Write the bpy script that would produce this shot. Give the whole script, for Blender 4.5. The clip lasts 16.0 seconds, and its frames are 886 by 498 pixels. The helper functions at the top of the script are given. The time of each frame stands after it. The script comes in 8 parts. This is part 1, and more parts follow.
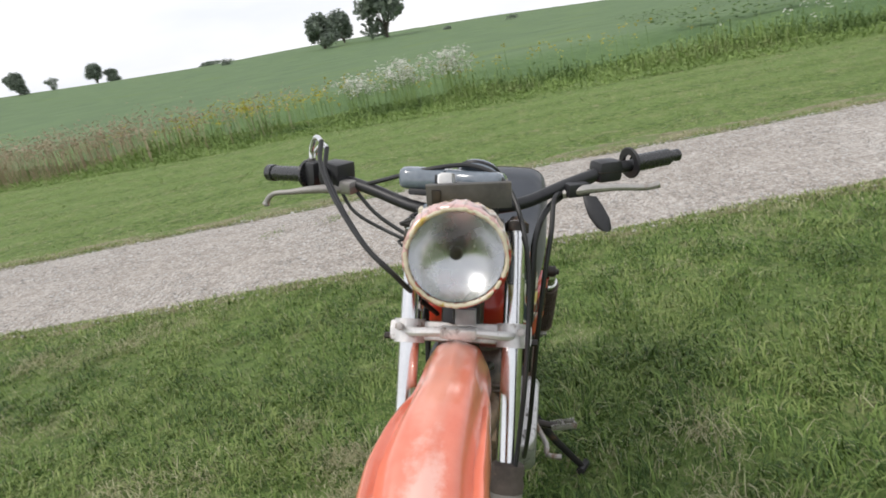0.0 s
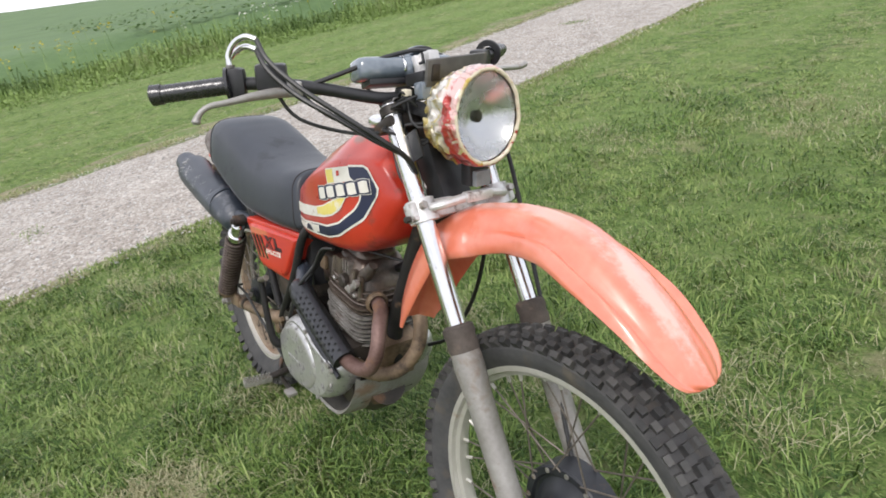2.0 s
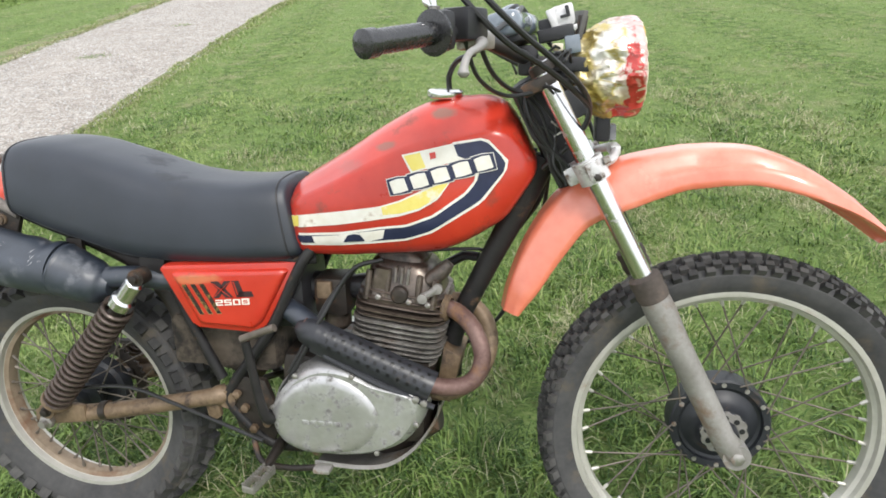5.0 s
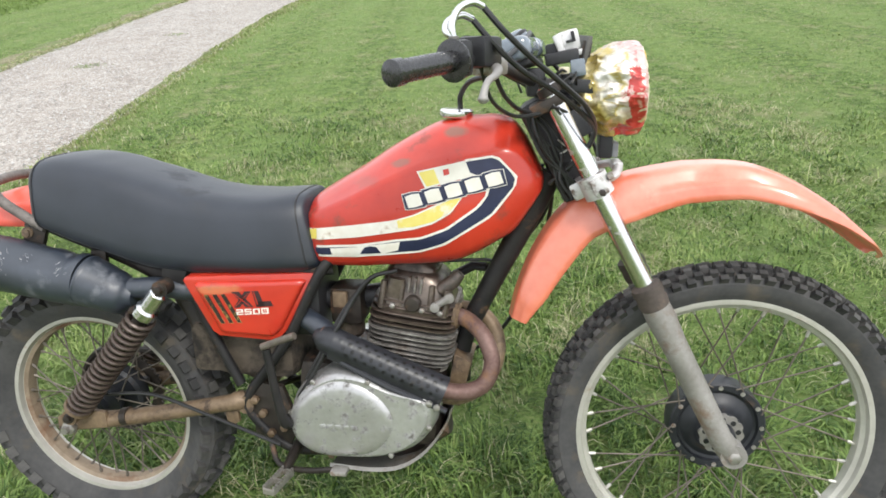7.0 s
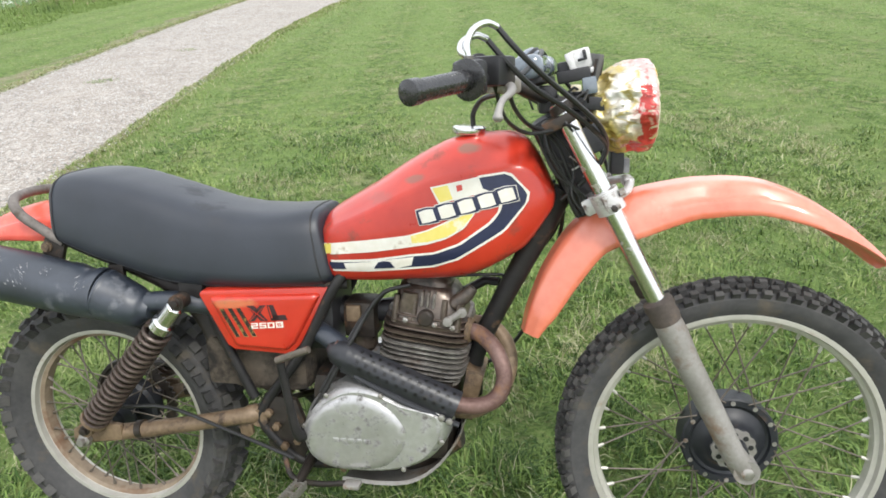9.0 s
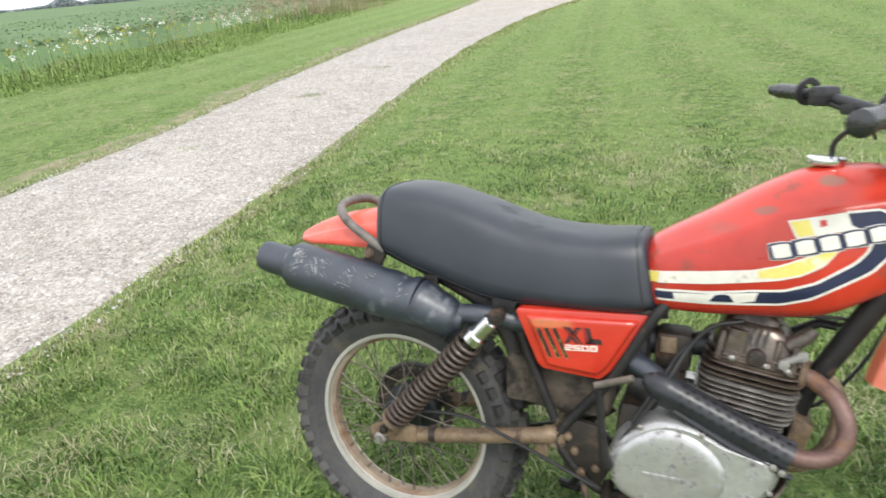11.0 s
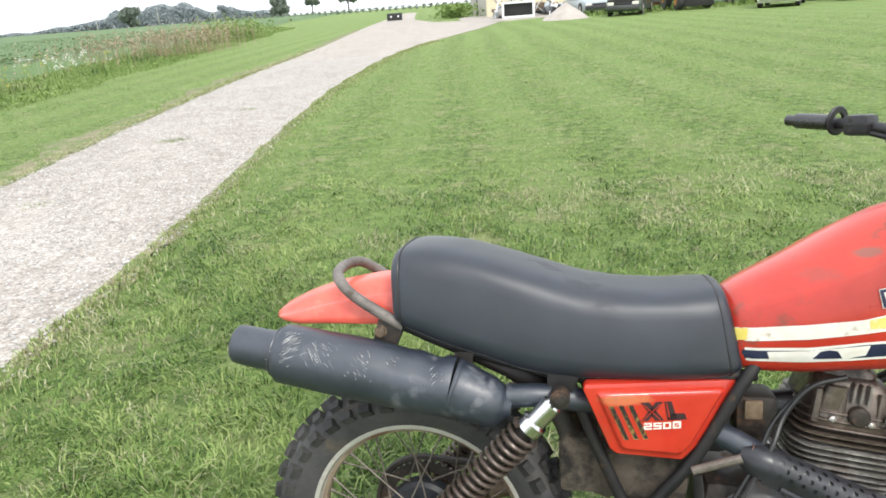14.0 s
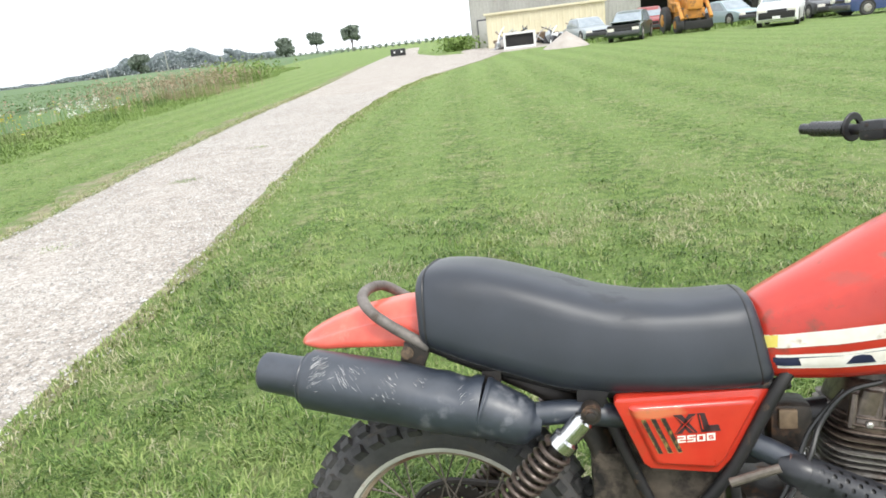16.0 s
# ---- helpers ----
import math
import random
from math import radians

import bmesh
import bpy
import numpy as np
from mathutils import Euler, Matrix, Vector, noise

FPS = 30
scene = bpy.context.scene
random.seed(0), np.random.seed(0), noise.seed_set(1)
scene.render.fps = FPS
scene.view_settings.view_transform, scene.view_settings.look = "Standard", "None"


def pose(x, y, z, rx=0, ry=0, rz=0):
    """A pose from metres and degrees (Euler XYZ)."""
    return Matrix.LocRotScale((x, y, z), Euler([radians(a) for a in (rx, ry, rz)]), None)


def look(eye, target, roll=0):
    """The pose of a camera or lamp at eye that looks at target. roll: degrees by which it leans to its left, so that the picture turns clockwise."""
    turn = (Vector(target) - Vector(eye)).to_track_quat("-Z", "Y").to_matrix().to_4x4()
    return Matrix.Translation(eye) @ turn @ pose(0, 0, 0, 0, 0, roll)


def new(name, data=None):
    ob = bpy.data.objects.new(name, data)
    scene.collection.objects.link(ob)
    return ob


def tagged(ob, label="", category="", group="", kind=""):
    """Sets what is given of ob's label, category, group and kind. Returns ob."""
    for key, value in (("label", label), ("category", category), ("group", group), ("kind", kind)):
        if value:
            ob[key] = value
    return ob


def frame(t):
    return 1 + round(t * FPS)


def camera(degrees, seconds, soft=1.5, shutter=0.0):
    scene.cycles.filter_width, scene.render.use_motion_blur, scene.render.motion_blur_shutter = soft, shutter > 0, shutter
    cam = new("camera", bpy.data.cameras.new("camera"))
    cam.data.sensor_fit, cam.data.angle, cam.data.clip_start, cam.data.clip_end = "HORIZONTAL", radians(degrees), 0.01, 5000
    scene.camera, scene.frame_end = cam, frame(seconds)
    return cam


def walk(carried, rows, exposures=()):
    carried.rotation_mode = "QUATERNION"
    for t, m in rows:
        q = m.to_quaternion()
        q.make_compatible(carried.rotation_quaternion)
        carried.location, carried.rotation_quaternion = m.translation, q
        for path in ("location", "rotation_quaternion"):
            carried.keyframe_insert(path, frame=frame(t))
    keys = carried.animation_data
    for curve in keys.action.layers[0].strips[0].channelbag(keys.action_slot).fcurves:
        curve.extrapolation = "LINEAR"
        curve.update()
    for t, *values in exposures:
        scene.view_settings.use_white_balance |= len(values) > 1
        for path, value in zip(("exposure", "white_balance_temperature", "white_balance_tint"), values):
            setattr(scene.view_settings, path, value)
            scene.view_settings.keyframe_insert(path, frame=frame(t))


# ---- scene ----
# ---------------- camera and walk
cam = camera(67.82, 16.0, soft=1.7, shutter=0.15)
PATH = [
    (0.0, 2.120, 0.351, 1.325, 72.58, 11.19, 100.17),
    (0.5, 2.215, 0.099, 1.312, 69.98, 12.44, 88.32),
    (1.0, 2.214, -0.145, 1.272, 67.85, 12.50, 80.50),
    (1.5, 2.185, -0.354, 1.303, 65.47, 10.08, 66.53),
    (2.0, 2.055, -0.518, 1.291, 64.79, 9.85, 54.12),
    (2.5, 1.780, -0.705, 1.277, 65.17, 8.12, 44.66),
    (3.0, 1.562, -0.877, 1.265, 65.67, 7.33, 32.20),
    (3.5, 1.381, -0.999, 1.267, 65.29, 5.42, 22.69),
    (4.0, 1.190, -1.005, 1.254, 63.26, 6.00, 13.72),
    (6.5, 1.049, -1.109, 1.300, 63.50, 2.62, 8.84),
    (7.0, 1.051, -1.103, 1.305, 63.61, 3.20, 9.09),
    (7.5, 1.057, -1.109, 1.314, 63.80, 3.86, 9.02),
    (8.0, 1.052, -1.110, 1.318, 64.00, 3.41, 9.73),
    (10.3, 0.991, -1.169, 1.310, 65.49, 3.78, 9.16),
    (10.5, 0.955, -1.215, 1.311, 65.20, 3.93, 9.00),
    (10.8, 0.968, -1.213, 1.361, 66.93, 8.65, 23.37),
    (11.0, 0.714, -1.192, 1.347, 67.18, 4.93, 23.30),
    (11.5, 0.531, -1.016, 1.329, 67.82, 7.49, 26.35),
    (12.0, 0.437, -0.976, 1.317, 67.30, 7.54, 22.57),
    (12.5, 0.336, -1.012, 1.308, 66.46, 6.35, 14.58),
    (13.0, 0.308, -1.032, 1.319, 66.92, 5.93, 11.22),
    (13.5, 0.313, -1.044, 1.326, 68.39, 4.67, 10.62),
    (14.0, 0.321, -1.045, 1.329, 69.46, 4.24, 10.64),
    (14.5, 0.319, -1.048, 1.329, 70.13, 4.98, 11.63),
    (15.0, 0.321, -1.055, 1.328, 70.73, 5.80, 12.05),
    (15.5, 0.304, -1.052, 1.329, 71.38, 6.31, 11.69),
    (16.0, 0.300, -1.061, 1.315, 72.12, 6.62, 10.79),
]
walk(cam, [(t, pose(*row)) for t, *row in PATH], exposures=[(0.0, -0.05, 6450, 12), (1.0, -0.11, 6400, 14), (1.5, 0.04, 6350, 15), (2.0, 0.25, 6350, 14), (2.5, 0.38, 6350, 13), (3.5, 0.5, 6350, 11), (4.0, 0.5, 6350, 11), (6.5, 0.52, 6350, 10), (10.5, 0.57, 6350, 10), (11.5, 0.66, 6350, 10), (16.0, 0.72, 6350, 9.5)])

# ---------------- daylight: bright hazy cloud, weak soft sun
SUN_AZ, SUN_EL = -50.0, 52.0
world = bpy.data.worlds.new("hazy_sky")
scene.world = world
world.use_nodes = True
wn, wl = world.node_tree.nodes, world.node_tree.links
wn.clear()
w_out, w_bg = wn.new("ShaderNodeOutputWorld"), wn.new("ShaderNodeBackground")
w_sky = wn.new("ShaderNodeTexSky")
w_sky.sky_type, w_sky.sun_disc = "NISHITA", False
w_sky.sun_elevation, w_sky.sun_rotation = radians(SUN_EL), radians(90 - SUN_AZ)
w_sky.air_density, w_sky.dust_density = 1.0, 3.0
w_co, w_noise, w_ramp = wn.new("ShaderNodeTexCoord"), wn.new("ShaderNodeTexNoise"), wn.new("ShaderNodeValToRGB")
w_map = wn.new("ShaderNodeMapping")
w_map.inputs["Scale"].default_value = (1.0, 1.0, 4.0)
w_noise.inputs["Scale"].default_value, w_noise.inputs["Detail"].default_value = 2.2, 6.0
w_ramp.color_ramp.elements[0].position, w_ramp.color_ramp.elements[0].color = 0.35, (8.6, 9.0, 9.6, 1)
w_ramp.color_ramp.elements[1].position, w_ramp.color_ramp.elements[1].color = 0.65, (11.0, 11.0, 11.0, 1)
w_mix = wn.new("ShaderNodeMix")
w_mix.data_type = "RGBA"
w_mix.inputs["Factor"].default_value = 0.88
wl.new(w_co.outputs["Generated"], w_map.inputs["Vector"])
wl.new(w_map.outputs["Vector"], w_noise.inputs["Vector"])
wl.new(w_noise.outputs["Fac"], w_ramp.inputs["Fac"])
wl.new(w_sky.outputs["Color"], w_mix.inputs[6])
wl.new(w_ramp.outputs["Color"], w_mix.inputs[7])
wl.new(w_mix.outputs[2], w_bg.inputs["Color"])
w_bg.inputs["Strength"].default_value = 0.115
wl.new(w_bg.outputs["Background"], w_out.inputs["Surface"])

sun = new("sun", bpy.data.lights.new("sun", "SUN"))
sun.data.energy, sun.data.angle, sun.data.color = 1.5, radians(12), (1.0, 0.96, 0.88)
_el, _az = radians(SUN_EL), radians(SUN_AZ)
sun.matrix_world = look((30 * math.cos(_el) * math.cos(_az), 30 * math.cos(_el) * math.sin(_az), 30 * math.sin(_el)), (0, 0, 0))


# ---------------- materials
def material(name, c1, c2, rough=0.6, metal=0.0, scale=8.0, fine=60.0, bump=0.15, stain=None, stain_amount=0.5, stain_scale=5.0,
             coat=0.0, spec=0.5, rough_var=0.12, dist=0.004, per_object=0.0, island=0.0, trans=0.0):
    """Two-scale noise colour, fine relief and optional stains, in object coordinates (metres)."""
    m = bpy.data.materials.new(name)
    m.use_nodes = True
    n, l = m.node_tree.nodes, m.node_tree.links
    b = n["Principled BSDF"]
    co = n.new("ShaderNodeTexCoord")
    big, small = n.new("ShaderNodeTexNoise"), n.new("ShaderNodeTexNoise")
    big.inputs["Scale"].default_value, big.inputs["Detail"].default_value = scale, 5.0
    small.inputs["Scale"].default_value, small.inputs["Detail"].default_value = fine, 4.0
    for t in (big, small):
        l.new(co.outputs["Object"], t.inputs["Vector"])
    add = n.new("ShaderNodeMath")
    add.operation = "MULTIPLY_ADD"
    l.new(small.outputs["Fac"], add.inputs[0])
    add.inputs[1].default_value = 0.5
    half = n.new("ShaderNodeMath")
    half.operation = "MULTIPLY_ADD"
    half.inputs[1].default_value, half.inputs[2].default_value = 0.9, -0.2
    l.new(big.outputs["Fac"], half.inputs[0])
    l.new(half.outputs[0], add.inputs[2])
    last = add.outputs[0]
    if per_object or island:
        rnd = n.new("ShaderNodeObjectInfo").outputs["Random"] if per_object else n.new("ShaderNodeNewGeometry").outputs["Random Per Island"]
        k = n.new("ShaderNodeMath")
        k.operation = "MULTIPLY_ADD"
        k.inputs[1].default_value = per_object or island
        l.new(rnd, k.inputs[0])
        sh = n.new("ShaderNodeMath")
        sh.operation = "SUBTRACT"
        sh.inputs[1].default_value = 0.5 * (per_object or island)
        l.new(last, sh.inputs[0])
        l.new(sh.outputs[0], k.inputs[2])
        last = k.outputs[0]
    ramp = n.new("ShaderNodeValToRGB")
    ramp.color_ramp.elements[0].position, ramp.color_ramp.elements[0].color = 0.25, (*c1, 1)
    ramp.color_ramp.elements[1].position, ramp.color_ramp.elements[1].color = 0.75, (*c2, 1)
    l.new(last, ramp.inputs["Fac"])
    col = ramp.outputs["Color"]
    rough_out = None
    if stain:
        st, sr, mx = n.new("ShaderNodeTexNoise"), n.new("ShaderNodeValToRGB"), n.new("ShaderNodeMix")
        st.inputs["Scale"].default_value, st.inputs["Detail"].default_value, st.inputs["Roughness"].default_value = stain_scale, 8.0, 0.65
        off = n.new("ShaderNodeMapping")
        off.inputs["Location"].default_value = (3.1, 1.7, 5.3)
        l.new(co.outputs["Object"], off.inputs["Vector"])
        l.new(off.outputs["Vector"], st.inputs["Vector"])
        edge = 0.72 - 0.35 * stain_amount
        sr.color_ramp.elements[0].position, sr.color_ramp.elements[1].position = edge - 0.05, edge + 0.07
        l.new(st.outputs["Fac"], sr.inputs["Fac"])
        mx.data_type = "RGBA"
        l.new(sr.outputs["Color"], mx.inputs["Factor"])
        l.new(col, mx.inputs[6])
        mx.inputs[7].default_value = (*stain, 1)
        col = mx.outputs[2]
        ra = n.new("ShaderNodeMath")
        ra.operation = "MULTIPLY_ADD"
        ra.inputs[1].default_value, ra.inputs[2].default_value = 0.35, rough
        l.new(sr.outputs["Color"], ra.inputs[0])
        rough_out = ra.outputs[0]
        if metal:
            me = n.new("ShaderNodeMath")
            me.operation = "MULTIPLY_ADD"
            me.inputs[1].default_value, me.inputs[2].default_value = -metal, metal
            l.new(sr.outputs["Color"], me.inputs[0])
            l.new(me.outputs[0], b.inputs["Metallic"])
    l.new(col, b.inputs["Base Color"])
    b.inputs["Metallic"].default_value = metal
    b.inputs["Specular IOR Level"].default_value = spec
    b.inputs["Coat Weight"].default_value = coat
    b.inputs["Coat Roughness"].default_value = 0.15
    rv = n.new("ShaderNodeMath")
    rv.operation = "MULTIPLY_ADD"
    rv.inputs[1].default_value = rough_var
    l.new(small.outputs["Fac"], rv.inputs[0])
    if rough_out:
        l.new(rough_out, rv.inputs[2])
    else:
        rv.inputs[2].default_value = rough - rough_var / 2
    l.new(rv.outputs[0], b.inputs["Roughness"])
    if bump:
        bp = n.new("ShaderNodeBump")
        bp.inputs["Strength"].default_value, bp.inputs["Distance"].default_value = bump, dist
        l.new(last if not (per_object or island) else add.outputs[0], bp.inputs["Height"])
        l.new(bp.outputs["Normal"], b.inputs["Normal"])
    if trans:
        b.inputs["Transmission Weight"].default_value = trans
    return m


def tint_patch(m, centre, radii, colour, strength=1.0, scale=30, ragged=0.5):
    """A worn, faded, bare or otherwise tinted patch with a ragged edge, at its place on the thing."""
    n, l = m.node_tree.nodes, m.node_tree.links
    b = n["Principled BSDF"]
    old = b.inputs["Base Color"].links[0].from_socket
    co, mp, ns, ln = n.new("ShaderNodeTexCoord"), n.new("ShaderNodeMapping"), n.new("ShaderNodeTexNoise"), n.new("ShaderNodeVectorMath")
    mp.vector_type = "TEXTURE"
    mp.inputs["Location"].default_value, mp.inputs["Scale"].default_value = centre, radii
    l.new(co.outputs["Object"], mp.inputs["Vector"])
    l.new(co.outputs["Object"], ns.inputs["Vector"])
    ns.inputs["Scale"].default_value, ns.inputs["Detail"].default_value, ns.inputs["Roughness"].default_value = scale, 6.0, 0.65
    ln.operation = "LENGTH"
    l.new(mp.outputs["Vector"], ln.inputs[0])
    add, rp, mx = n.new("ShaderNodeMath"), n.new("ShaderNodeMapRange"), n.new("ShaderNodeMix")
    add.operation = "MULTIPLY_ADD"
    l.new(ns.outputs["Fac"], add.inputs[0])
    add.inputs[1].default_value = 2.4 * ragged
    l.new(ln.outputs["Value"], add.inputs[2])
    rp.inputs["From Min"].default_value, rp.inputs["From Max"].default_value = 1.0 + 1.2 * ragged + 0.25 * ragged, 0.6 + 1.2 * ragged
    rp.inputs["To Min"].default_value, rp.inputs["To Max"].default_value = 0.0, strength
    l.new(add.outputs[0], rp.inputs["Value"])
    mx.data_type = "RGBA"
    l.new(rp.outputs["Result"], mx.inputs["Factor"])
    l.new(old, mx.inputs[6])
    mx.inputs[7].default_value = (*colour, 1)
    l.new(mx.outputs[2], b.inputs["Base Color"])


M = {}
M["red"] = material("red_paint", (0.44, 0.024, 0.012), (0.56, 0.042, 0.020), 0.24, scale=6, fine=40, bump=0.03, coat=0.45, stain=(0.20, 0.05, 0.03), stain_amount=0.22, stain_scale=14)
M["orange"] = material("faded_orange_plastic", (0.70, 0.150, 0.075), (0.80, 0.250, 0.155), 0.24, scale=7, fine=55, bump=0.06, stain=(0.82, 0.36, 0.25), stain_amount=0.22, stain_scale=5, spec=0.9, coat=0.9, rough_var=0.2)
# paler along the fender's crown, then towards its tip
tint_patch(M["orange"], (1.28, 0.006, 0.905), (0.20, 0.030, 0.05), (0.85, 0.46, 0.35), 0.45, 16, 0.45)
tint_patch(M["orange"], (1.53, 0.016, 0.835), (0.11, 0.026, 0.10), (0.86, 0.55, 0.47), 0.7, 40, 0.7)
# worn paint on the tank's top and shoulder
tint_patch(M["red"], (0.868, -0.066, 0.970), (0.026, 0.022, 0.013), (0.22, 0.10, 0.065), 0.9, 60, 0.35)
tint_patch(M["red"], (0.770, -0.089, 0.915), (0.026, 0.014, 0.010), (0.25, 0.09, 0.06), 0.85, 60, 0.35)
tint_patch(M["red"], (0.690, -0.095, 0.880), (0.05, 0.03, 0.012), (0.30, 0.06, 0.04), 0.5, 90, 0.6)
M["coral"] = material("faded_red_plastic", (0.66, 0.085, 0.055), (0.78, 0.150, 0.100), 0.30, scale=9, fine=55, bump=0.04, spec=0.6, coat=0.3, stain=(0.80, 0.26, 0.19), stain_amount=0.25, stain_scale=9)
M["hub"] = material("black_hub_paint", (0.012, 0.014, 0.018), (0.028, 0.030, 0.036), 0.4, scale=20, fine=90, bump=0.1, stain=(0.09, 0.06, 0.04), stain_amount=0.25, stain_scale=20)
# tan above the side cover's slots, another red at its rear edge
tint_patch(M["red"], (0.400, -0.134, 0.671), (0.050, 0.030, 0.010), (0.60, 0.34, 0.14), 0.38, 40, 0.5)
tint_patch(M["red"], (0.360, -0.139, 0.600), (0.020, 0.030, 0.030), (0.40, 0.045, 0.022), 0.6, 50, 0.5)
M["slot_rim"] = material("worn_gold_rim", (0.24, 0.15, 0.05), (0.50, 0.38, 0.16), 0.5, scale=60, fine=200, bump=0.2, stain=(0.10, 0.03, 0.02), stain_amount=0.5, stain_scale=90)
M["slot_dark"] = material("slot_shadow_foam", (0.010, 0.008, 0.006), (0.030, 0.020, 0.010), 0.8, scale=30, fine=120, bump=0.2, stain=(0.24, 0.16, 0.045), stain_amount=0.42, stain_scale=110)
M["white_decal"] = material("white_decal", (0.70, 0.66, 0.56), (0.82, 0.80, 0.74), 0.4, scale=20, fine=90, bump=0.03, stain=(0.40, 0.30, 0.20), stain_amount=0.22, stain_scale=30)
M["yellow_decal"] = material("yellow_decal", (0.74, 0.60, 0.10), (0.80, 0.70, 0.22), 0.4, scale=20, fine=90, bump=0.03, stain=(0.78, 0.72, 0.55), stain_amount=0.4, stain_scale=30)
M["badge_black"] = material("faded_black_print", (0.030, 0.014, 0.016), (0.060, 0.026, 0.028), 0.4, scale=20, fine=90, bump=0.03)
M["navy_decal"] = material("navy_decal", (0.012, 0.016, 0.045), (0.022, 0.028, 0.070), 0.4, scale=20, fine=90, bump=0.03)
M["seat"] = material("black_vinyl", (0.010, 0.014, 0.022), (0.021, 0.027, 0.039), 0.40, scale=12, fine=420, bump=0.16, dist=0.0010, rough_var=0.14, spec=0.75, stain=(0.034, 0.037, 0.043), stain_amount=0.25, stain_scale=7)
M["seat"].node_tree.nodes["Principled BSDF"].inputs["Sheen Weight"].default_value = 0.28
M["seat"].node_tree.nodes["Principled BSDF"].inputs["Sheen Roughness"].default_value = 0.22
M["frame"] = material("worn_black_frame_paint", (0.014, 0.014, 0.015), (0.030, 0.028, 0.027), 0.42, scale=15, fine=90, bump=0.1, stain=(0.11, 0.070, 0.042), stain_amount=0.22, stain_scale=26, spec=0.28)
M["black"] = material("black_plastic", (0.014, 0.014, 0.016), (0.028, 0.028, 0.030), 0.42, scale=20, fine=120, bump=0.1)
M["rubber"] = material("tyre_rubber", (0.040, 0.040, 0.042), (0.085, 0.083, 0.081), 0.75, scale=14, fine=90, bump=0.25, stain=(0.11, 0.095, 0.075), stain_amount=0.3, stain_scale=11)
M["tread"] = material("tread_block_rubber", (0.026, 0.026, 0.026), (0.085, 0.082, 0.078), 0.7, scale=14, fine=90, bump=0.2, per_object=0.5, stain=(0.105, 0.095, 0.08), stain_amount=0.26, stain_scale=60)
M["grip"] = material("grip_rubber", (0.012, 0.012, 0.013), (0.028, 0.028, 0.029), 0.26, scale=30, fine=160, bump=0.25, rough_var=0.3, spec=0.8)
M["rim"] = material("aluminium_rim", (0.48, 0.465, 0.42), (0.62, 0.60, 0.545), 0.40, metal=0.5, scale=10, fine=60, bump=0.05, stain=(0.34, 0.26, 0.18), stain_amount=0.2, stain_scale=9)
M["rim_in"] = material("rusty_rim_inside", (0.15, 0.108, 0.070), (0.33, 0.262, 0.190), 0.6, scale=9, fine=60, bump=0.12, stain=(0.18, 0.10, 0.06), stain_amount=0.38, stain_scale=8)
M["chrome"] = material("chrome", (0.72, 0.72, 0.72), (0.80, 0.80, 0.80), 0.14, metal=1.0, scale=20, fine=90, bump=0.02, stain=(0.28, 0.20, 0.14), stain_amount=0.16, stain_scale=18)
M["fork"] = material("dull_cast_aluminium", (0.25, 0.235, 0.215), (0.38, 0.365, 0.345), 0.45, metal=0.40, scale=12, fine=120, bump=0.16, stain=(0.20, 0.135, 0.09), stain_amount=0.34, stain_scale=10)
M["clamp"] = material("scuffed_silver_clamp", (0.55, 0.54, 0.53), (0.76, 0.75, 0.74), 0.38, metal=0.5, scale=25, fine=120, bump=0.15, stain=(0.14, 0.10, 0.075), stain_amount=0.36, stain_scale=30)
M["cover"] = material("scratched_silver_cover", (0.44, 0.435, 0.43), (0.64, 0.635, 0.63), 0.22, metal=0.72, scale=9, fine=110, bump=0.06, stain=(0.085, 0.078, 0.070), stain_amount=0.37, stain_scale=40, rough_var=0.22)
M["engine"] = material("dirty_engine_alloy", (0.045, 0.033, 0.025), (0.190, 0.150, 0.120), 0.20, metal=0.5, scale=22, fine=120, bump=0.18, stain=(0.028, 0.020, 0.015), stain_amount=0.45, stain_scale=16, rough_var=0.3, spec=1.0)
M["engine_dark"] = material("oily_engine_parts", (0.014, 0.012, 0.011), (0.050, 0.040, 0.032), 0.36, metal=0.2, scale=18, fine=100, bump=0.3, stain=(0.13, 0.070, 0.038), stain_amount=0.3, stain_scale=18, rough_var=0.25)
M["fin"] = material("bright_fin_edges", (0.13, 0.115, 0.10), (0.46, 0.44, 0.41), 0.28, metal=0.6, scale=25, fine=120, bump=0.15, stain=(0.085, 0.060, 0.045), stain_amount=0.42, stain_scale=15, rough_var=0.25)
M["pipe"] = material("rusty_header_pipe", (0.105, 0.055, 0.045), (0.235, 0.150, 0.130), 0.5, metal=0.35, scale=16, fine=140, bump=0.2, stain=(0.28, 0.14, 0.055), stain_amount=0.35, stain_scale=10)
M["muffler"] = material("satin_black_muffler", (0.012, 0.017, 0.027), (0.032, 0.041, 0.058), 0.33, scale=10, fine=80, bump=0.10, stain=(0.12, 0.128, 0.145), stain_amount=0.26, stain_scale=22, rough_var=0.22, spec=1.0)
M["shield"] = material("black_heat_shield", (0.016, 0.017, 0.020), (0.032, 0.034, 0.040), 0.27, scale=14, fine=90, bump=0.12, stain=(0.055, 0.045, 0.036), stain_amount=0.2, stain_scale=26, rough_var=0.2, spec=0.52)
M["rust"] = material("rusty_steel", (0.100, 0.066, 0.040), (0.265, 0.190, 0.120), 0.46, metal=0.2, scale=14, fine=110, bump=0.3, stain=(0.060, 0.043, 0.032), stain_amount=0.42, stain_scale=24)
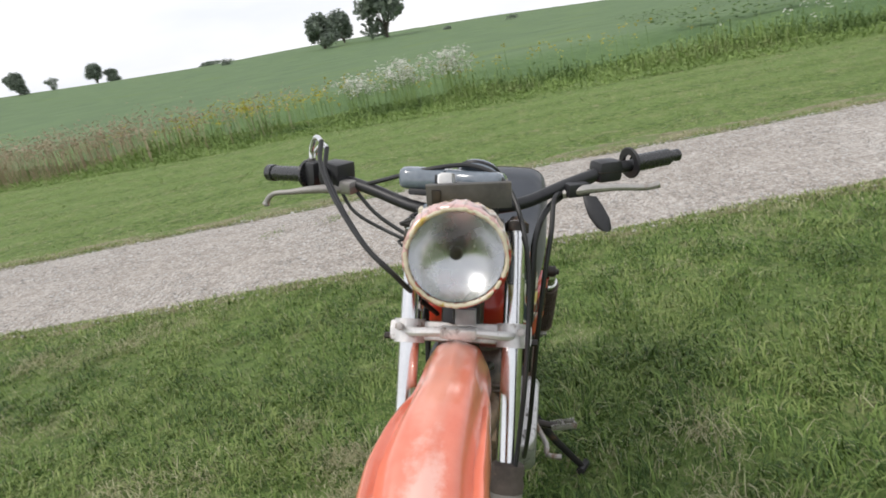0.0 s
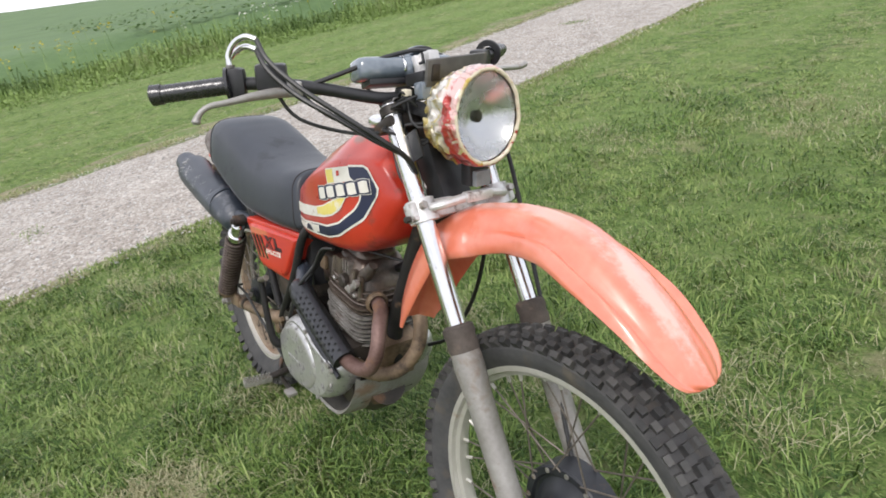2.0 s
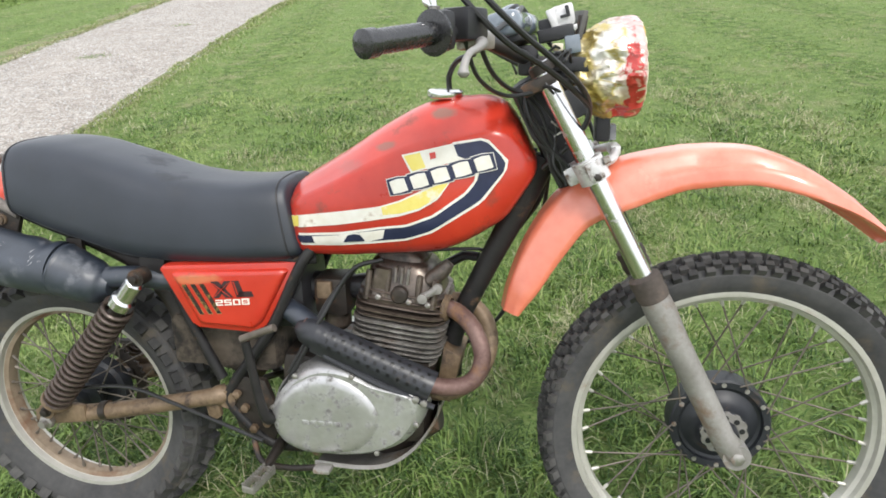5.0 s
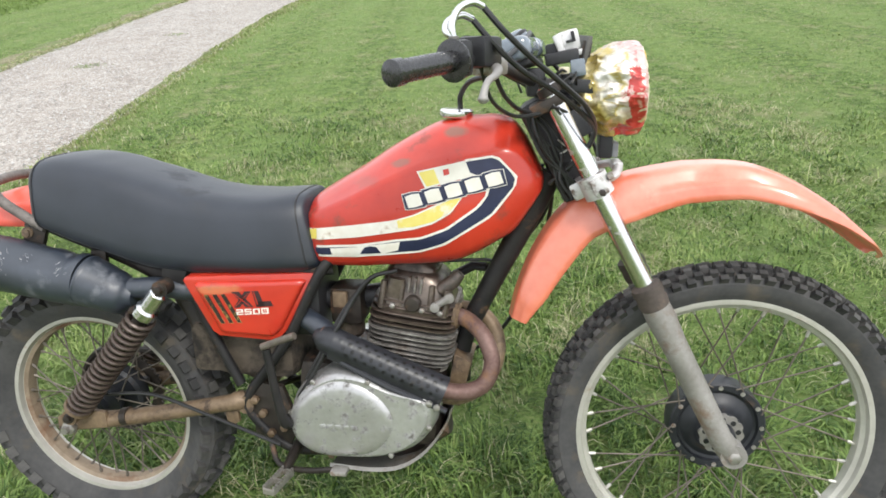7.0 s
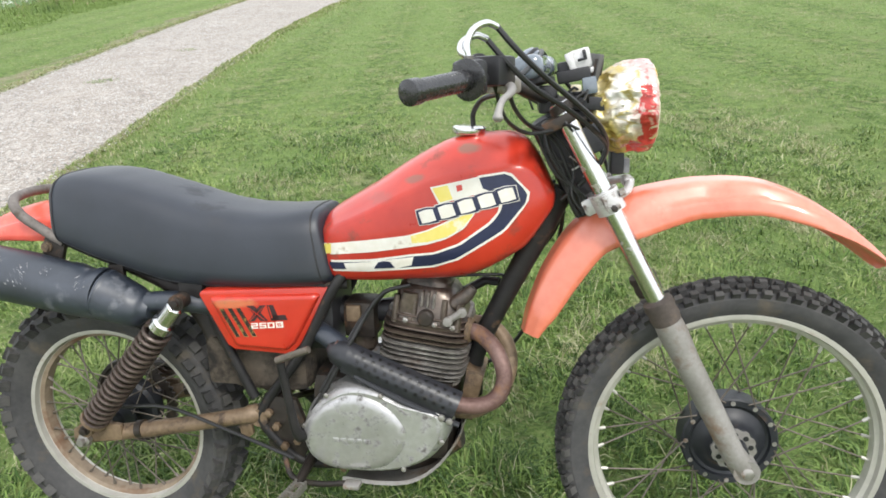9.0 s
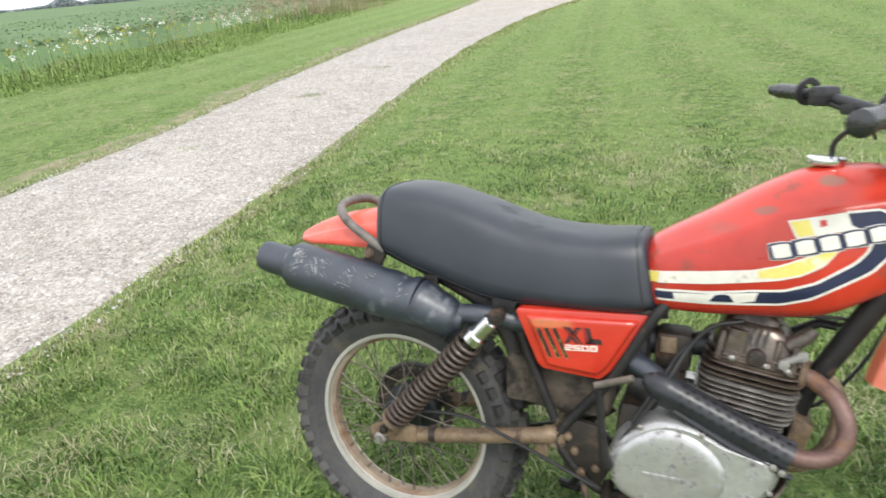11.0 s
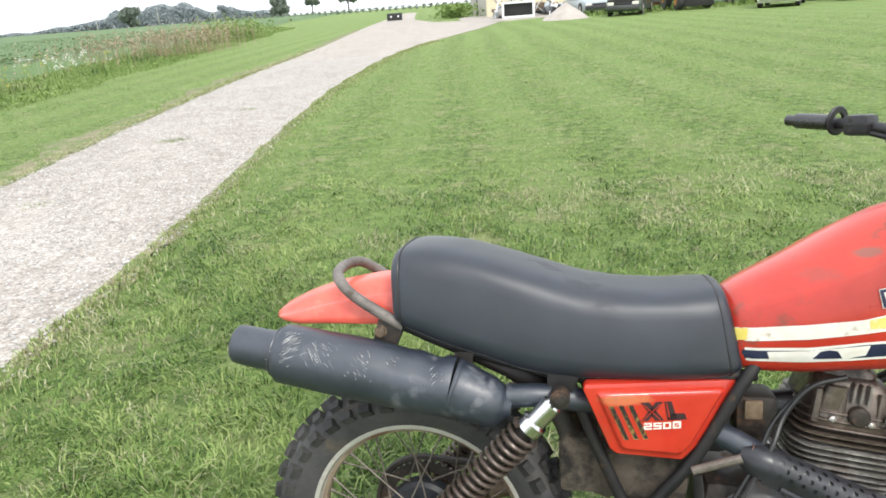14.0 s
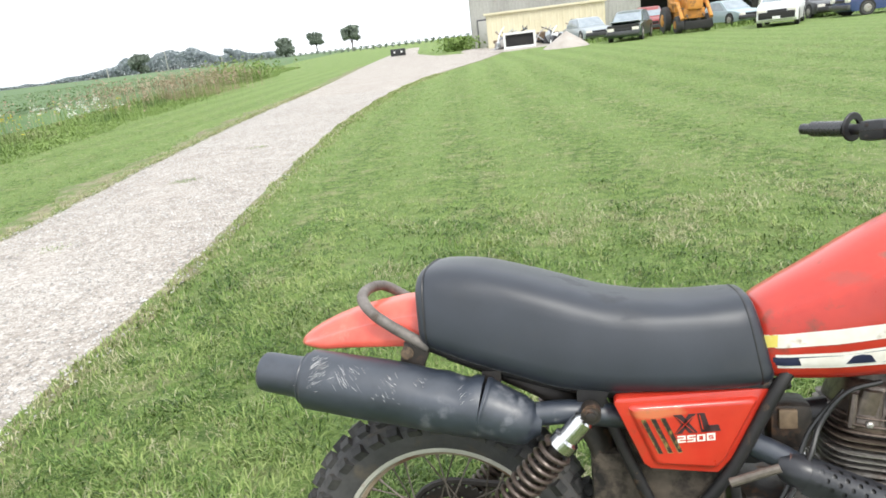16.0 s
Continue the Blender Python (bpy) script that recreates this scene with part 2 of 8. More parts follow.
M["mud"] = material("mud_caked_plastic", (0.050, 0.040, 0.030), (0.120, 0.096, 0.072), 0.75, scale=14, fine=90, bump=0.3, stain=(0.018, 0.016, 0.014), stain_amount=0.42, stain_scale=12)
M["spring"] = material("brown_spring", (0.050, 0.036, 0.030), (0.130, 0.098, 0.082), 0.36, metal=0.3, scale=30, fine=140, bump=0.15)
M["boot"] = material("perished_rubber_boot", (0.042, 0.034, 0.029), (0.110, 0.088, 0.074), 0.7, scale=22, fine=120, bump=0.3, stain=(0.15, 0.115, 0.09), stain_amount=0.3, stain_scale=24)
M["cable"] = material("black_cable", (0.012, 0.012, 0.012), (0.025, 0.025, 0.025), 0.4, scale=30, fine=100, bump=0.05)
M["steel"] = material("plain_steel", (0.35, 0.33, 0.31), (0.50, 0.48, 0.45), 0.4, metal=0.8, scale=30, fine=140, bump=0.1, stain=(0.18, 0.10, 0.05), stain_amount=0.35, stain_scale=22)
M["spoke"] = material("dull_spoke_steel", (0.10, 0.085, 0.07), (0.22, 0.19, 0.16), 0.5, metal=0.5, scale=30, fine=140, bump=0.1)
M["rail"] = material("grey_weathered_steel", (0.11, 0.095, 0.085), (0.25, 0.225, 0.205), 0.55, metal=0.3, scale=20, fine=120, bump=0.25, stain=(0.085, 0.065, 0.05), stain_amount=0.35, stain_scale=22)
# grey-blue raised in tone: the sky's reflection is partly in this colour
M["gauge"] = material("grey_blue_housing", (0.120, 0.148, 0.180), (0.190, 0.225, 0.262), 0.16, scale=20, fine=100, bump=0.05, spec=1.0, coat=0.6)
M["wrap_edge"] = material("cream_tape_edge", (0.58, 0.50, 0.34), (0.76, 0.70, 0.56), 0.35, scale=30, fine=110, bump=0.6, dist=0.004, stain=(0.50, 0.36, 0.08), stain_amount=0.4, stain_scale=24)
M["dusty"] = material("dusty_black_plate", (0.070, 0.067, 0.062), (0.130, 0.124, 0.115), 0.55, scale=18, fine=90, bump=0.1, stain=(0.15, 0.135, 0.115), stain_amount=0.3, stain_scale=20)
M["mirror"] = material("silver_reflector", (0.80, 0.81, 0.83), (0.88, 0.89, 0.90), 0.27, metal=1.0, scale=12, fine=30, bump=0.05)
M["grey_lens"] = material("grey_reflector", (0.20, 0.21, 0.22), (0.30, 0.31, 0.32), 0.3, scale=30, fine=100, bump=0.05)
def wrap_material():
    """Crumpled shiny film printed in white, gold and red."""
    m = bpy.data.materials.new("printed_film")
    m.use_nodes = True
    n, l = m.node_tree.nodes, m.node_tree.links
    b = n["Principled BSDF"]
    co = n.new("ShaderNodeTexCoord")
    xyz = n.new("ShaderNodeSeparateXYZ")
    l.new(co.outputs["Object"], xyz.inputs[0])

    def noise_of(scale, detail, distortion, stretch=(1, 1, 1), turn=(0, 0, 0)):
        mp, t = n.new("ShaderNodeMapping"), n.new("ShaderNodeTexNoise")
        mp.inputs["Scale"].default_value, mp.inputs["Rotation"].default_value = stretch, turn
        l.new(co.outputs["Object"], mp.inputs["Vector"])
        l.new(mp.outputs["Vector"], t.inputs["Vector"])
        t.inputs["Scale"].default_value, t.inputs["Detail"].default_value, t.inputs["Distortion"].default_value = scale, detail, distortion
        return t.outputs["Fac"]

    def math_of(op, a, c, d=0.0):
        x = n.new("ShaderNodeMath")
        x.operation = op
        for k, v in enumerate((a, c, d)):
            if isinstance(v, float):
                x.inputs[k].default_value = v
            else:
                l.new(v, x.inputs[k])
        return x.outputs[0]

    def mixed(fac, low, high):
        x = n.new("ShaderNodeMix")
        x.data_type = "RGBA"
        l.new(fac, x.inputs["Factor"])
        for k, v in ((6, low), (7, high)):
            if isinstance(v, tuple):
                x.inputs[k].default_value = (*v, 1)
            else:
                l.new(v, x.inputs[k])
        return x.outputs[2]

    def soft_step(v, lo, hi):
        r = n.new("ShaderNodeMapRange")
        l.new(v, r.inputs[0])
        r.inputs[1].default_value, r.inputs[2].default_value = lo, hi
        return r.outputs[0]

    u = math_of("MULTIPLY_ADD", xyz.outputs["X"], 12.5, -12.5 * 1.150)
    v = math_of("MULTIPLY_ADD", xyz.outputs["Z"], 12.5, -12.5 * 1.036)
    wide, streak, fleck = noise_of(12.0, 3.0, 0.8), noise_of(19.0, 3.0, 1.2, (0.40, 1.0, 1.0), (0, 0.6, 0)), noise_of(48.0, 3.0, 0.8)
    r = n.new("ShaderNodeValToRGB")
    rows = [(0.0, (0.66, 0.58, 0.36)), (0.22, (0.60, 0.47, 0.13)), (0.32, (0.76, 0.72, 0.62)), (0.45, (0.84, 0.82, 0.79)), (0.52, (0.58, 0.46, 0.14)), (0.58, (0.80, 0.77, 0.70)), (0.70, (0.62, 0.46, 0.40)), (0.78, (0.80, 0.74, 0.70)), (1.0, (0.76, 0.62, 0.58))]
    while len(r.color_ramp.elements) < len(rows):
        r.color_ramp.elements.new(0.5)
    for e, (p, c) in zip(r.color_ramp.elements, rows):
        e.position, e.color = p, (*c, 1)
    # bands across the film, wavering
    band = math_of("MULTIPLY_ADD", u, 0.42, 0.25)
    band = math_of("MULTIPLY_ADD", v, -0.10, band)
    band = math_of("MULTIPLY_ADD", streak, 0.90, band)
    band = math_of("SUBTRACT", band, 0.24)
    l.new(band, r.inputs["Fac"])
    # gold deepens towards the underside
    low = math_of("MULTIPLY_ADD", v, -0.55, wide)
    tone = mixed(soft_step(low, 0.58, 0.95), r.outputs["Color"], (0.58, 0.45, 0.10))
    # pink mesh print near the lens
    tone = mixed(soft_step(math_of("MULTIPLY_ADD", v, 0.45, math_of("MULTIPLY_ADD", fleck, 1.4, u)), 0.98, 1.40), tone, (0.74, 0.48, 0.44))
    # red print towards the lens, in the lower half
    off = math_of("ABSOLUTE", math_of("SUBTRACT", u, 0.42), 0.0)
    red = math_of("MULTIPLY_ADD", off, -1.25, wide)
    red = math_of("MULTIPLY_ADD", v, -0.30, red)
    red = math_of("MULTIPLY_ADD", streak, 0.45, red)
    red = math_of("MULTIPLY_ADD", fleck, 1.15, red)
    tone = mixed(soft_step(red, 1.19, 1.28), tone, (0.52, 0.045, 0.035))
    tone = mixed(soft_step(fleck, 0.62, 0.74), tone, (0.66, 0.58, 0.46))
    # dark crinkle lines along the streaks: crease shade put into the colour
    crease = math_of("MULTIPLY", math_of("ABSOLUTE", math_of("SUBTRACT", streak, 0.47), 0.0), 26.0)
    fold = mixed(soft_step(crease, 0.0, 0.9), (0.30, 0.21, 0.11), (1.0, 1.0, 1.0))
    crease_tone = n.new("ShaderNodeMix")
    crease_tone.data_type, crease_tone.blend_type = "RGBA", "MULTIPLY"
    crease_tone.inputs["Factor"].default_value = 0.5
    l.new(tone, crease_tone.inputs[6])
    l.new(fold, crease_tone.inputs[7])
    l.new(crease_tone.outputs[2], b.inputs["Base Color"])
    b.inputs["Metallic"].default_value = 0.45
    b.inputs["Roughness"].default_value, b.inputs["Coat Weight"].default_value, b.inputs["Coat Roughness"].default_value = 0.3, 1.0, 0.06
    bp, bq = n.new("ShaderNodeBump"), n.new("ShaderNodeBump")
    cell = n.new("ShaderNodeTexVoronoi")
    cell.inputs["Scale"].default_value = 40.0
    wv = n.new("ShaderNodeMapping")
    wv.inputs["Scale"].default_value = (0.4, 1.0, 1.0)
    l.new(co.outputs["Object"], wv.inputs["Vector"])
    l.new(wv.outputs["Vector"], cell.inputs["Vector"])
    bp.inputs["Strength"].default_value, bp.inputs["Distance"].default_value = 0.5, 0.012
    l.new(cell.outputs["Distance"], bp.inputs["Height"])
    bq.inputs["Strength"].default_value, bq.inputs["Distance"].default_value = 0.7, 0.006
    l.new(streak, bq.inputs["Height"])
    l.new(bp.outputs["Normal"], bq.inputs["Normal"])
    l.new(bq.outputs["Normal"], b.inputs["Normal"])
    l.new(bq.outputs["Normal"], b.inputs["Coat Normal"])
    return m


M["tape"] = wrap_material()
glass = bpy.data.materials.new("clear_glass")
glass.use_nodes = True
glass.node_tree.nodes["Principled BSDF"].inputs["Transmission Weight"].default_value = 1.0
glass.node_tree.nodes["Principled BSDF"].inputs["Roughness"].default_value = 0.03
glass.node_tree.nodes["Principled BSDF"].inputs["IOR"].default_value = 1.3
M["glass"] = glass


# ---------------- mesh helpers
def part(name, bm, mat, parent=None, label="", smooth=True, auto=35):
    me = bpy.data.meshes.new(name)
    bmesh.ops.recalc_face_normals(bm, faces=bm.faces)
    if smooth:
        for f in bm.faces:
            f.smooth = True
        lim = radians(auto)
        for e in bm.edges:
            if len(e.link_faces) == 2 and e.calc_face_angle(0.0) > lim:
                e.smooth = False
    bm.to_mesh(me)
    bm.free()
    me.materials.append(M[mat] if isinstance(mat, str) else mat)
    ob = new(name, me)
    if parent is not None:
        ob.parent = parent
    if label:
        ob["label"] = label
    return ob


def spline(pts, n):
    """Catmull-Rom through rows of numbers."""
    p = [np.array(q, float) for q in pts]
    p = [2 * p[0] - p[1]] + p + [2 * p[-1] - p[-2]]
    out = []
    for i in range(1, len(p) - 2):
        for k in range(n):
            t = k / n
            a, b, c, d = p[i - 1], p[i], p[i + 1], p[i + 2]
            out.append(0.5 * (2 * b + (c - a) * t + (2 * a - 5 * b + 4 * c - d) * t * t + (3 * b - a - 3 * c + d) * t ** 3))
    out.append(p[-2])
    return out


def loft(rings, bm=None, closed=True, cap=True):
    bm = bm or bmesh.new()
    rows = [[bm.verts.new(tuple(float(c) for c in v)) for v in r] for r in rings]
    n = len(rows[0])
    for a, b in zip(rows, rows[1:]):
        for i in range(n if closed else n - 1):
            bm.faces.new((a[i], a[(i + 1) % n], b[(i + 1) % n], b[i]))
    if cap and closed:
        bm.faces.new(rows[0])
        bm.faces.new(rows[-1][::-1])
    return bm


def tube(pts, r, seg=10, smooth=0, bm=None):
    """A round bar along points; r is one radius or one for each point."""
    rs = list(r) if hasattr(r, "__len__") else [r] * len(pts)
    rows = [(*p, q) for p, q in zip(pts, rs)]
    rows = spline(rows, smooth) if smooth else [np.array(q, float) for q in rows]
    rings, side = [], None
    for i, q in enumerate(rows):
        d = Vector(rows[min(i + 1, len(rows) - 1)][:3] - rows[max(i - 1, 0)][:3]).normalized()
        side = (d.orthogonal() if side is None else side - d * side.dot(d)).normalized()
        up = d.cross(side)
        c = Vector(q[:3])
        rings.append([c + (side * math.cos(a) + up * math.sin(a)) * max(float(q[3]), 1e-4) for a in (2 * math.pi * k / seg for k in range(seg))])
    return loft(rings, bm)


def box(c, s, bevel=0.004, turn=None, bm=None):
    """A bevelled box about c of size s; turn: a rotation matrix."""
    b = bmesh.new()
    bmesh.ops.create_cube(b, size=1)
    for v in b.verts:
        v.co = Vector((v.co.x * s[0], v.co.y * s[1], v.co.z * s[2]))
    if bevel:
        bmesh.ops.bevel(b, geom=b.edges[:], offset=min(bevel, 0.45 * min(s)), segments=2, affect="EDGES", profile=0.6)
    m = Matrix.Translation(c) @ (turn.to_4x4() if turn else Matrix.Identity(4))
    b.transform(m)
    return merge(bm, b)


def merge(bm, other):
    if bm is None:
        return other
    me = bpy.data.meshes.new("join")
    other.to_mesh(me)
    other.free()
    bm.from_mesh(me)
    bpy.data.meshes.remove(me)
    return bm


def lathe(profile, centre, axis=(0, 1, 0), seg=48, bm=None, cap=False):
    """profile: rows of (along the axis, radius)."""
    q = Vector((0, 0, 1)).rotation_difference(Vector(axis)).to_matrix()
    rings = [[Vector(centre) + q @ Vector((r * math.cos(a), r * math.sin(a), h)) for a in (2 * math.pi * k / seg for k in range(seg))] for h, r in profile]
    return loft(rings, bm, cap=cap)


def plate(outline, y0, y1, bevel=0.003, bm=None):
    """A flat plate: an outline in (x, z), from y0 to y1."""
    b = bmesh.new()
    f = b.faces.new([b.verts.new((x, y0, z)) for x, z in outline])
    e = bmesh.ops.extrude_face_region(b, geom=[f])
    for v in e["geom"]:
        if isinstance(v, bmesh.types.BMVert):
            v.co.y = y1
    if bevel:
        bmesh.ops.bevel(b, geom=b.edges[:], offset=bevel, segments=2, affect="EDGES", profile=0.6)
    return merge(bm, b)


def turned(deg, axis):
    return Matrix.Rotation(radians(deg), 3, axis)


def tab(rows, x):
    """Linear look-up in rows of (x, a, b, ...)."""
    xs = [r[0] for r in rows]
    return [float(np.interp(x, xs, [r[k] for r in rows])) for k in range(1, len(rows[0]))]


# ---------------- the land
NEAR_EDGE = [(-30.0, 0.6), (-12.0, -0.3), (-5.5, -1.15), (-3.65, -1.36), (-2.1, -1.62), (-0.5, -1.82), (0.5, -1.92), (1.4, -2.08), (2.4, -2.27), (3.1, -2.41), (3.9, -2.60), (5.1, -2.86), (6.6, -3.20), (8.3, -3.52), (10.5, -3.94), (13.1, -4.30), (16.0, -4.66), (19.0, -4.90), (22.5, -4.95), (26.4, -4.71), (31.5, -4.25), (35.0, -4.10), (40.0, -4.0), (46.0, -4.0)]
FAR_EDGE = [(-30.0, -1.6), (-12.0, -2.6), (-5.5, -3.42), (-3.5, -3.85), (-1.7, -4.15), (0.7, -4.50), (2.2, -4.72), (3.8, -4.96), (4.4, -5.12), (5.5, -5.45), (6.6, -5.76), (8.5, -6.22), (10.2, -6.62), (13.3, -7.35), (16.8, -8.05), (21.8, -9.05), (28.1, -10.4), (39.3, -12.95), (49.9, -15.2), (62.6, -17.8), (80.0, -21.3), (110.0, -27.0)]
FIELD_EDGE = [(-400.0, -30.0), (-40.0, -15.0), (-16.0, -11.9), (-9.0, -11.4), (-4.0, -11.6), (1.0, -11.5), (6.0, -11.1), (9.5, -10.9), (12.7, -11.7), (18.0, -13.4), (21.5, -14.3), (34.5, -18.5), (50.6, -23.4), (110.0, -42.0), (400.0, -120.0)]


def smooth_rows(rows):
    """The same line with rounded bends."""
    ys = np.array([r[0] for r in rows], float)
    fine = np.arange(ys[0], ys[-1] + 0.01, 0.5)
    raw = np.interp(fine, ys, [r[1] for r in rows])
    kernel = np.hanning(11)
    kernel /= kernel.sum()
    soft = np.convolve(np.pad(raw, 5, mode="edge"), kernel, "valid")
    soft[:5], soft[-5:] = raw[:5], raw[-5:]
    return [(float(a), float(b)) for a, b in zip(fine, soft)]


NEAR_EDGE, FAR_EDGE = smooth_rows(NEAR_EDGE), smooth_rows(FAR_EDGE)


def edge(rows, y):
    return float(np.interp(y, [r[0] for r in rows], [r[1] for r in rows]))


CREST = [(-180, 4.6), (-175, 6.0), (-166, 7.8), (-158, 8.9), (-148, 8.6), (-137, 11.3), (-120, 11.4), (-90, 6.0), (-40, 0.0), (60, 0.0), (108, 0.2), (122, 0.5), (134, 0.6), (150, 0.9), (160, 1.2), (170, 2.0), (176, 3.4), (180, 4.6)]


def ground_z(x, y):
    r = math.hypot(x, y)
    if r < 12:
        return 0.0
    az = math.degrees(math.atan2(y, x))
    t = min(max((r - 16) / 250.0, 0.0), 1.0)
    s = t * t * (3 - 2 * t)
    return tab(CREST, az)[0] * s - max(0.0, r - 320) * 0.02 * (1 if az < -100 or az > 150 else 0.15)


def ground_sheet():
    bm = bmesh.new()
    radii = [0.0, 1.5, 3, 5, 7, 9, 11, 13, 16, 20, 25, 31, 38, 47, 58, 72, 90, 112, 140, 170, 200, 230, 260, 300, 360, 450, 600, 900, 1500, 3000]
    seg = 144
    rows = []
    for r in radii[1:]:
        rows.append([bm.verts.new((r * math.cos(a), r * math.sin(a), ground_z(r * math.cos(a), r * math.sin(a)) - 0.012)) for a in (2 * math.pi * k / seg for k in range(seg))])
    c = bm.verts.new((0, 0, -0.012))
    for i in range(seg):
        bm.faces.new((c, rows[0][i], rows[0][(i + 1) % seg]))
        for a, b in zip(rows, rows[1:]):
            bm.faces.new((a[i], b[i], b[(i + 1) % seg], a[(i + 1) % seg]))
    return bm


def lawn_material():
    m = bpy.data.materials.new("mown_grass_soil")
    m.use_nodes = True
    n, l = m.node_tree.nodes, m.node_tree.links
    b = n["Principled BSDF"]
    co = n.new("ShaderNodeTexCoord")

    def noise_at(scale, detail=6.0, rough=0.6, stretch=None):
        t = n.new("ShaderNodeTexNoise")
        t.inputs["Scale"].default_value, t.inputs["Detail"].default_value, t.inputs["Roughness"].default_value = scale, detail, rough
        if stretch:
            mp = n.new("ShaderNodeMapping")
            mp.inputs["Rotation"].default_value, mp.inputs["Scale"].default_value = (0, 0, radians(stretch[0])), (stretch[1], stretch[2], 1)
            l.new(co.outputs["Object"], mp.inputs["Vector"])
            l.new(mp.outputs["Vector"], t.inputs["Vector"])
        else:
            l.new(co.outputs["Object"], t.inputs["Vector"])
        return t.outputs["Fac"]

    def ramp_of(fac, rows):
        r = n.new("ShaderNodeValToRGB")
        while len(r.color_ramp.elements) < len(rows):
            r.color_ramp.elements.new(0.5)
        for e, (p, c) in zip(r.color_ramp.elements, rows):
            e.position, e.color = p, (*c, 1)
        l.new(fac, r.inputs["Fac"])
        return r.outputs["Color"]

    def mixed(fac, a, c, mode="MIX"):
        x = n.new("ShaderNodeMix")
        x.data_type, x.blend_type = "RGBA", mode
        if isinstance(fac, float):
            x.inputs["Factor"].default_value = fac
        else:
            l.new(fac, x.inputs["Factor"])
        for k, v in ((6, a), (7, c)):
            if isinstance(v, tuple):
                x.inputs[k].default_value = (*v, 1)
            else:
                l.new(v, x.inputs[k])
        return x.outputs[2]

    base = ramp_of(noise_at(5.0), [(0.38, (0.054, 0.116, 0.023)), (0.5, (0.098, 0.178, 0.040)), (0.62, (0.174, 0.256, 0.074))])
    blades = ramp_of(noise_at(62.0, 5.0, 0.8), [(0.40, (0.036, 0.078, 0.017)), (0.5, (0.106, 0.186, 0.042)), (0.60, (0.242, 0.342, 0.108))])
    fibres = ramp_of(noise_at(1.0, 3.0, 0.7, (35, 40.0, 120.0)), [(0.46, (0, 0, 0)), (0.60, (0.6, 0.6, 0.6))])
    fibres_b = ramp_of(noise_at(1.0, 3.0, 0.7, (-50, 36.0, 110.0)), [(0.48, (0, 0, 0)), (0.62, (0.6, 0.6, 0.6))])
    lawn = mixed(0.66, base, blades)
    lawn = mixed(fibres, lawn, (0.194, 0.292, 0.080))
    lawn = mixed(fibres_b, lawn, (0.276, 0.308, 0.130))
    clumps = ramp_of(noise_at(11.0, 4.0, 0.6), [(0.38, (0.50, 0.58, 0.48)), (0.60, (1.26, 1.22, 1.15))])
    lawn = mixed(0.8, lawn, clumps, "MULTIPLY")
    dry = ramp_of(noise_at(2.6, 10.0, 0.80), [(0.52, (0, 0, 0)), (0.63, (0.80, 0.80, 0.80))])
    lawn = mixed(dry, lawn, (0.305, 0.298, 0.158))
    # bands left by the mower, a little over a metre wide
    wave, mp = n.new("ShaderNodeTexWave"), n.new("ShaderNodeMapping")
    mp.inputs["Rotation"].default_value = (0, 0, radians(-9.5))
    l.new(co.outputs["Object"], mp.inputs["Vector"])
    l.new(mp.outputs["Vector"], wave.inputs["Vector"])
    wave.bands_direction = "X"
    wave.inputs["Scale"].default_value, wave.inputs["Distortion"].default_value = 2 * math.pi / 20 / 1.30, 3.0
    wave.inputs["Detail"].default_value, wave.inputs["Detail Scale"].default_value = 2.0, 0.35
    stripe = ramp_of(wave.outputs["Fac"], [(0.25, (0, 0, 0)), (0.75, (0.42, 0.42, 0.42))])
    lawn = mixed(stripe, lawn, (0.205, 0.292, 0.090))
    l.new(lawn, b.inputs["Base Color"])
    b.inputs["Roughness"].default_value, b.inputs["Specular IOR Level"].default_value = 0.85, 0.2
    bp = n.new("ShaderNodeBump")
    bp.inputs["Strength"].default_value, bp.inputs["Distance"].default_value = 0.9, 0.03
    l.new(noise_at(45.0, 6.0, 0.8), bp.inputs["Height"])
    l.new(bp.outputs["Normal"], b.inputs["Normal"])
    return m


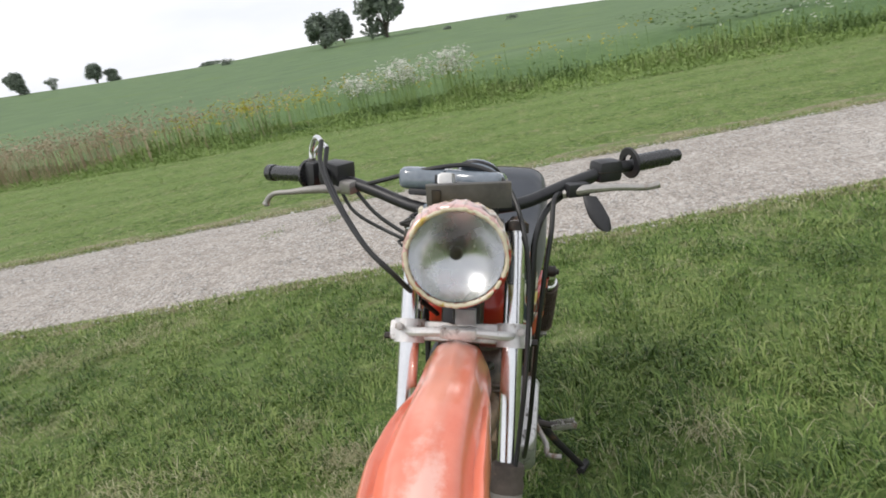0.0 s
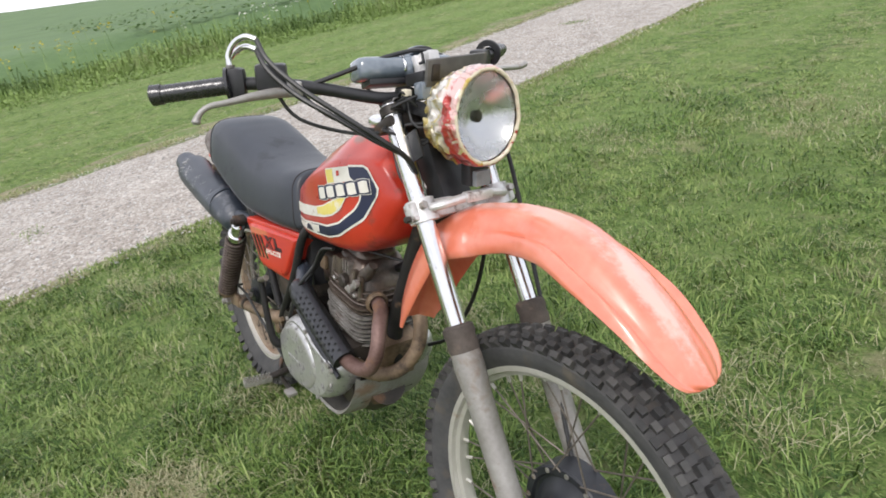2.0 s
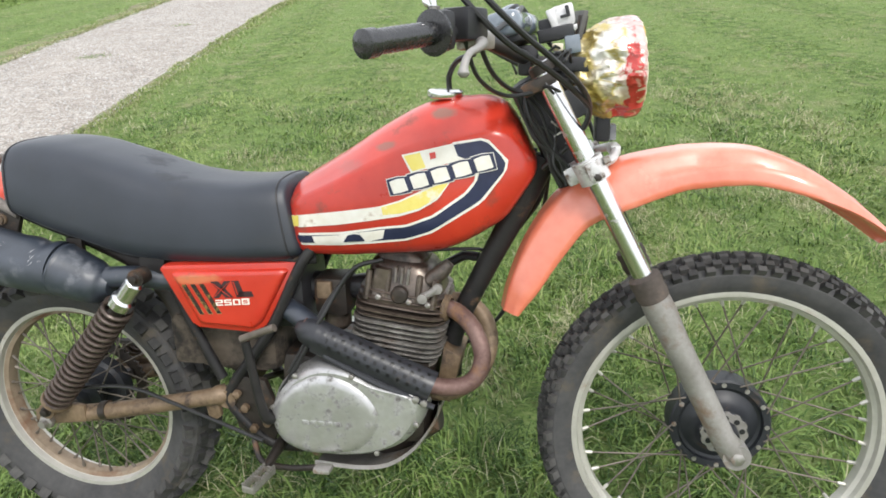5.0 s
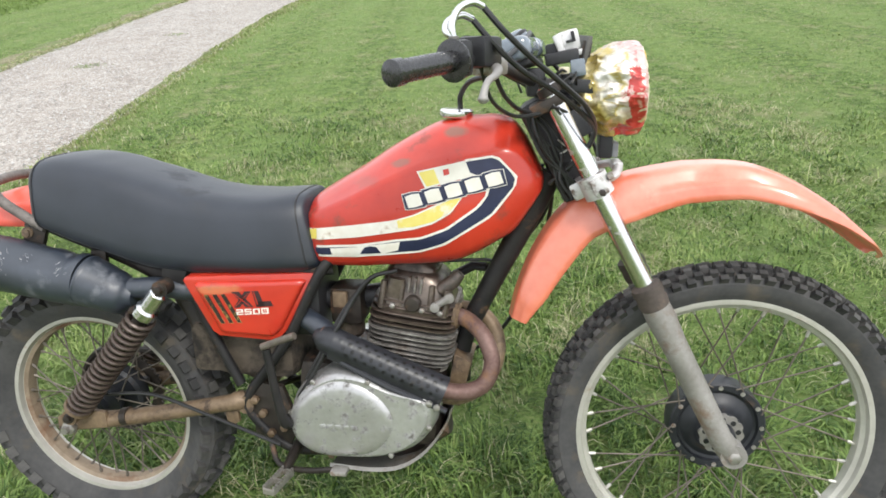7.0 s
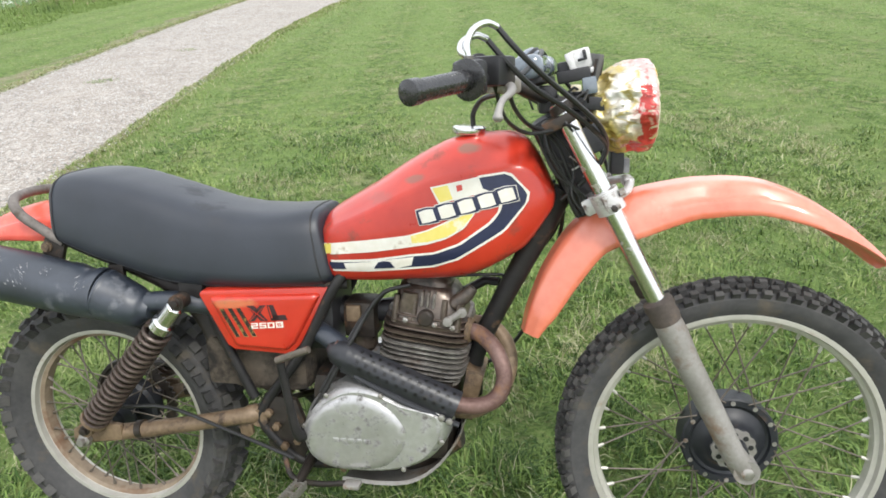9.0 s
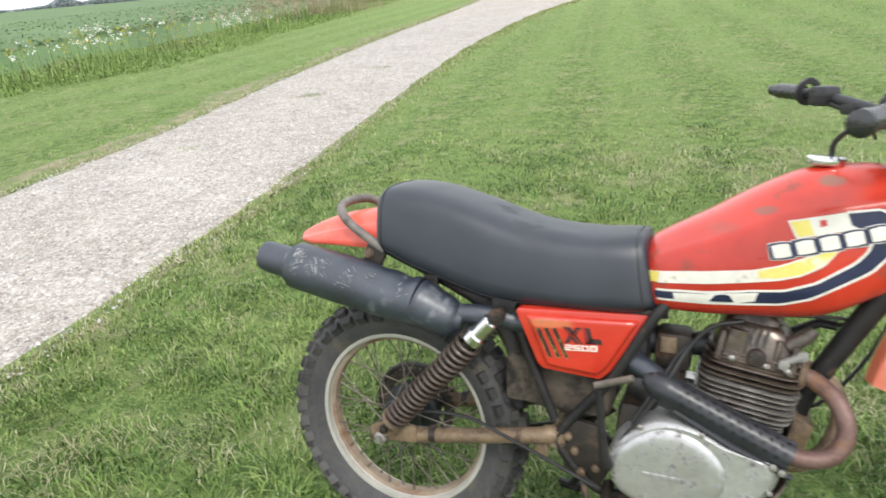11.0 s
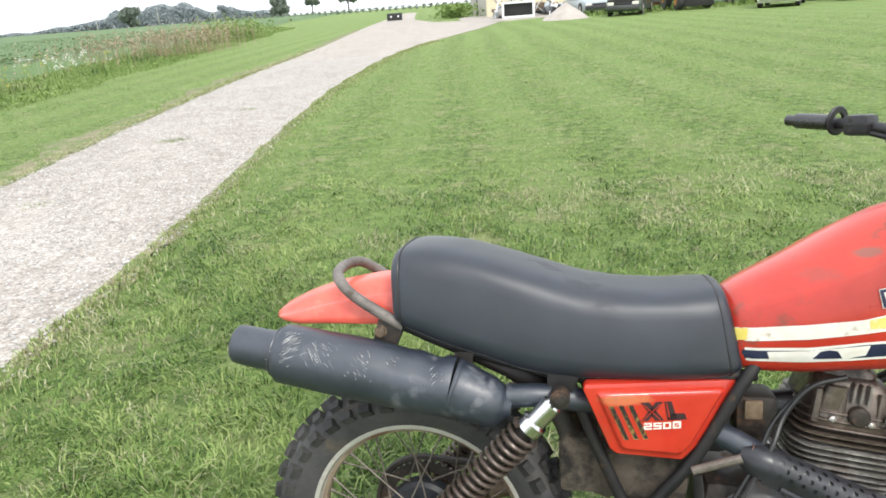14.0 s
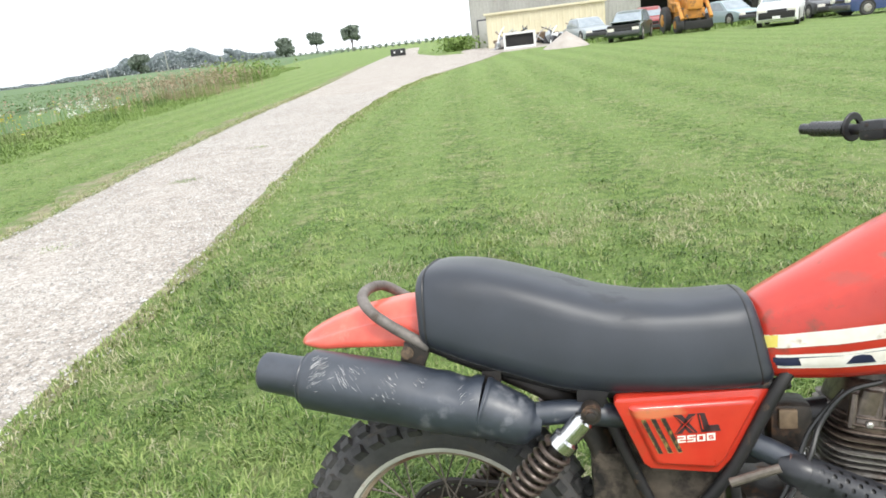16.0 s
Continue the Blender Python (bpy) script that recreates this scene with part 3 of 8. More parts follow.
def gravel_material():
    """Crushed limestone: every stone its own grey, finer grit between, faint broad stains."""
    m = bpy.data.materials.new("crushed_limestone")
    m.use_nodes = True
    n, l = m.node_tree.nodes, m.node_tree.links
    b = n["Principled BSDF"]
    co = n.new("ShaderNodeTexCoord")

    def ramp_of(fac, rows):
        r = n.new("ShaderNodeValToRGB")
        while len(r.color_ramp.elements) < len(rows):
            r.color_ramp.elements.new(0.5)
        for e, (p, c) in zip(r.color_ramp.elements, rows):
            e.position, e.color = p, (*c, 1)
        l.new(fac, r.inputs["Fac"])
        return r.outputs["Color"]

    def mixed(fac, a, c, mode="MIX"):
        x = n.new("ShaderNodeMix")
        x.data_type, x.blend_type = "RGBA", mode
        if isinstance(fac, float):
            x.inputs["Factor"].default_value = fac
        else:
            l.new(fac, x.inputs["Factor"])
        for k, v in ((6, a), (7, c)):
            if isinstance(v, tuple):
                x.inputs[k].default_value = (*v, 1)
            else:
                l.new(v, x.inputs[k])
        return x.outputs[2]

    def noise_at(scale, detail=5.0, rough=0.6):
        t = n.new("ShaderNodeTexNoise")
        t.inputs["Scale"].default_value, t.inputs["Detail"].default_value, t.inputs["Roughness"].default_value = scale, detail, rough
        l.new(co.outputs["Object"], t.inputs["Vector"])
        return t.outputs["Fac"]

    heights = []
    tones = []
    for size in (38.0, 85.0):
        v = n.new("ShaderNodeTexVoronoi")
        v.inputs["Scale"].default_value = size
        l.new(co.outputs["Object"], v.inputs["Vector"])
        sep = n.new("ShaderNodeSeparateColor")
        l.new(v.outputs["Color"], sep.inputs["Color"])
        tones.append(ramp_of(sep.outputs["Red"], [(0.0, (0.230, 0.208, 0.186)), (0.30, (0.360, 0.336, 0.310)), (0.8, (0.470, 0.447, 0.420)), (1.0, (0.640, 0.622, 0.598))]))
        heights.append(v.outputs["Distance"])
    stones = mixed(0.55, tones[0], tones[1])
    grit = ramp_of(noise_at(160.0, 3.0, 0.7), [(0.35, (0.62, 0.61, 0.60)), (0.65, (1.28, 1.28, 1.28))])
    stones = mixed(0.6, stones, grit, "MULTIPLY")
    broad = ramp_of(noise_at(0.7, 6.0, 0.6), [(0.35, (0.93, 0.895, 0.86)), (0.65, (1.05, 1.032, 1.012))])
    stones = mixed(1.0, stones, broad, "MULTIPLY")
    patchy = ramp_of(noise_at(4.5, 7.0, 0.72), [(0.36, (0.84, 0.825, 0.80)), (0.52, (1.0, 0.995, 0.985)), (0.66, (1.10, 1.10, 1.09))])
    stones = mixed(1.0, stones, patchy, "MULTIPLY")
    l.new(stones, b.inputs["Base Color"])
    b.inputs["Roughness"].default_value, b.inputs["Specular IOR Level"].default_value = 0.9, 0.25
    bp = n.new("ShaderNodeBump")
    bp.invert = True
    bp.inputs["Strength"].default_value, bp.inputs["Distance"].default_value = 0.8, 0.012
    l.new(heights[0], bp.inputs["Height"])
    l.new(bp.outputs["Normal"], b.inputs["Normal"])
    return m


M["lawn"] = lawn_material()
M["field"] = material("field_crop_green", (0.066, 0.122, 0.044), (0.118, 0.192, 0.068), 0.8, scale=0.35, fine=4, bump=0.9, dist=0.12, stain=(0.135, 0.200, 0.064), stain_amount=0.3, stain_scale=0.12)
M["gravel"] = gravel_material()
M["verge"] = material("bare_tan_soil_and_thatch", (0.130, 0.125, 0.062), (0.300, 0.272, 0.170), 0.95, scale=5.0, fine=60, bump=1.0, dist=0.02, stain=(0.120, 0.175, 0.048), stain_amount=0.62, stain_scale=3.2)

tagged(part("ground", ground_sheet(), "lawn"), "mown green lawn with drier patches running to the horizon", "ground", kind="structure")


def strip(edges_a, edges_b, y0, y1, step, lift, cols=8, ragged=0.0):
    bm = bmesh.new()
    rows, y = [], y0
    while y <= y1 + 1e-6:
        xa, xb = edge(edges_a, y), edge(edges_b, y)
        row = []
        for k in range(cols + 1):
            f = k / cols
            jag = ragged * (noise.noise((y * 2.3, f * 9.0, 4.0)) + 0.6 * noise.noise((y * 7.0, f * 5.0, 9.0))) if k in (0, cols) else 0.0
            x = xa + (xb - xa) * f + jag
            crown = lift * min(1.0, 4 * f, 4 * (1 - f)) + 0.008 * noise.noise((x * 2, y * 2, 0))
            row.append(bm.verts.new((x, y, ground_z(x, y) + (crown if 0 < k < cols else -0.010))))
        rows.append(row)
        y += step
    for a, b in zip(rows, rows[1:]):
        for k in range(cols):
            bm.faces.new((a[k], a[k + 1], b[k + 1], b[k]))
    return bm


road_bm = strip(NEAR_EDGE, FAR_EDGE, -30, 46, 0.12, 0.022, 10, 0.045)
road = tagged(part("road", road_bm, "gravel"), "pale crushed limestone gravel farm lane curving away", "road", kind="structure")
# worn soil between the grass and the stone
for line, out, name in ((FAR_EDGE, -1, "verge"), (NEAR_EDGE, 1, "verge")):
    wide = 0.62 if out < 0 else 0.06
    outer = [(y, x + out * wide * (0.55 + 0.9 * abs(noise.noise((y * 0.55, 3.0 * out, 1.0))))) for y, x in line]
    inner = [(y, x - out * 0.10) for y, x in line]
    pair = (outer, inner) if out > 0 else (inner, outer)
    tagged(part(name, strip(*pair, -24, 44, 0.10, 0.004, 4, 0.09), "verge"), "strip of bare tan soil and dead thatch beside the lane", "verge", kind="structure")
# the lane forks: on past the field, and right into the yard
fork_bm = strip([(46, -6.0), (49, -9.8), (54, -11.6), (62, -14.3), (72, -16.6), (110, -25.0)], FAR_EDGE, 46, 110, 0.5, 0.022, 6, 0.2)
part("road", fork_bm, "gravel", road)
yard_bm = strip([(40, -4.2), (43, -1.0), (46, 2.5), (50, 3.0), (56, -2.0)], [(40, -6.9), (43, -7.2), (46, -7.0), (50, -8.2), (56, -9.0)], 40.5, 56, 0.5, 0.024, 8, 0.2)
part("road", yard_bm, "gravel", road)


def field_bm():
    bm = bmesh.new()
    rows = []
    ys = list(np.linspace(-300, -60, 13)) + list(np.linspace(-50, 60, 45)) + list(np.linspace(70, 320, 18))
    outs = [0, 0.7, 1.6, 4, 9, 18, 32, 55, 85, 120, 160, 200, 240, 300]
    for y in ys:
        row = []
        for d in outs:
            x = edge(FIELD_EDGE, y) - 4.2 - d + (0.4 * noise.noise((y * 0.6, 3, 1)) if d == 0 else 0)
            h = 0.0 if d == 0 else (0.38 if d < 1 else 0.55)
            row.append(bm.verts.new((x, y, ground_z(x, y) + h * 1.0 + (0.10 * noise.noise((x * 0.8, y * 0.8, 2)) if d else -0.05))))
        rows.append(row)
    for a, b in zip(rows, rows[1:]):
        for k in range(len(outs) - 1):
            bm.faces.new((a[k], a[k + 1], b[k + 1], b[k]))
    return bm


tagged(part("crop_field", field_bm(), "field"), "dense green soybean field rising to a low hill", "field", kind="stuff")


# ---------------- the motorcycle (x ahead from the rear axle, y to its left, z up in its own leaning plane)
bike = tagged(new("motorcycle"), "old red trail motorcycle leaning on its side stand in grass", "motorcycle")
bike.matrix_world = pose(0, -0.0635, -0.002, -11, 0, 0)
HEAD = Vector((1.02, 0.0, 1.0))
RAKE = Vector((-0.457, 0, 0.889)).normalized()
STEER = Matrix.Translation(HEAD) @ Matrix.Rotation(radians(3.6), 4, RAKE) @ Matrix.Rotation(radians(1.3), 4, "X") @ Matrix.Translation(-HEAD)
FRONT_AXLE, REAR_AXLE = Vector((1.394, 0, 0.349)), Vector((0, 0.010, 0.327))


def front(bm):
    bm.transform(STEER)
    return bm


def tyre_bm(c, R, r_rim, half, knob):
    """The carcass."""
    side = R - knob[2] - r_rim
    prof = [(half * 0.55, r_rim - 0.004), (half * 0.80, r_rim + side * 0.18), (half * 0.97, r_rim + side * 0.45), (half * 0.98, r_rim + side * 0.65), (half * 0.84, r_rim + side * 0.86), (half * 0.5, r_rim + side * 0.97), (0, r_rim + side)]
    prof = prof + [(-a, b) for a, b in prof[-2::-1]]
    bm = lathe(prof, c, (0, 1, 0), 72)
    return bm


def tread(w, c, R, r_rim, half, rows, pitch, knob, turn):
    """Blocks of rubber, each of its own, standing on the carcass; alike blocks share a mesh."""
    side = R - knob[2] - r_rim
    d = 2 * math.pi * (R - knob[2]) / pitch
    shapes = {}
    far_side = bmesh.new()
    for i in range(pitch):
        for lat, wid, shift, tall in rows:
            key = (wid, tall)
            if key not in shapes:
                bm = bmesh.new()
                x, y, z = d * knob[0] / 2, wid / 2, knob[2] * tall
                vs = [bm.verts.new(p) for p in ((-x, -y, -0.007), (x, -y, -0.007), (x, y, -0.007), (-x, y, -0.007), (-x * .84, -y * .84, z), (x * .84, -y * .84, z), (x * .84, y * .84, z), (-x * .84, y * .84, z))]
                for f in ((4, 5, 6, 7), (0, 1, 5, 4), (1, 2, 6, 5), (2, 3, 7, 6), (3, 0, 4, 7)):
                    bm.faces.new([vs[k] for k in f])
                me = bpy.data.meshes.new("tread_block")
                bm.to_mesh(me)
                bm.free()
                me.materials.append(M["tread"])
                shapes[key] = me
            a = 2 * math.pi * (i + shift + 0.05 * math.sin(i * 7.3 + lat * 300)) / pitch
            rad = r_rim + side * (1.0 - knob[1] * (abs(lat) / half) ** 2.2)
            tilt = math.degrees(math.atan2(0.9 * lat, half)) * 1.1
            place = turn @ Matrix.Translation(c) @ Matrix.Rotation(a, 4, "Y") @ Matrix.Translation((0, lat, rad)) @ Matrix.Rotation(radians(-tilt), 4, "X")
            if pitch > 60 and lat > 0.012:
                n = len(far_side.verts)
                far_side.from_mesh(shapes[key])
                far_side.verts.ensure_lookup_table()
                for v in far_side.verts[n:]:
                    v.co = place @ v.co
                continue
            ob = new("tread_block", shapes[key])
            ob.parent = w
            ob.matrix_local = place
    if len(far_side.verts):
        tagged(part("tread_pattern", far_side, "tread", w, smooth=False), "dusty black tread blocks of the tyre", kind="stuff")
    else:
        far_side.free()


def wheel(name, c, R, r_rim, half, rows, pitch, knob, hub_r, fix, turn, spokes=36, rim_half=0.023):
    hub = [(-0.052, 0.012), (-0.052, 0.026), (-0.040, 0.030), (-0.036, hub_r * 0.72), (-0.030, hub_r * 0.74), (-0.028, hub_r * 0.45), (0.010, hub_r * 0.45), (0.014, hub_r * 0.9), (0.022, hub_r), (0.050, hub_r), (0.054, hub_r * 0.92), (0.056, 0.02), (0.062, 0.012)]
    if hub_r > 0.09:
        hub = [(-0.054, 0.012), (-0.054, 0.022), (-0.022, 0.026), (-0.016, 0.045), (-0.006, 0.047), (0.004, 0.055), (0.012, 0.065), (0.016, 0.073), (0.014, 0.079), (0.008, 0.082), (0.007, 0.094), (0.010, hub_r), (0.056, hub_r), (0.060, hub_r * 0.92), (0.062, 0.02), (0.068, 0.012)]
    w = part(name, fix(lathe(hub, c, (0, 1, 0), 40, cap=True)), "hub", bike, "wheel with a black drum hub, silver rim and knobbly tyre")
    part("tyre", fix(tyre_bm(c, R, r_rim, half, knob)), "rubber", w, "worn knobbly black tyre with pale dust", auto=25)
    tread(w, c, R, r_rim, half, rows, pitch, knob, turn)
    b = rim_half
    rim = [(-b, r_rim + 0.006), (-b * 1.04, r_rim - 0.002), (-b, r_rim - 0.011), (-b * 0.62, r_rim - 0.014), (-b * 0.45, r_rim - 0.022), (0, r_rim - 0.024), (b * 0.45, r_rim - 0.022), (b * 0.62, r_rim - 0.014), (b, r_rim - 0.011), (b * 1.04, r_rim - 0.002), (b, r_rim + 0.006)]
    part("rim", fix(lathe(rim, c, (0, 1, 0), 72)), "rim", w, "dull silver aluminium rim")
    if rim_half > 0.03:
        barrel = [(-b * 0.60, r_rim - 0.0150), (-b * 0.44, r_rim - 0.0230), (0, r_rim - 0.0250), (b * 0.44, r_rim - 0.0230), (b * 0.60, r_rim - 0.0150)]
        part("rim_barrel", fix(lathe(barrel, c, (0, 1, 0), 72)), "rim_in", w, "rust-brown inside of the rim")
    for i in range(spokes):
        a = 2 * math.pi * (i + 0.5) / spokes
        lean = (0.62 if (i // 2) % 2 else -0.62)
        y = (0.007 if hub_r > 0.09 else -0.034) if i % 2 else (0.055 if hub_r > 0.09 else 0.036)
        hr = hub_r * (0.70 if i % 2 and hub_r < 0.09 else 0.93)
        p = c + Vector((hr * math.sin(a + lean), y, hr * math.cos(a + lean)))
        q = c + Vector(((r_rim - 0.022) * math.sin(a), y * 0.15, (r_rim - 0.022) * math.cos(a)))
        part("spoke", fix(tube([p, q], 0.0017, 6)), "spoke", w)
        part("nipple", fix(tube([p.lerp(q, 0.925), p.lerp(q, 0.94), q], [0.0026, 0.0036, 0.0038], 6)), "rim" if hub_r > 0.09 else "spoke", w)
    return w


same = lambda bm: bm
wheel("front_wheel", FRONT_AXLE, 0.358, 0.2915, 0.039, [(-0.0085, 0.0140, 0, 1), (0.0085, 0.0140, 0, 1), (-0.0235, 0.0125, 0.5, 1), (0.0235, 0.0125, 0.5, 1), (-0.0350, 0.0120, 0, 0.95), (0.0350, 0.0120, 0, 0.95)], 74, (0.60, 0.25, 0.013), 0.097, front, STEER)
wheel("rear_wheel", REAR_AXLE, 0.322, 0.2290, 0.055, [(0, 0.034, 0, 1), (-0.031, 0.022, 0.5, 1), (0.031, 0.022, 0.5, 1), (-0.053, 0.020, 0, 0.9), (0.053, 0.020, 0, 0.9)], 40, (0.56, 0.42, 0.016), 0.075, same, Matrix.Identity(4), rim_half=0.0305)

# ---- tank
TANK = [(0.570, 0.752, 0.832, 0.058), (0.578, 0.718, 0.842, 0.078), (0.606, 0.706, 0.860, 0.095), (0.680, 0.708, 0.902, 0.115), (0.745, 0.713, 0.942, 0.121), (0.820, 0.717, 0.980, 0.120), (0.870, 0.724, 0.992, 0.114), (0.910, 0.740, 0.995, 0.106), (0.945, 0.760, 0.995, 0.098), (0.975, 0.780, 0.982, 0.092), (1.000, 0.814, 0.947, 0.084), (1.018, 0.842, 0.908, 0.072), (1.026, 0.856, 0.892, 0.058), (1.029, 0.866, 0.882, 0.030)]
SECTION = [(-1.0, 0.0), (-0.995, 0.42), (-0.97, 0.66), (-0.90, 0.84), (-0.78, 0.94), (-0.55, 0.99), (-0.20, 1.0), (0.10, 0.99), (0.30, 0.965), (0.44, 0.945), (0.52, 0.915), (0.56, 0.865), (0.70, 0.690), (0.84, 0.530), (0.93, 0.360), (0.98, 0.190), (1.0, 0.0)]


def tank_half(x, z):
    """Half width of the tank: flat flank, a shoulder line, then a sloping top."""
    zb, zt, hw = tab(TANK, x)
    s = max(-1.0, min(1.0, (2 * z - zb - zt) / (zt - zb)))
    return hw * tab(SECTION, s)[0]


def tank_bm():
    rings = []
    for x, zb, zt, hw in spline(TANK, 4):
        right = []
        for s, w in SECTION[:-1]:
            if s > -1.0:
                # the shoulder softens towards the nose and is a little beaten in
                y = hw * w
                if s > 0.35:
                    y += (0.0030 * noise.noise((x * 13.0, s * 4.0, 2.0)) + 0.0014 * noise.noise((x * 31.0, s * 7.0, 5.0))) * min(1.0, (s - 0.35) * 5) * min(1.0, (1.0 - s) * 6)
                right.append((y, s))
        loop = [(0.0, -1.0)] + right + [(0.0, 1.0)] + [(-y, s) for y, s in right[::-1]]
        rings.append([(x, y, (zb + zt) / 2 + (zt - zb) / 2 * s) for y, s in loop])
    return loft(rings)


tank = part("fuel_tank", tank_bm(), "red", bike, "glossy red steel tank with worn striped decals", auto=62)


def decal(name, top, bottom, mat, lift, label=""):
    """Bands of thin film that follow the tank's flanks, between two lines in (x, z)."""
    for sign in (-1, 1):
        bm = bmesh.new()
        n = 36
        def along(rows, t):
            p = np.array(rows, float)
            d = np.concatenate([[0], np.cumsum(np.hypot(*np.diff(p, axis=0).T))])
            return np.interp(t * d[-1], d, p[:, 0]), np.interp(t * d[-1], d, p[:, 1])
        grid = []
        for i in range(n + 1):
            a, b = along(top, i / n), along(bottom, i / n)
            col = []
            for k in range(5):
                x, z = a[0] + (b[0] - a[0]) * k / 4, a[1] + (b[1] - a[1]) * k / 4
                col.append(bm.verts.new((x, sign * (tank_half(x, z) + 0.0012 + lift), z)))
            grid.append(col)
        for u, v in zip(grid, grid[1:]):
            for k in range(4):
                bm.faces.new((u[k], u[k + 1], v[k + 1], v[k]))
        part(name, bm, mat, tank, label)


# ---- seat
SEAT = [(-0.004, 0.797, 0.884, 0.096), (0.000, 0.784, 0.906, 0.114), (0.014, 0.776, 0.916, 0.125), (0.046, 0.763, 0.920, 0.129), (0.10, 0.742, 0.916, 0.131), (0.16, 0.724, 0.902, 0.132), (0.24, 0.700, 0.879, 0.132), (0.31, 0.692, 0.858, 0.130), (0.38, 0.690, 0.845, 0.127), (0.46, 0.690, 0.840, 0.121), (0.54, 0.693, 0.843, 0.110), (0.574, 0.698, 0.844, 0.098), (0.583, 0.704, 0.836, 0.088)]


def seat_bm():
    rings = []
    for x, zb, zt, hw in spline(SEAT, 5):
        ring = []
        for k in range(40):
            a = 2 * math.pi * k / 40
            s = math.copysign(abs(math.sin(a)) ** (2 / 4.8), math.sin(a))
            c = math.copysign(abs(math.cos(a)) ** (2 / 4.8), math.cos(a))
            y = hw * c * (1 - 0.16 * ((s + 1) / 2) ** 1.6)
            f = (s + 1) / 2
            z = zb + (zt - zb) * f + 0.006 * max(0, s) * (1 - c * c)
            xx = x - 0.030 * (f - 0.5) * min(1, max(0, (x - 0.4) / 0.19)) - 0.008 * f * min(1, max(0, (0.1 - x) / 0.12))
            dent = 0.0012 * noise.noise((x * 9, c * 2, s * 3 + 7)) + 0.0008 * noise.noise((x * 34 + s * 3, c * 4, s * 4)) * (1.2 - abs(x - 0.3))
            ring.append((xx, y * (1 + dent * 6), z + dent))
        rings.append(ring)
    return loft(rings)


seat = part("seat", seat_bm(), "seat", bike, "long stepped black vinyl seat with piped ends", auto=60)

# ---- front fender
FENDER = [(0.966, 0.600, 0.044, 0.020), (0.978, 0.655, 0.052, 0.042), (1.010, 0.738, 0.055, 0.058), (1.060, 0.815, 0.058, 0.064), (1.115, 0.855, 0.0605, 0.068), (1.180, 0.8825, 0.058, 0.0716), (1.265, 0.899, 0.058, 0.061), (1.305, 0.902, 0.061, 0.058), (1.345, 0.903, 0.066, 0.0537), (1.400, 0.897, 0.0727, 0.0465), (1.470, 0.870, 0.081, 0.035), (1.545, 0.823, 0.084, 0.0175), (1.595, 0.780, 0.0775, 0.0055), (1.620, 0.7565, 0.065, 0.002), (1.634, 0.7415, 0.046, 0.001), (1.640, 0.735, 0.021, 0.001)]


def fender_bm(rows, n=6, thick=0.003, ridge=0.012, valley=None):
    pts = spline(rows, n)
    bm = bmesh.new()
    outer, inner = [], []
    for i, (x, z, hw, drop) in enumerate(pts):
        a, b = pts[max(i - 1, 0)], pts[min(i + 1, len(pts) - 1)]
        t = Vector((b[0] - a[0], 0, b[1] - a[1])).normalized()
        nrm = Vector((-t.z, 0, t.x))
        ro, ri = [], []
        for k in range(33):
            u = -1 + 2 * k / 32
            d = drop * (abs(u) ** 2.6) - ridge / (1 + math.exp((abs(u) - 0.50) / 0.035)) - 0.35 * ridge * math.exp(-(u / 0.10) ** 2)
            if valley:
                v0, v1, deep = valley
                run = min(1.0, max(0.0, (x - v0) / (0.35 * (v1 - v0)))) * min(1.0, max(0.0, (v1 - x) / (0.25 * (v1 - v0))))
                mid = 0.66 - 0.22 * min(1.0, max(0.0, (x - v0) / (v1 - v0)))
                d += deep * run * (math.exp(-((abs(u) - mid) / 0.12) ** 2) - 0.55 * math.exp(-((abs(u) - mid - 0.26) / 0.12) ** 2))
            y = hw * math.sin(u * math.pi / 2 * 0.92) / math.sin(math.pi / 2 * 0.92)
            p = Vector((x, y, z)) - nrm * (d + ridge)
            ro.append(p)
            ri.append(p - nrm * thick - Vector((0, y * thick / max(hw, 0.01), 0)))
        outer.append(ro)
        inner.append(ri[::-1])
    return loft([o + i for o, i in zip(outer, inner)], bm)


FENDER_TURN = Matrix.Translation(HEAD) @ Matrix.Rotation(radians(5.4), 4, RAKE) @ Matrix.Translation(-HEAD)
fender_shape = fender_bm(FENDER, ridge=0.009, valley=(1.17, 1.66, 0.013))
for v in fender_shape.verts:
    v.co.y -= 0.019 * min(1.0, max(0.0, (v.co.x - 1.30) / 0.15))
fender_shape.transform(FENDER_TURN)
fender = part("front_fender", fender_shape, "orange", bike, "long sun-faded orange plastic fender with a raised ridge", auto=60)

# ---- rear fender
REAR_FENDER = [(-0.278, 0.772, 0.012, 0.004), (-0.262, 0.790, 0.045, 0.016), (-0.225, 0.812, 0.068, 0.038), (-0.165, 0.836, 0.078, 0.056), (-0.095, 0.853, 0.080, 0.070), (-0.02, 0.862, 0.080, 0.080), (0.06, 0.845, 0.075, 0.08)]
INNER_GUARD = [(0.05, 0.80, 0.07, 0.05), (0.16, 0.765, 0.07, 0.06), (0.26, 0.70, 0.07, 0.05), (0.325, 0.62, 0.07, 0.05), (0.345, 0.53, 0.07, 0.04)]
part("rear_fender", fender_bm(REAR_FENDER, ridge=0.004, valley=(-0.29, 0.10, 0.009)), "coral", bike, "short faded red rear fender", auto=60)
part("inner_guard", fender_bm(INNER_GUARD, ridge=0.001), "engine_dark", bike, auto=60)

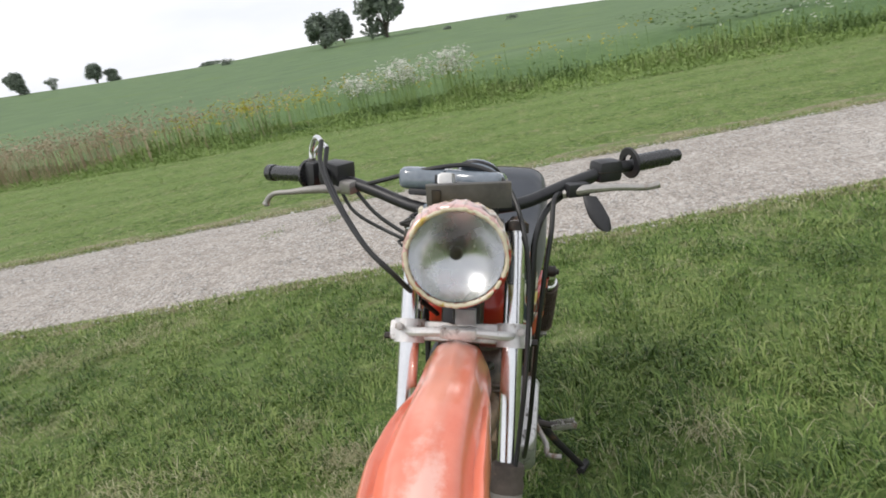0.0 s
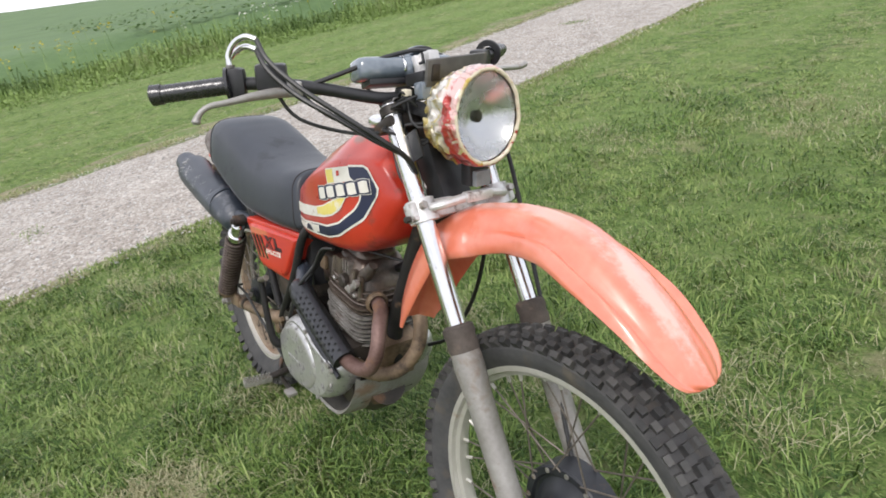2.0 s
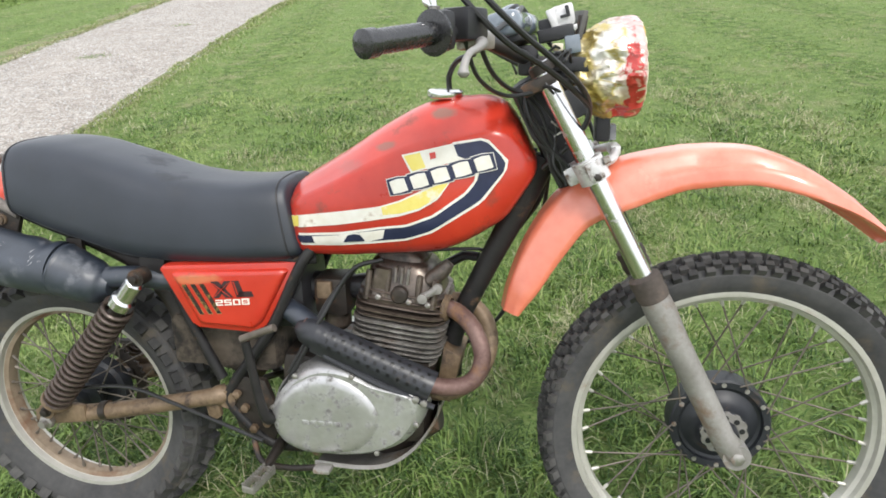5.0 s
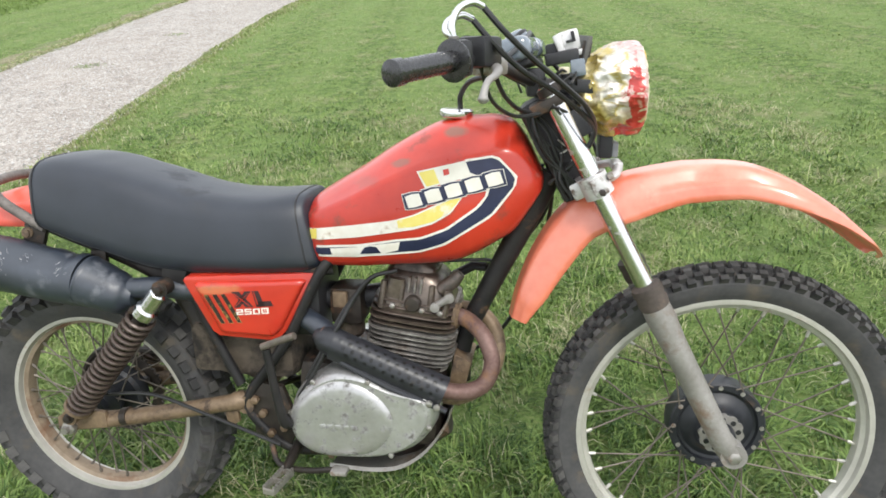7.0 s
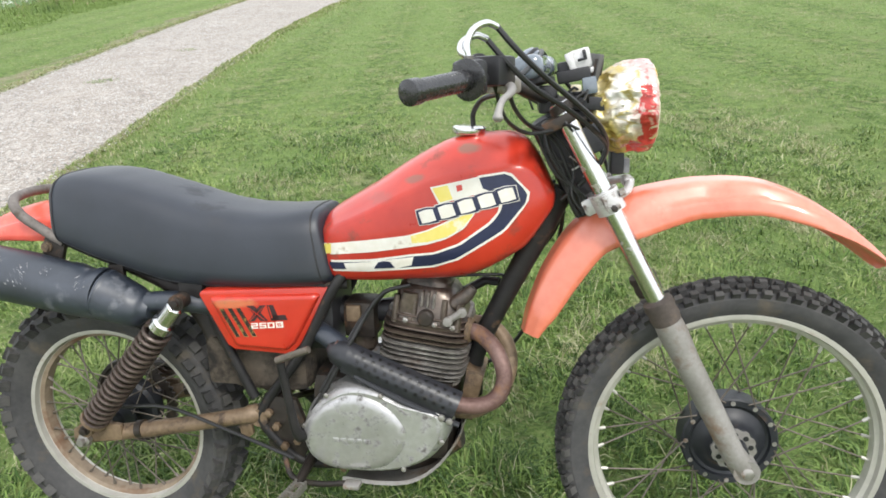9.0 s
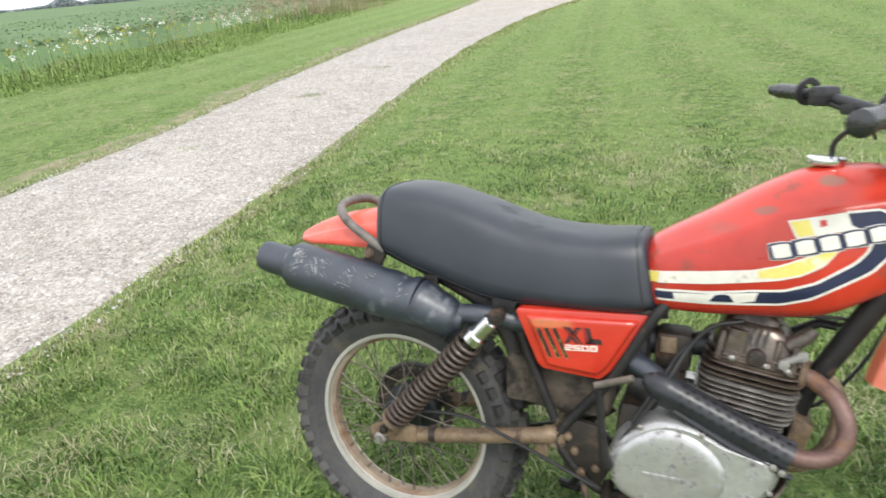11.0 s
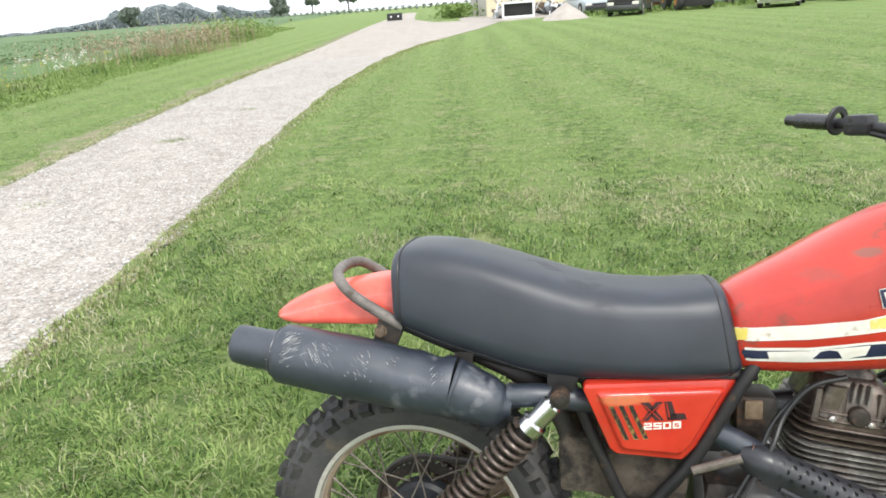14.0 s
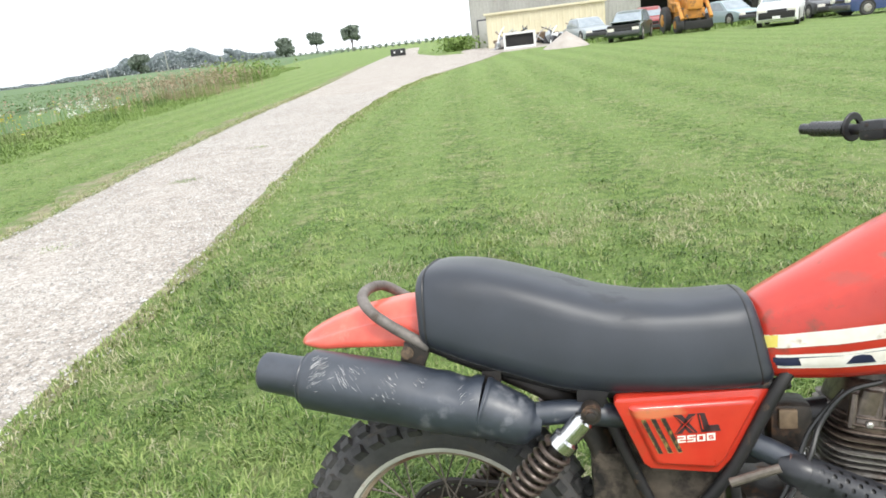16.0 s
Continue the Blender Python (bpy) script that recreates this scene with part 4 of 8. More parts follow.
# ---- fork
def on_fork(s, y=0.0, off=0.0):
    """A point s metres down the fork from the top yoke, off metres ahead of it."""
    return Vector((1.041 + 0.4575 * s + 0.8892 * off, y, 1.021 - 0.8892 * s + 0.4575 * off))


for y in (-0.088, 0.088):
    part("fork_tube", front(tube([on_fork(-0.03, y), on_fork(0.40, y)], 0.0175, 20)), "chrome", bike, "chromed steel fork tube")
    part("fork_boot", front(lathe([(0, 0.0215), (0.004, 0.0275), (0.016, 0.029), (0.024, 0.0265), (0.036, 0.0285), (0.048, 0.027), (0.052, 0.022)], on_fork(0.372, y), (0.4575, 0, -0.8892), 24, cap=True)), "boot", bike, "cracked brown-grey rubber dust boot")
    part("fork_slider", front(tube([on_fork(0.415, y), on_fork(0.45, y), on_fork(0.5, y), on_fork(0.72, y), on_fork(0.752, y, 0.004), on_fork(0.772, y, 0.008)], [0.026, 0.0275, 0.024, 0.022, 0.024, 0.014], 20)), "fork", bike, "dull grey cast aluminium fork slider")

# ---- tank decals
W_OUT = [(0.588, 0.731), (0.69, 0.740), (0.806, 0.752), (0.853, 0.766), (0.940, 0.819), (0.981, 0.872), (0.984, 0.891), (0.947, 0.930), (0.891, 0.923)]
W_IN = [(0.588, 0.754), (0.692, 0.766), (0.758, 0.777), (0.807, 0.782), (0.855, 0.799), (0.910, 0.837), (0.926, 0.856), (0.930, 0.870), (0.910, 0.892), (0.896, 0.896)]
N_OUT = [(0.591, 0.736), (0.69, 0.745), (0.806, 0.756), (0.851, 0.770), (0.936, 0.822), (0.977, 0.873), (0.980, 0.890), (0.945, 0.926), (0.893, 0.919)]
N_IN = [(0.591, 0.750), (0.691, 0.761), (0.758, 0.773), (0.809, 0.778), (0.857, 0.795), (0.914, 0.834), (0.931, 0.855), (0.935, 0.870), (0.914, 0.894), (0.900, 0.900)]
decal("stripe", W_IN, W_OUT, "white_decal", 0.0010, "white outline stripe")
decal("stripe", N_IN, N_OUT, "navy_decal", 0.0016, "navy blue stripe")
decal("stripe", [(0.626, 0.752), (0.68, 0.7595), (0.74, 0.769), (0.77, 0.773)], [(0.630, 0.7395), (0.68, 0.744), (0.74, 0.750), (0.765, 0.756)], "white_decal", 0.0022, "white patch worn into the navy stripe")
decal("stripe", [(0.700, 0.760), (0.712, 0.763), (0.724, 0.762)], [(0.690, 0.7465), (0.712, 0.748), (0.732, 0.750)], "navy_decal", 0.0028)
decal("stripe", [(0.579, 0.786), (0.672, 0.801), (0.760, 0.814), (0.798, 0.825), (0.856, 0.851), (0.886, 0.861)], [(0.581, 0.764), (0.693, 0.780), (0.797, 0.797), (0.834, 0.808), (0.866, 0.827), (0.885, 0.854)], "white_decal", 0.0010, "white stripe")
decal("stripe", [(0.766, 0.813), (0.798, 0.822), (0.856, 0.848), (0.882, 0.858)], [(0.768, 0.799), (0.797, 0.802), (0.834, 0.812), (0.864, 0.830), (0.882, 0.852)], "yellow_decal", 0.0016, "yellow stripe")
decal("stripe", [(0.580, 0.7855), (0.598, 0.788)], [(0.582, 0.7655), (0.597, 0.768)], "yellow_decal", 0.0016)
decal("stripe", [(0.804, 0.903), (0.891, 0.921)], [(0.820, 0.873), (0.907, 0.894)], "white_decal", 0.0010, "scuffed pale block")
decal("stripe", [(0.808, 0.901), (0.836, 0.907)], [(0.823, 0.876), (0.846, 0.882)], "yellow_decal", 0.0016)
decal("stripe", [(0.852, 0.906), (0.862, 0.908)], [(0.854, 0.895), (0.864, 0.898)], "red", 0.0018)
# the maker's mark: plain pale blocks with a dark edge
for k in range(5):
    a0, a1 = 0.7775 + 0.180 * (k + 0.13) / 5, 0.7775 + 0.180 * (k + 0.87) / 5
    zl = lambda x: 0.8605 + (x - 0.777) * 0.252
    c = (a0 + a1) / 2
    for name, grow, z0, z1, mat, lift in (("logo_edge", 0.0066, 0.0022, -0.0300, "white_decal", 0.0022), ("logo_edge", 0.0054, 0.0010, -0.0288, "navy_decal", 0.0027), ("logo_block", 0.0, -0.0022, -0.0258, "white_decal", 0.0032)):
        decal(name, [(a0 - grow, zl(a0) + z0 - 0.002), (c, zl(c) + z0), (a1 + grow, zl(a1) + z0 - 0.002)], [(a0 - grow + 0.007, zl(a0) + z1 + 0.001), (c + 0.007, zl(c) + z1), (a1 + grow + 0.007, zl(a1) + z1 + 0.001)], mat, lift)
part("filler_cap", lathe([(0, 0.032), (0.004, 0.034), (0.012, 0.033), (0.016, 0.028), (0.017, 0.005)], (0.862, 0, 0.990), (0.05, 0, 1), 32, cap=True), "chrome", tank, "chromed filler cap")
part("breather_hose", tube([(0.87, -0.005, 1.005), (0.872, -0.012, 1.03), (0.892, -0.04, 1.055), (0.925, -0.07, 1.065)], 0.005, 8, 6), "cable", tank)


# ---- piping of the seat
def seat_ring(x0, lift):
    zb, zt, hw = tab(SEAT, x0)
    pts = []
    for k in range(41):
        a = 2 * math.pi * k / 40
        s = math.copysign(abs(math.sin(a)) ** (2 / 4.8), math.sin(a))
        c = math.copysign(abs(math.cos(a)) ** (2 / 4.8), math.cos(a))
        f = (s + 1) / 2
        xx = x0 - 0.030 * (f - 0.5) * min(1, max(0, (x0 - 0.4) / 0.19)) - 0.008 * f * min(1, max(0, (0.1 - x0) / 0.12))
        pts.append((xx, (hw + lift) * c * (1 - 0.16 * f ** 1.6), zb + (zt - zb) * f + 0.006 * max(0, s) * (1 - c * c) + lift * s))
    return pts


for x0 in (0.014, 0.564):
    part("piping", tube(seat_ring(x0, 0.0004), 0.0022, 6), "black", seat, "black seat piping")

# ---- frame
frame_part = part("frame", tube([(1.00, 0, 0.93), (0.80, 0, 0.90), (0.62, 0, 0.76), (0.52, 0, 0.66)], 0.026, 14, 6), "frame", bike, "black painted steel frame with rust showing")
part("down_tube", tube([(1.040, 0, 0.885), (1.006, 0, 0.811), (0.928, 0, 0.660), (0.868, 0, 0.530), (0.862, 0, 0.44)], [0.026, 0.024, 0.021, 0.020, 0.020], 16, 4), "frame", frame_part)
part("gusset", plate([(1.03, 0.90), (0.96, 0.90), (0.955, 0.80), (0.99, 0.79)], -0.006, 0.006), "frame", frame_part)
part("head_tube", tube([on_fork(-0.005, 0, -0.035), on_fork(0.185, 0, -0.035)], 0.030, 20), "frame", frame_part)
for s in (-1, 1):
    part("frame_tube", tube([(0.64, s * 0.06, 0.745), (0.600, s * 0.090, 0.702), (0.542, s * 0.096, 0.594), (0.512, s * 0.098, 0.544), (0.463, s * 0.098, 0.480), (0.428, s * 0.098, 0.432), (0.420, s * 0.098, 0.39), (0.50, s * 0.098, 0.31), (0.60, s * 0.07, 0.29)], 0.0108, 12, 6), "frame", frame_part)
    part("frame_tube", tube([(0.62, s * 0.07, 0.700), (0.40, s * 0.085, 0.688), (0.26, s * 0.085, 0.702), (0.10, s * 0.085, 0.745), (-0.02, s * 0.085, 0.792)], 0.0108, 12, 6), "frame", frame_part)
    part("frame_tube", tube([(0.304, s * 0.088, 0.695), (0.322, s * 0.095, 0.652), (0.347, s * 0.097, 0.590), (0.376, s * 0.098, 0.520), (0.408, s * 0.098, 0.450)], 0.0108, 12, 4), "frame", frame_part)
    part("shock_mount", plate([(0.27, 0.665), (0.31, 0.66), (0.325, 0.70), (0.27, 0.71)], s * 0.088, s * 0.112), "frame", frame_part)
    part("rail_bracket", plate([(-0.05, 0.742), (-0.004, 0.738), (0.016, 0.785), (-0.035, 0.792)], s * 0.088, s * 0.100, 0.002), "engine_dark", frame_part, "grimy bracket plate")
    part("bracket_bolt", lathe([(0, 0.012), (0.004, 0.012), (0.005, 0.009), (0.009, 0.009), (0.010, 0.004)], (-0.03, s * 0.100, 0.772), (0, s, 0), 12, cap=True), "rust", frame_part)
part("muffler_bracket", plate([(0.10, 0.700), (0.135, 0.690), (0.14, 0.735), (0.105, 0.735)], -0.098, -0.086, 0.002), "engine_dark", frame_part, "grimy bracket plate")
part("grab_rail", tube([(0.012, -0.098, 0.782), (-0.03, -0.100, 0.806), (-0.085, -0.098, 0.842), (-0.115, -0.075, 0.866), (-0.126, -0.03, 0.874), (-0.126, 0.03, 0.874), (-0.115, 0.075, 0.866), (-0.085, 0.098, 0.842), (-0.03, 0.1, 0.806), (0.012, 0.098, 0.782)], 0.0105, 12, 6), "rail", bike, "bent grey-brown steel grab rail")
part("battery_box", box((0.43, 0, 0.565), (0.18, 0.15, 0.23), 0.030), "mud", bike, "mud-caked battery box")
part("tool_box", box((0.328, -0.012, 0.516), (0.080, 0.120, 0.112), 0.014), "mud", bike, "grimy box behind the frame tubes")
part("air_box", box((0.535, 0.0, 0.615), (0.10, 0.14, 0.13), 0.02), "black", bike)
part("mud_flap", plate([(0.36, 0.56), (0.43, 0.57), (0.44, 0.44), (0.385, 0.47)], -0.07, 0.07, 0.003), "engine_dark", bike)


# ---- side covers
COVER = [(0.335, 0.698), (0.584, 0.696), (0.589, 0.690), (0.522, 0.576), (0.499, 0.553), (0.388, 0.570), (0.376, 0.580), (0.330, 0.690)]


def flank(x, s, out):
    return s * (0.140 - 0.22 * (x - 0.33) + out)


def side_cover(s):
    b = plate(COVER, 0.0, 0.030, 0.006)
    for v in b.verts:
        v.co.y = flank(v.co.x, s, v.co.y - 0.030)
    cover = part("side_cover", b, "red", bike, "red side cover with dark slots and a faded badge", auto=40)
    # a raised face with broad soft shoulders
    rim = [(0.350, 0.687), (0.571, 0.685), (0.513, 0.580), (0.496, 0.565), (0.393, 0.580)]
    middle = np.mean(np.array(rim), axis=0)
    rim = [np.array(p) for a, b in zip(rim, rim[1:] + rim[:1]) for p in (np.array(a) * (1 - f) + np.array(b) * f for f in (0.04, 0.12, 0.5, 0.88, 0.96))]
    steps = ((1.0, -0.006), (0.985, 0.000), (0.955, 0.0055), (0.915, 0.0088), (0.875, 0.0098), (0.83, 0.0100), (0.4, 0.0100), (0.02, 0.0100))
    inner = loft([[(q[0], flank(q[0], s, out), q[1]) for q in (middle + (p - middle) * k for p in rim)] for k, out in steps])
    part("raised_panel", inner, "red", cover)
    for k in range(3):
        x = 0.374 + 0.0160 * k
        edge_bm = plate([(x - 0.0006, 0.6610), (x + 0.0072, 0.6610), (x + 0.0338, 0.6005), (x + 0.0258, 0.6005)], 0.0, 0.0016, 0.0)
        for v in edge_bm.verts:
            v.co.y = flank(v.co.x, s, 0.010 + v.co.y - 0.0005)
        part("slot_edge", edge_bm, "slot_rim", cover, "worn gold-brown slot edge")
        slot = plate([(x, 0.662), (x + 0.0072, 0.662), (x + 0.033, 0.602), (x + 0.0267, 0.602)], 0.0, 0.0026, 0.0)
        for v in slot.verts:
            v.co.y = flank(v.co.x, s, 0.010 + v.co.y - 0.0005)
        part("slot", slot, "slot_dark", cover)
    # badge: plain shapes in the badge's colours
    dx, dz = -0.003, 0.001
    marks = [([(0.429, 0.665), (0.443, 0.665), (0.468, 0.632), (0.454, 0.632)], "badge_black"), ([(0.454, 0.665), (0.466, 0.665), (0.442, 0.632), (0.430, 0.632)], "badge_black"),
             ([(0.468, 0.665), (0.480, 0.665), (0.490, 0.632), (0.474, 0.632)], "badge_black"), ([(0.478, 0.643), (0.502, 0.643), (0.506, 0.632), (0.474, 0.632)], "badge_black")]
    marks += [([(0.4825, 0.6290), (0.4965, 0.6290), (0.4965, 0.6165), (0.4825, 0.6165)], "white_decal")]
    # squat numerals and the small boxed letter, each of short bars
    xs, zs = (0.0, 0.0034, 0.0101, 0.0135), (0.0, 0.0025, 0.0047, 0.0073, 0.0095, 0.0120)
    two, five, nought = ("###", "#..", "###", "..#", "###"), ("###", "..#", "###", "#..", "###"), ("###", "#.#", "#.#", "#.#", "###")
    for x0, rows, mat, fat, z0 in ((0.4345, two, "white_decal", 1.0, 0.6165), (0.4505, five, "white_decal", 1.0, 0.6165), (0.4665, nought, "white_decal", 1.0, 0.6165), (0.4857, five, "red", 0.56, 0.6194)):
        glyph, corner = bmesh.new(), {}
        for j, row in enumerate(rows):
            for i, cell in enumerate(row):
                if cell != "#":
                    continue
                quad = []
                for p, q in ((i, j), (i + 1, j), (i + 1, j + 1), (i, j + 1)):
                    if (p, q) not in corner:
                        x = x0 + xs[p] * fat + dx
                        corner[p, q] = glyph.verts.new((x, flank(x, s, 0.0114 + (0.0004 if fat < 1 else 0)), z0 + zs[q] * fat + dz))
                    quad.append(corner[p, q])
                glyph.faces.new(quad)
        part("badge", glyph, mat, cover)
    marks += [([(0.4325, 0.6615), (0.4340, 0.6615), (0.4630, 0.6335), (0.4615, 0.6335)], "red"), ([(0.4625, 0.6615), (0.4610, 0.6615), (0.4320, 0.6335), (0.4335, 0.6335)], "red"), ([(0.4705, 0.6630), (0.4722, 0.6630), (0.4778, 0.6370), (0.4760, 0.6370)], "red")]
    for pts, mat in marks:
        pts = [(x + dx, z + dz) for x, z in pts]
        mark = plate(pts, 0.0, 0.001, 0.0)
        for v in mark.verts:
            v.co.y = flank(v.co.x, s, 0.0102 + v.co.y * (1.8 if mat == "red" else 1))
        part("badge", mark, mat, cover)


side_cover(-1)
side_cover(1)

# ---- swing arm, shocks, drive
swing = part("swing_arm", tube([(0.415, -0.108, 0.405), (0.415, 0.108, 0.405)], 0.020, 14), "rust", bike, "rusty steel swing arm")
for s in (-1, 1):
    part("arm", tube([(0.408, s * 0.090, 0.411), (0.392, s * 0.100, 0.409), (0.37, s * 0.102, 0.404), (0.24, s * 0.102, 0.376), (0.10, s * 0.100, 0.348), (-0.03, s * 0.100, 0.329)], [0.020, 0.0205, 0.0175, 0.0175, 0.0185, 0.019], 14, 3), "rust", swing)
    part("arm_collar", tube([(0.12, s * 0.101, 0.3545), (0.135, s * 0.101, 0.357)], 0.0200, 14), "engine_dark", swing)
    part("lug", plate([(0.365, 0.392), (0.395, 0.395), (0.398, 0.365), (0.385, 0.356), (0.370, 0.362)], s * 0.096, s * 0.106, 0.002), "rust", swing)
    part("axle_plate", plate([(-0.035, 0.320), (0.09, 0.335), (0.09, 0.372), (0.03, 0.378), (-0.03, 0.355)], s * 0.108, s * 0.120, 0.003), "rust", swing)
    part("axle_nut", lathe([(0, 0.016), (0.012, 0.016), (0.014, 0.010), (0.024, 0.009)], (0, s * 0.120, 0.333), (0, s, 0), 6, cap=True), "steel", swing)
part("axle", tube([(0, -0.13, 0.333), (0, 0.13, 0.333)], 0.008, 10), "steel", swing)


def shock(s):
    top, bot = Vector((0.293, s * 0.148, 0.678)), Vector((0.020, s * 0.130, 0.368))
    d = (bot - top).normalized()
    L = (bot - top).length
    body = part("shock_absorber", tube([top + d * 0.012, top + d * 0.018, top + d * 0.060, top + d * 0.064, top + d * 0.082, top + d * 0.085], [0.012, 0.0185, 0.0185, 0.024, 0.024, 0.016], 20), "chrome", bike, "rear shock with a dull chrome collar and brown coil spring")
    part("damper", tube([top + d * 0.08, bot - d * 0.02], 0.014, 14), "engine_dark", body)
    side = d.orthogonal().normalized()
    up = d.cross(side)
    turns, pts = 19, []
    a0, a1 = 0.085, L - 0.030
    for k in range(turns * 14 + 1):
        a = 2 * math.pi * k / 14
        pts.append(top + d * (a0 + (a1 - a0) * k / (turns * 14)) + (side * math.cos(a) + up * math.sin(a)) * 0.0260)
    part("spring", tube(pts, 0.0045, 7), "spring", body, "rusty brown coil spring")
    part("spring_seat", tube([bot - d * 0.034, bot - d * 0.026, bot - d * 0.012], [0.030, 0.031, 0.016], 18), "rust", body)
    for p, r in ((top, 0.0165), (bot, 0.0175)):
        part("eye", lathe([(-0.014, 0.009), (-0.014, r), (0.014, r), (0.014, 0.009)], p, (0, 1, 0), 20), "engine_dark" if p is top else "rust", body)
        part("bush_bolt", lathe([(-0.018, 0.003), (-0.018, 0.0120), (0.016, 0.0120), (0.017, 0.0085), (0.024, 0.0080), (0.025, 0.004)], p, (0, s, 0), 12, cap=True), "engine_dark", body)


shock(-1)
shock(1)


def ring_plate(c, r0, r1, y0, y1, teeth, depth):
    b = bmesh.new()
    n = teeth * 4
    rows = []
    for y in (y0, y1):
        outer, inner = [], []
        for k in range(n):
            a = 2 * math.pi * k / n
            r = r1 - (depth if k % 4 in (2, 3) else 0)
            outer.append(b.verts.new((c[0] + r * math.sin(a), y, c[2] + r * math.cos(a))))
            inner.append(b.verts.new((c[0] + r0 * math.sin(a), y, c[2] + r0 * math.cos(a))))
        rows.append((outer, inner))
    (o0, i0), (o1, i1) = rows
    for k in range(n):
        j = (k + 1) % n
        b.faces.new((o0[k], o0[j], i0[j], i0[k]))
        b.faces.new((o1[k], o1[j], i1[j], i1[k]))
        b.faces.new((o0[k], o0[j], o1[j], o1[k]))
        b.faces.new((i0[k], i0[j], i1[j], i1[k]))
    return b


sprocket = part("sprocket", ring_plate(REAR_AXLE, 0.080, 0.108, 0.066, 0.072, 44, 0.006), "engine_dark", bike, "black oily rear sprocket", smooth=False)
for k in range(5):
    a = 2 * math.pi * k / 5
    p, q = Vector((0.03 * math.sin(a), 0.069, 0.333 + 0.03 * math.cos(a))), Vector((0.085 * math.sin(a), 0.069, 0.333 + 0.085 * math.cos(a)))
    part("sprocket_arm", tube([p, q], [0.016, 0.010], 8), "engine_dark", sprocket)
chain = [(0.0 - 0.108 * math.sin(a), 0.069, 0.333 + 0.108 * math.cos(a)) for a in (math.pi * k / 14 for k in range(15))]
chain = chain[::-1] + [(0.25, 0.069, 0.425), (0.47, 0.069, 0.435), (0.505, 0.069, 0.41), (0.47, 0.069, 0.385), (0.25, 0.069, 0.31), (0.0, 0.069, 0.225)]
part("chain", tube(chain, 0.0075, 6), "engine_dark", bike, "oily drive chain")
part("brake_rod", tube([(0.50, -0.135, 0.335), (0.34, -0.135, 0.395), (0.22, -0.13, 0.430), (0.10, -0.115, 0.415), (0.06, -0.09, 0.40)], 0.004, 8, 4), "cable", bike)

# ---- engine
CASE = [(0.526, 0.414), (0.545, 0.459), (0.589, 0.496), (0.636, 0.513), (0.692, 0.507), (0.746, 0.484), (0.811, 0.47), (0.835, 0.454), (0.832, 0.412), (0.797, 0.361), (0.74, 0.331), (0.67, 0.319), (0.611, 0.321), (0.559, 0.336), (0.532, 0.366)]


def case_side(s, y0, y1):
    """A domed casting: the outline shrinks as it swells outwards."""
    pts = [np.array(p) for p in spline(CASE + [CASE[0]], 4)][:-1]
    mid = np.array((0.677, 0.418))
    rings = []
    for f, k in ((0, 1.0), (0.55, 1.0), (0.78, 0.975), (0.92, 0.93), (1.0, 0.87)):
        rings.append([(*(mid + (p - mid) * k)[[0]], s * (y0 + (y1 - y0) * f), *(mid + (p - mid) * k)[[1]]) for p in pts])
    return loft(rings)


engine = part("engine", box((0.68, 0, 0.42), (0.30, 0.20, 0.17), 0.03, turned(4, "Y")), "engine_dark", bike, "dirty air-cooled single cylinder engine")
cover_r = part("clutch_cover", case_side(-1, 0.075, 0.150), "cover", engine, "scratched silver clutch cover")
OVAL = [(0.583, 0.465), (0.632, 0.488), (0.688, 0.479), (0.729, 0.441), (0.736, 0.396), (0.699, 0.35), (0.639, 0.336), (0.587, 0.34), (0.551, 0.366), (0.544, 0.421)]
ov = [np.array(p) for p in spline(OVAL + [OVAL[0]], 4)][:-1]
om = np.array((0.640, 0.412))
part("raised_face", loft([[((om + (p - om) * k)[0], -y, (om + (p - om) * k)[1]) for p in ov] for y, k in ((0.146, 1.10), (0.150, 1.085), (0.1535, 1.04), (0.1560, 0.97), (0.1575, 0.86), (0.1580, 0.6))]), "cover", cover_r)
for k in range(5):
    part("raised_mark", box((0.604 + 0.016 * k, -0.1580, 0.399), (0.012, 0.003, 0.009), 0.001), "cover", cover_r)
for x, z in ((0.536, 0.42), (0.587, 0.490), (0.699, 0.496), (0.819, 0.455), (0.819, 0.405), (0.739, 0.338)):
    part("cover_bolt", lathe([(0, 0.0055), (0.005, 0.0055), (0.006, 0.003)], (x, -0.146, z), (0, -1, 0), 8, cap=True), "steel", cover_r)
part("left_cover", case_side(1, 0.075, 0.135), "cover", engine, "silver generator cover")
TILT_CYL = turned(8.0, "Y")
CYL0 = Vector((0.760, 0, 0.500))
def on_cyl(h, x=0.0, y=0.0):
    return CYL0 + TILT_CYL @ Vector((x, y, h))


def slab(rows, n=36, power=5.0):
    """Rounded rectangular castings stacked along the cylinder: rows of (height, half length, half width, shift)."""
    rings = []
    for h, a, w, dx in rows:
        ring = []
        for k in range(n):
            t = 2 * math.pi * k / n
            c = math.copysign(abs(math.cos(t)) ** (2 / power), math.cos(t))
            s = math.copysign(abs(math.sin(t)) ** (2 / power), math.sin(t))
            ring.append(on_cyl(h, dx + a * c, w * s))
        rings.append(ring)
    return loft(rings)


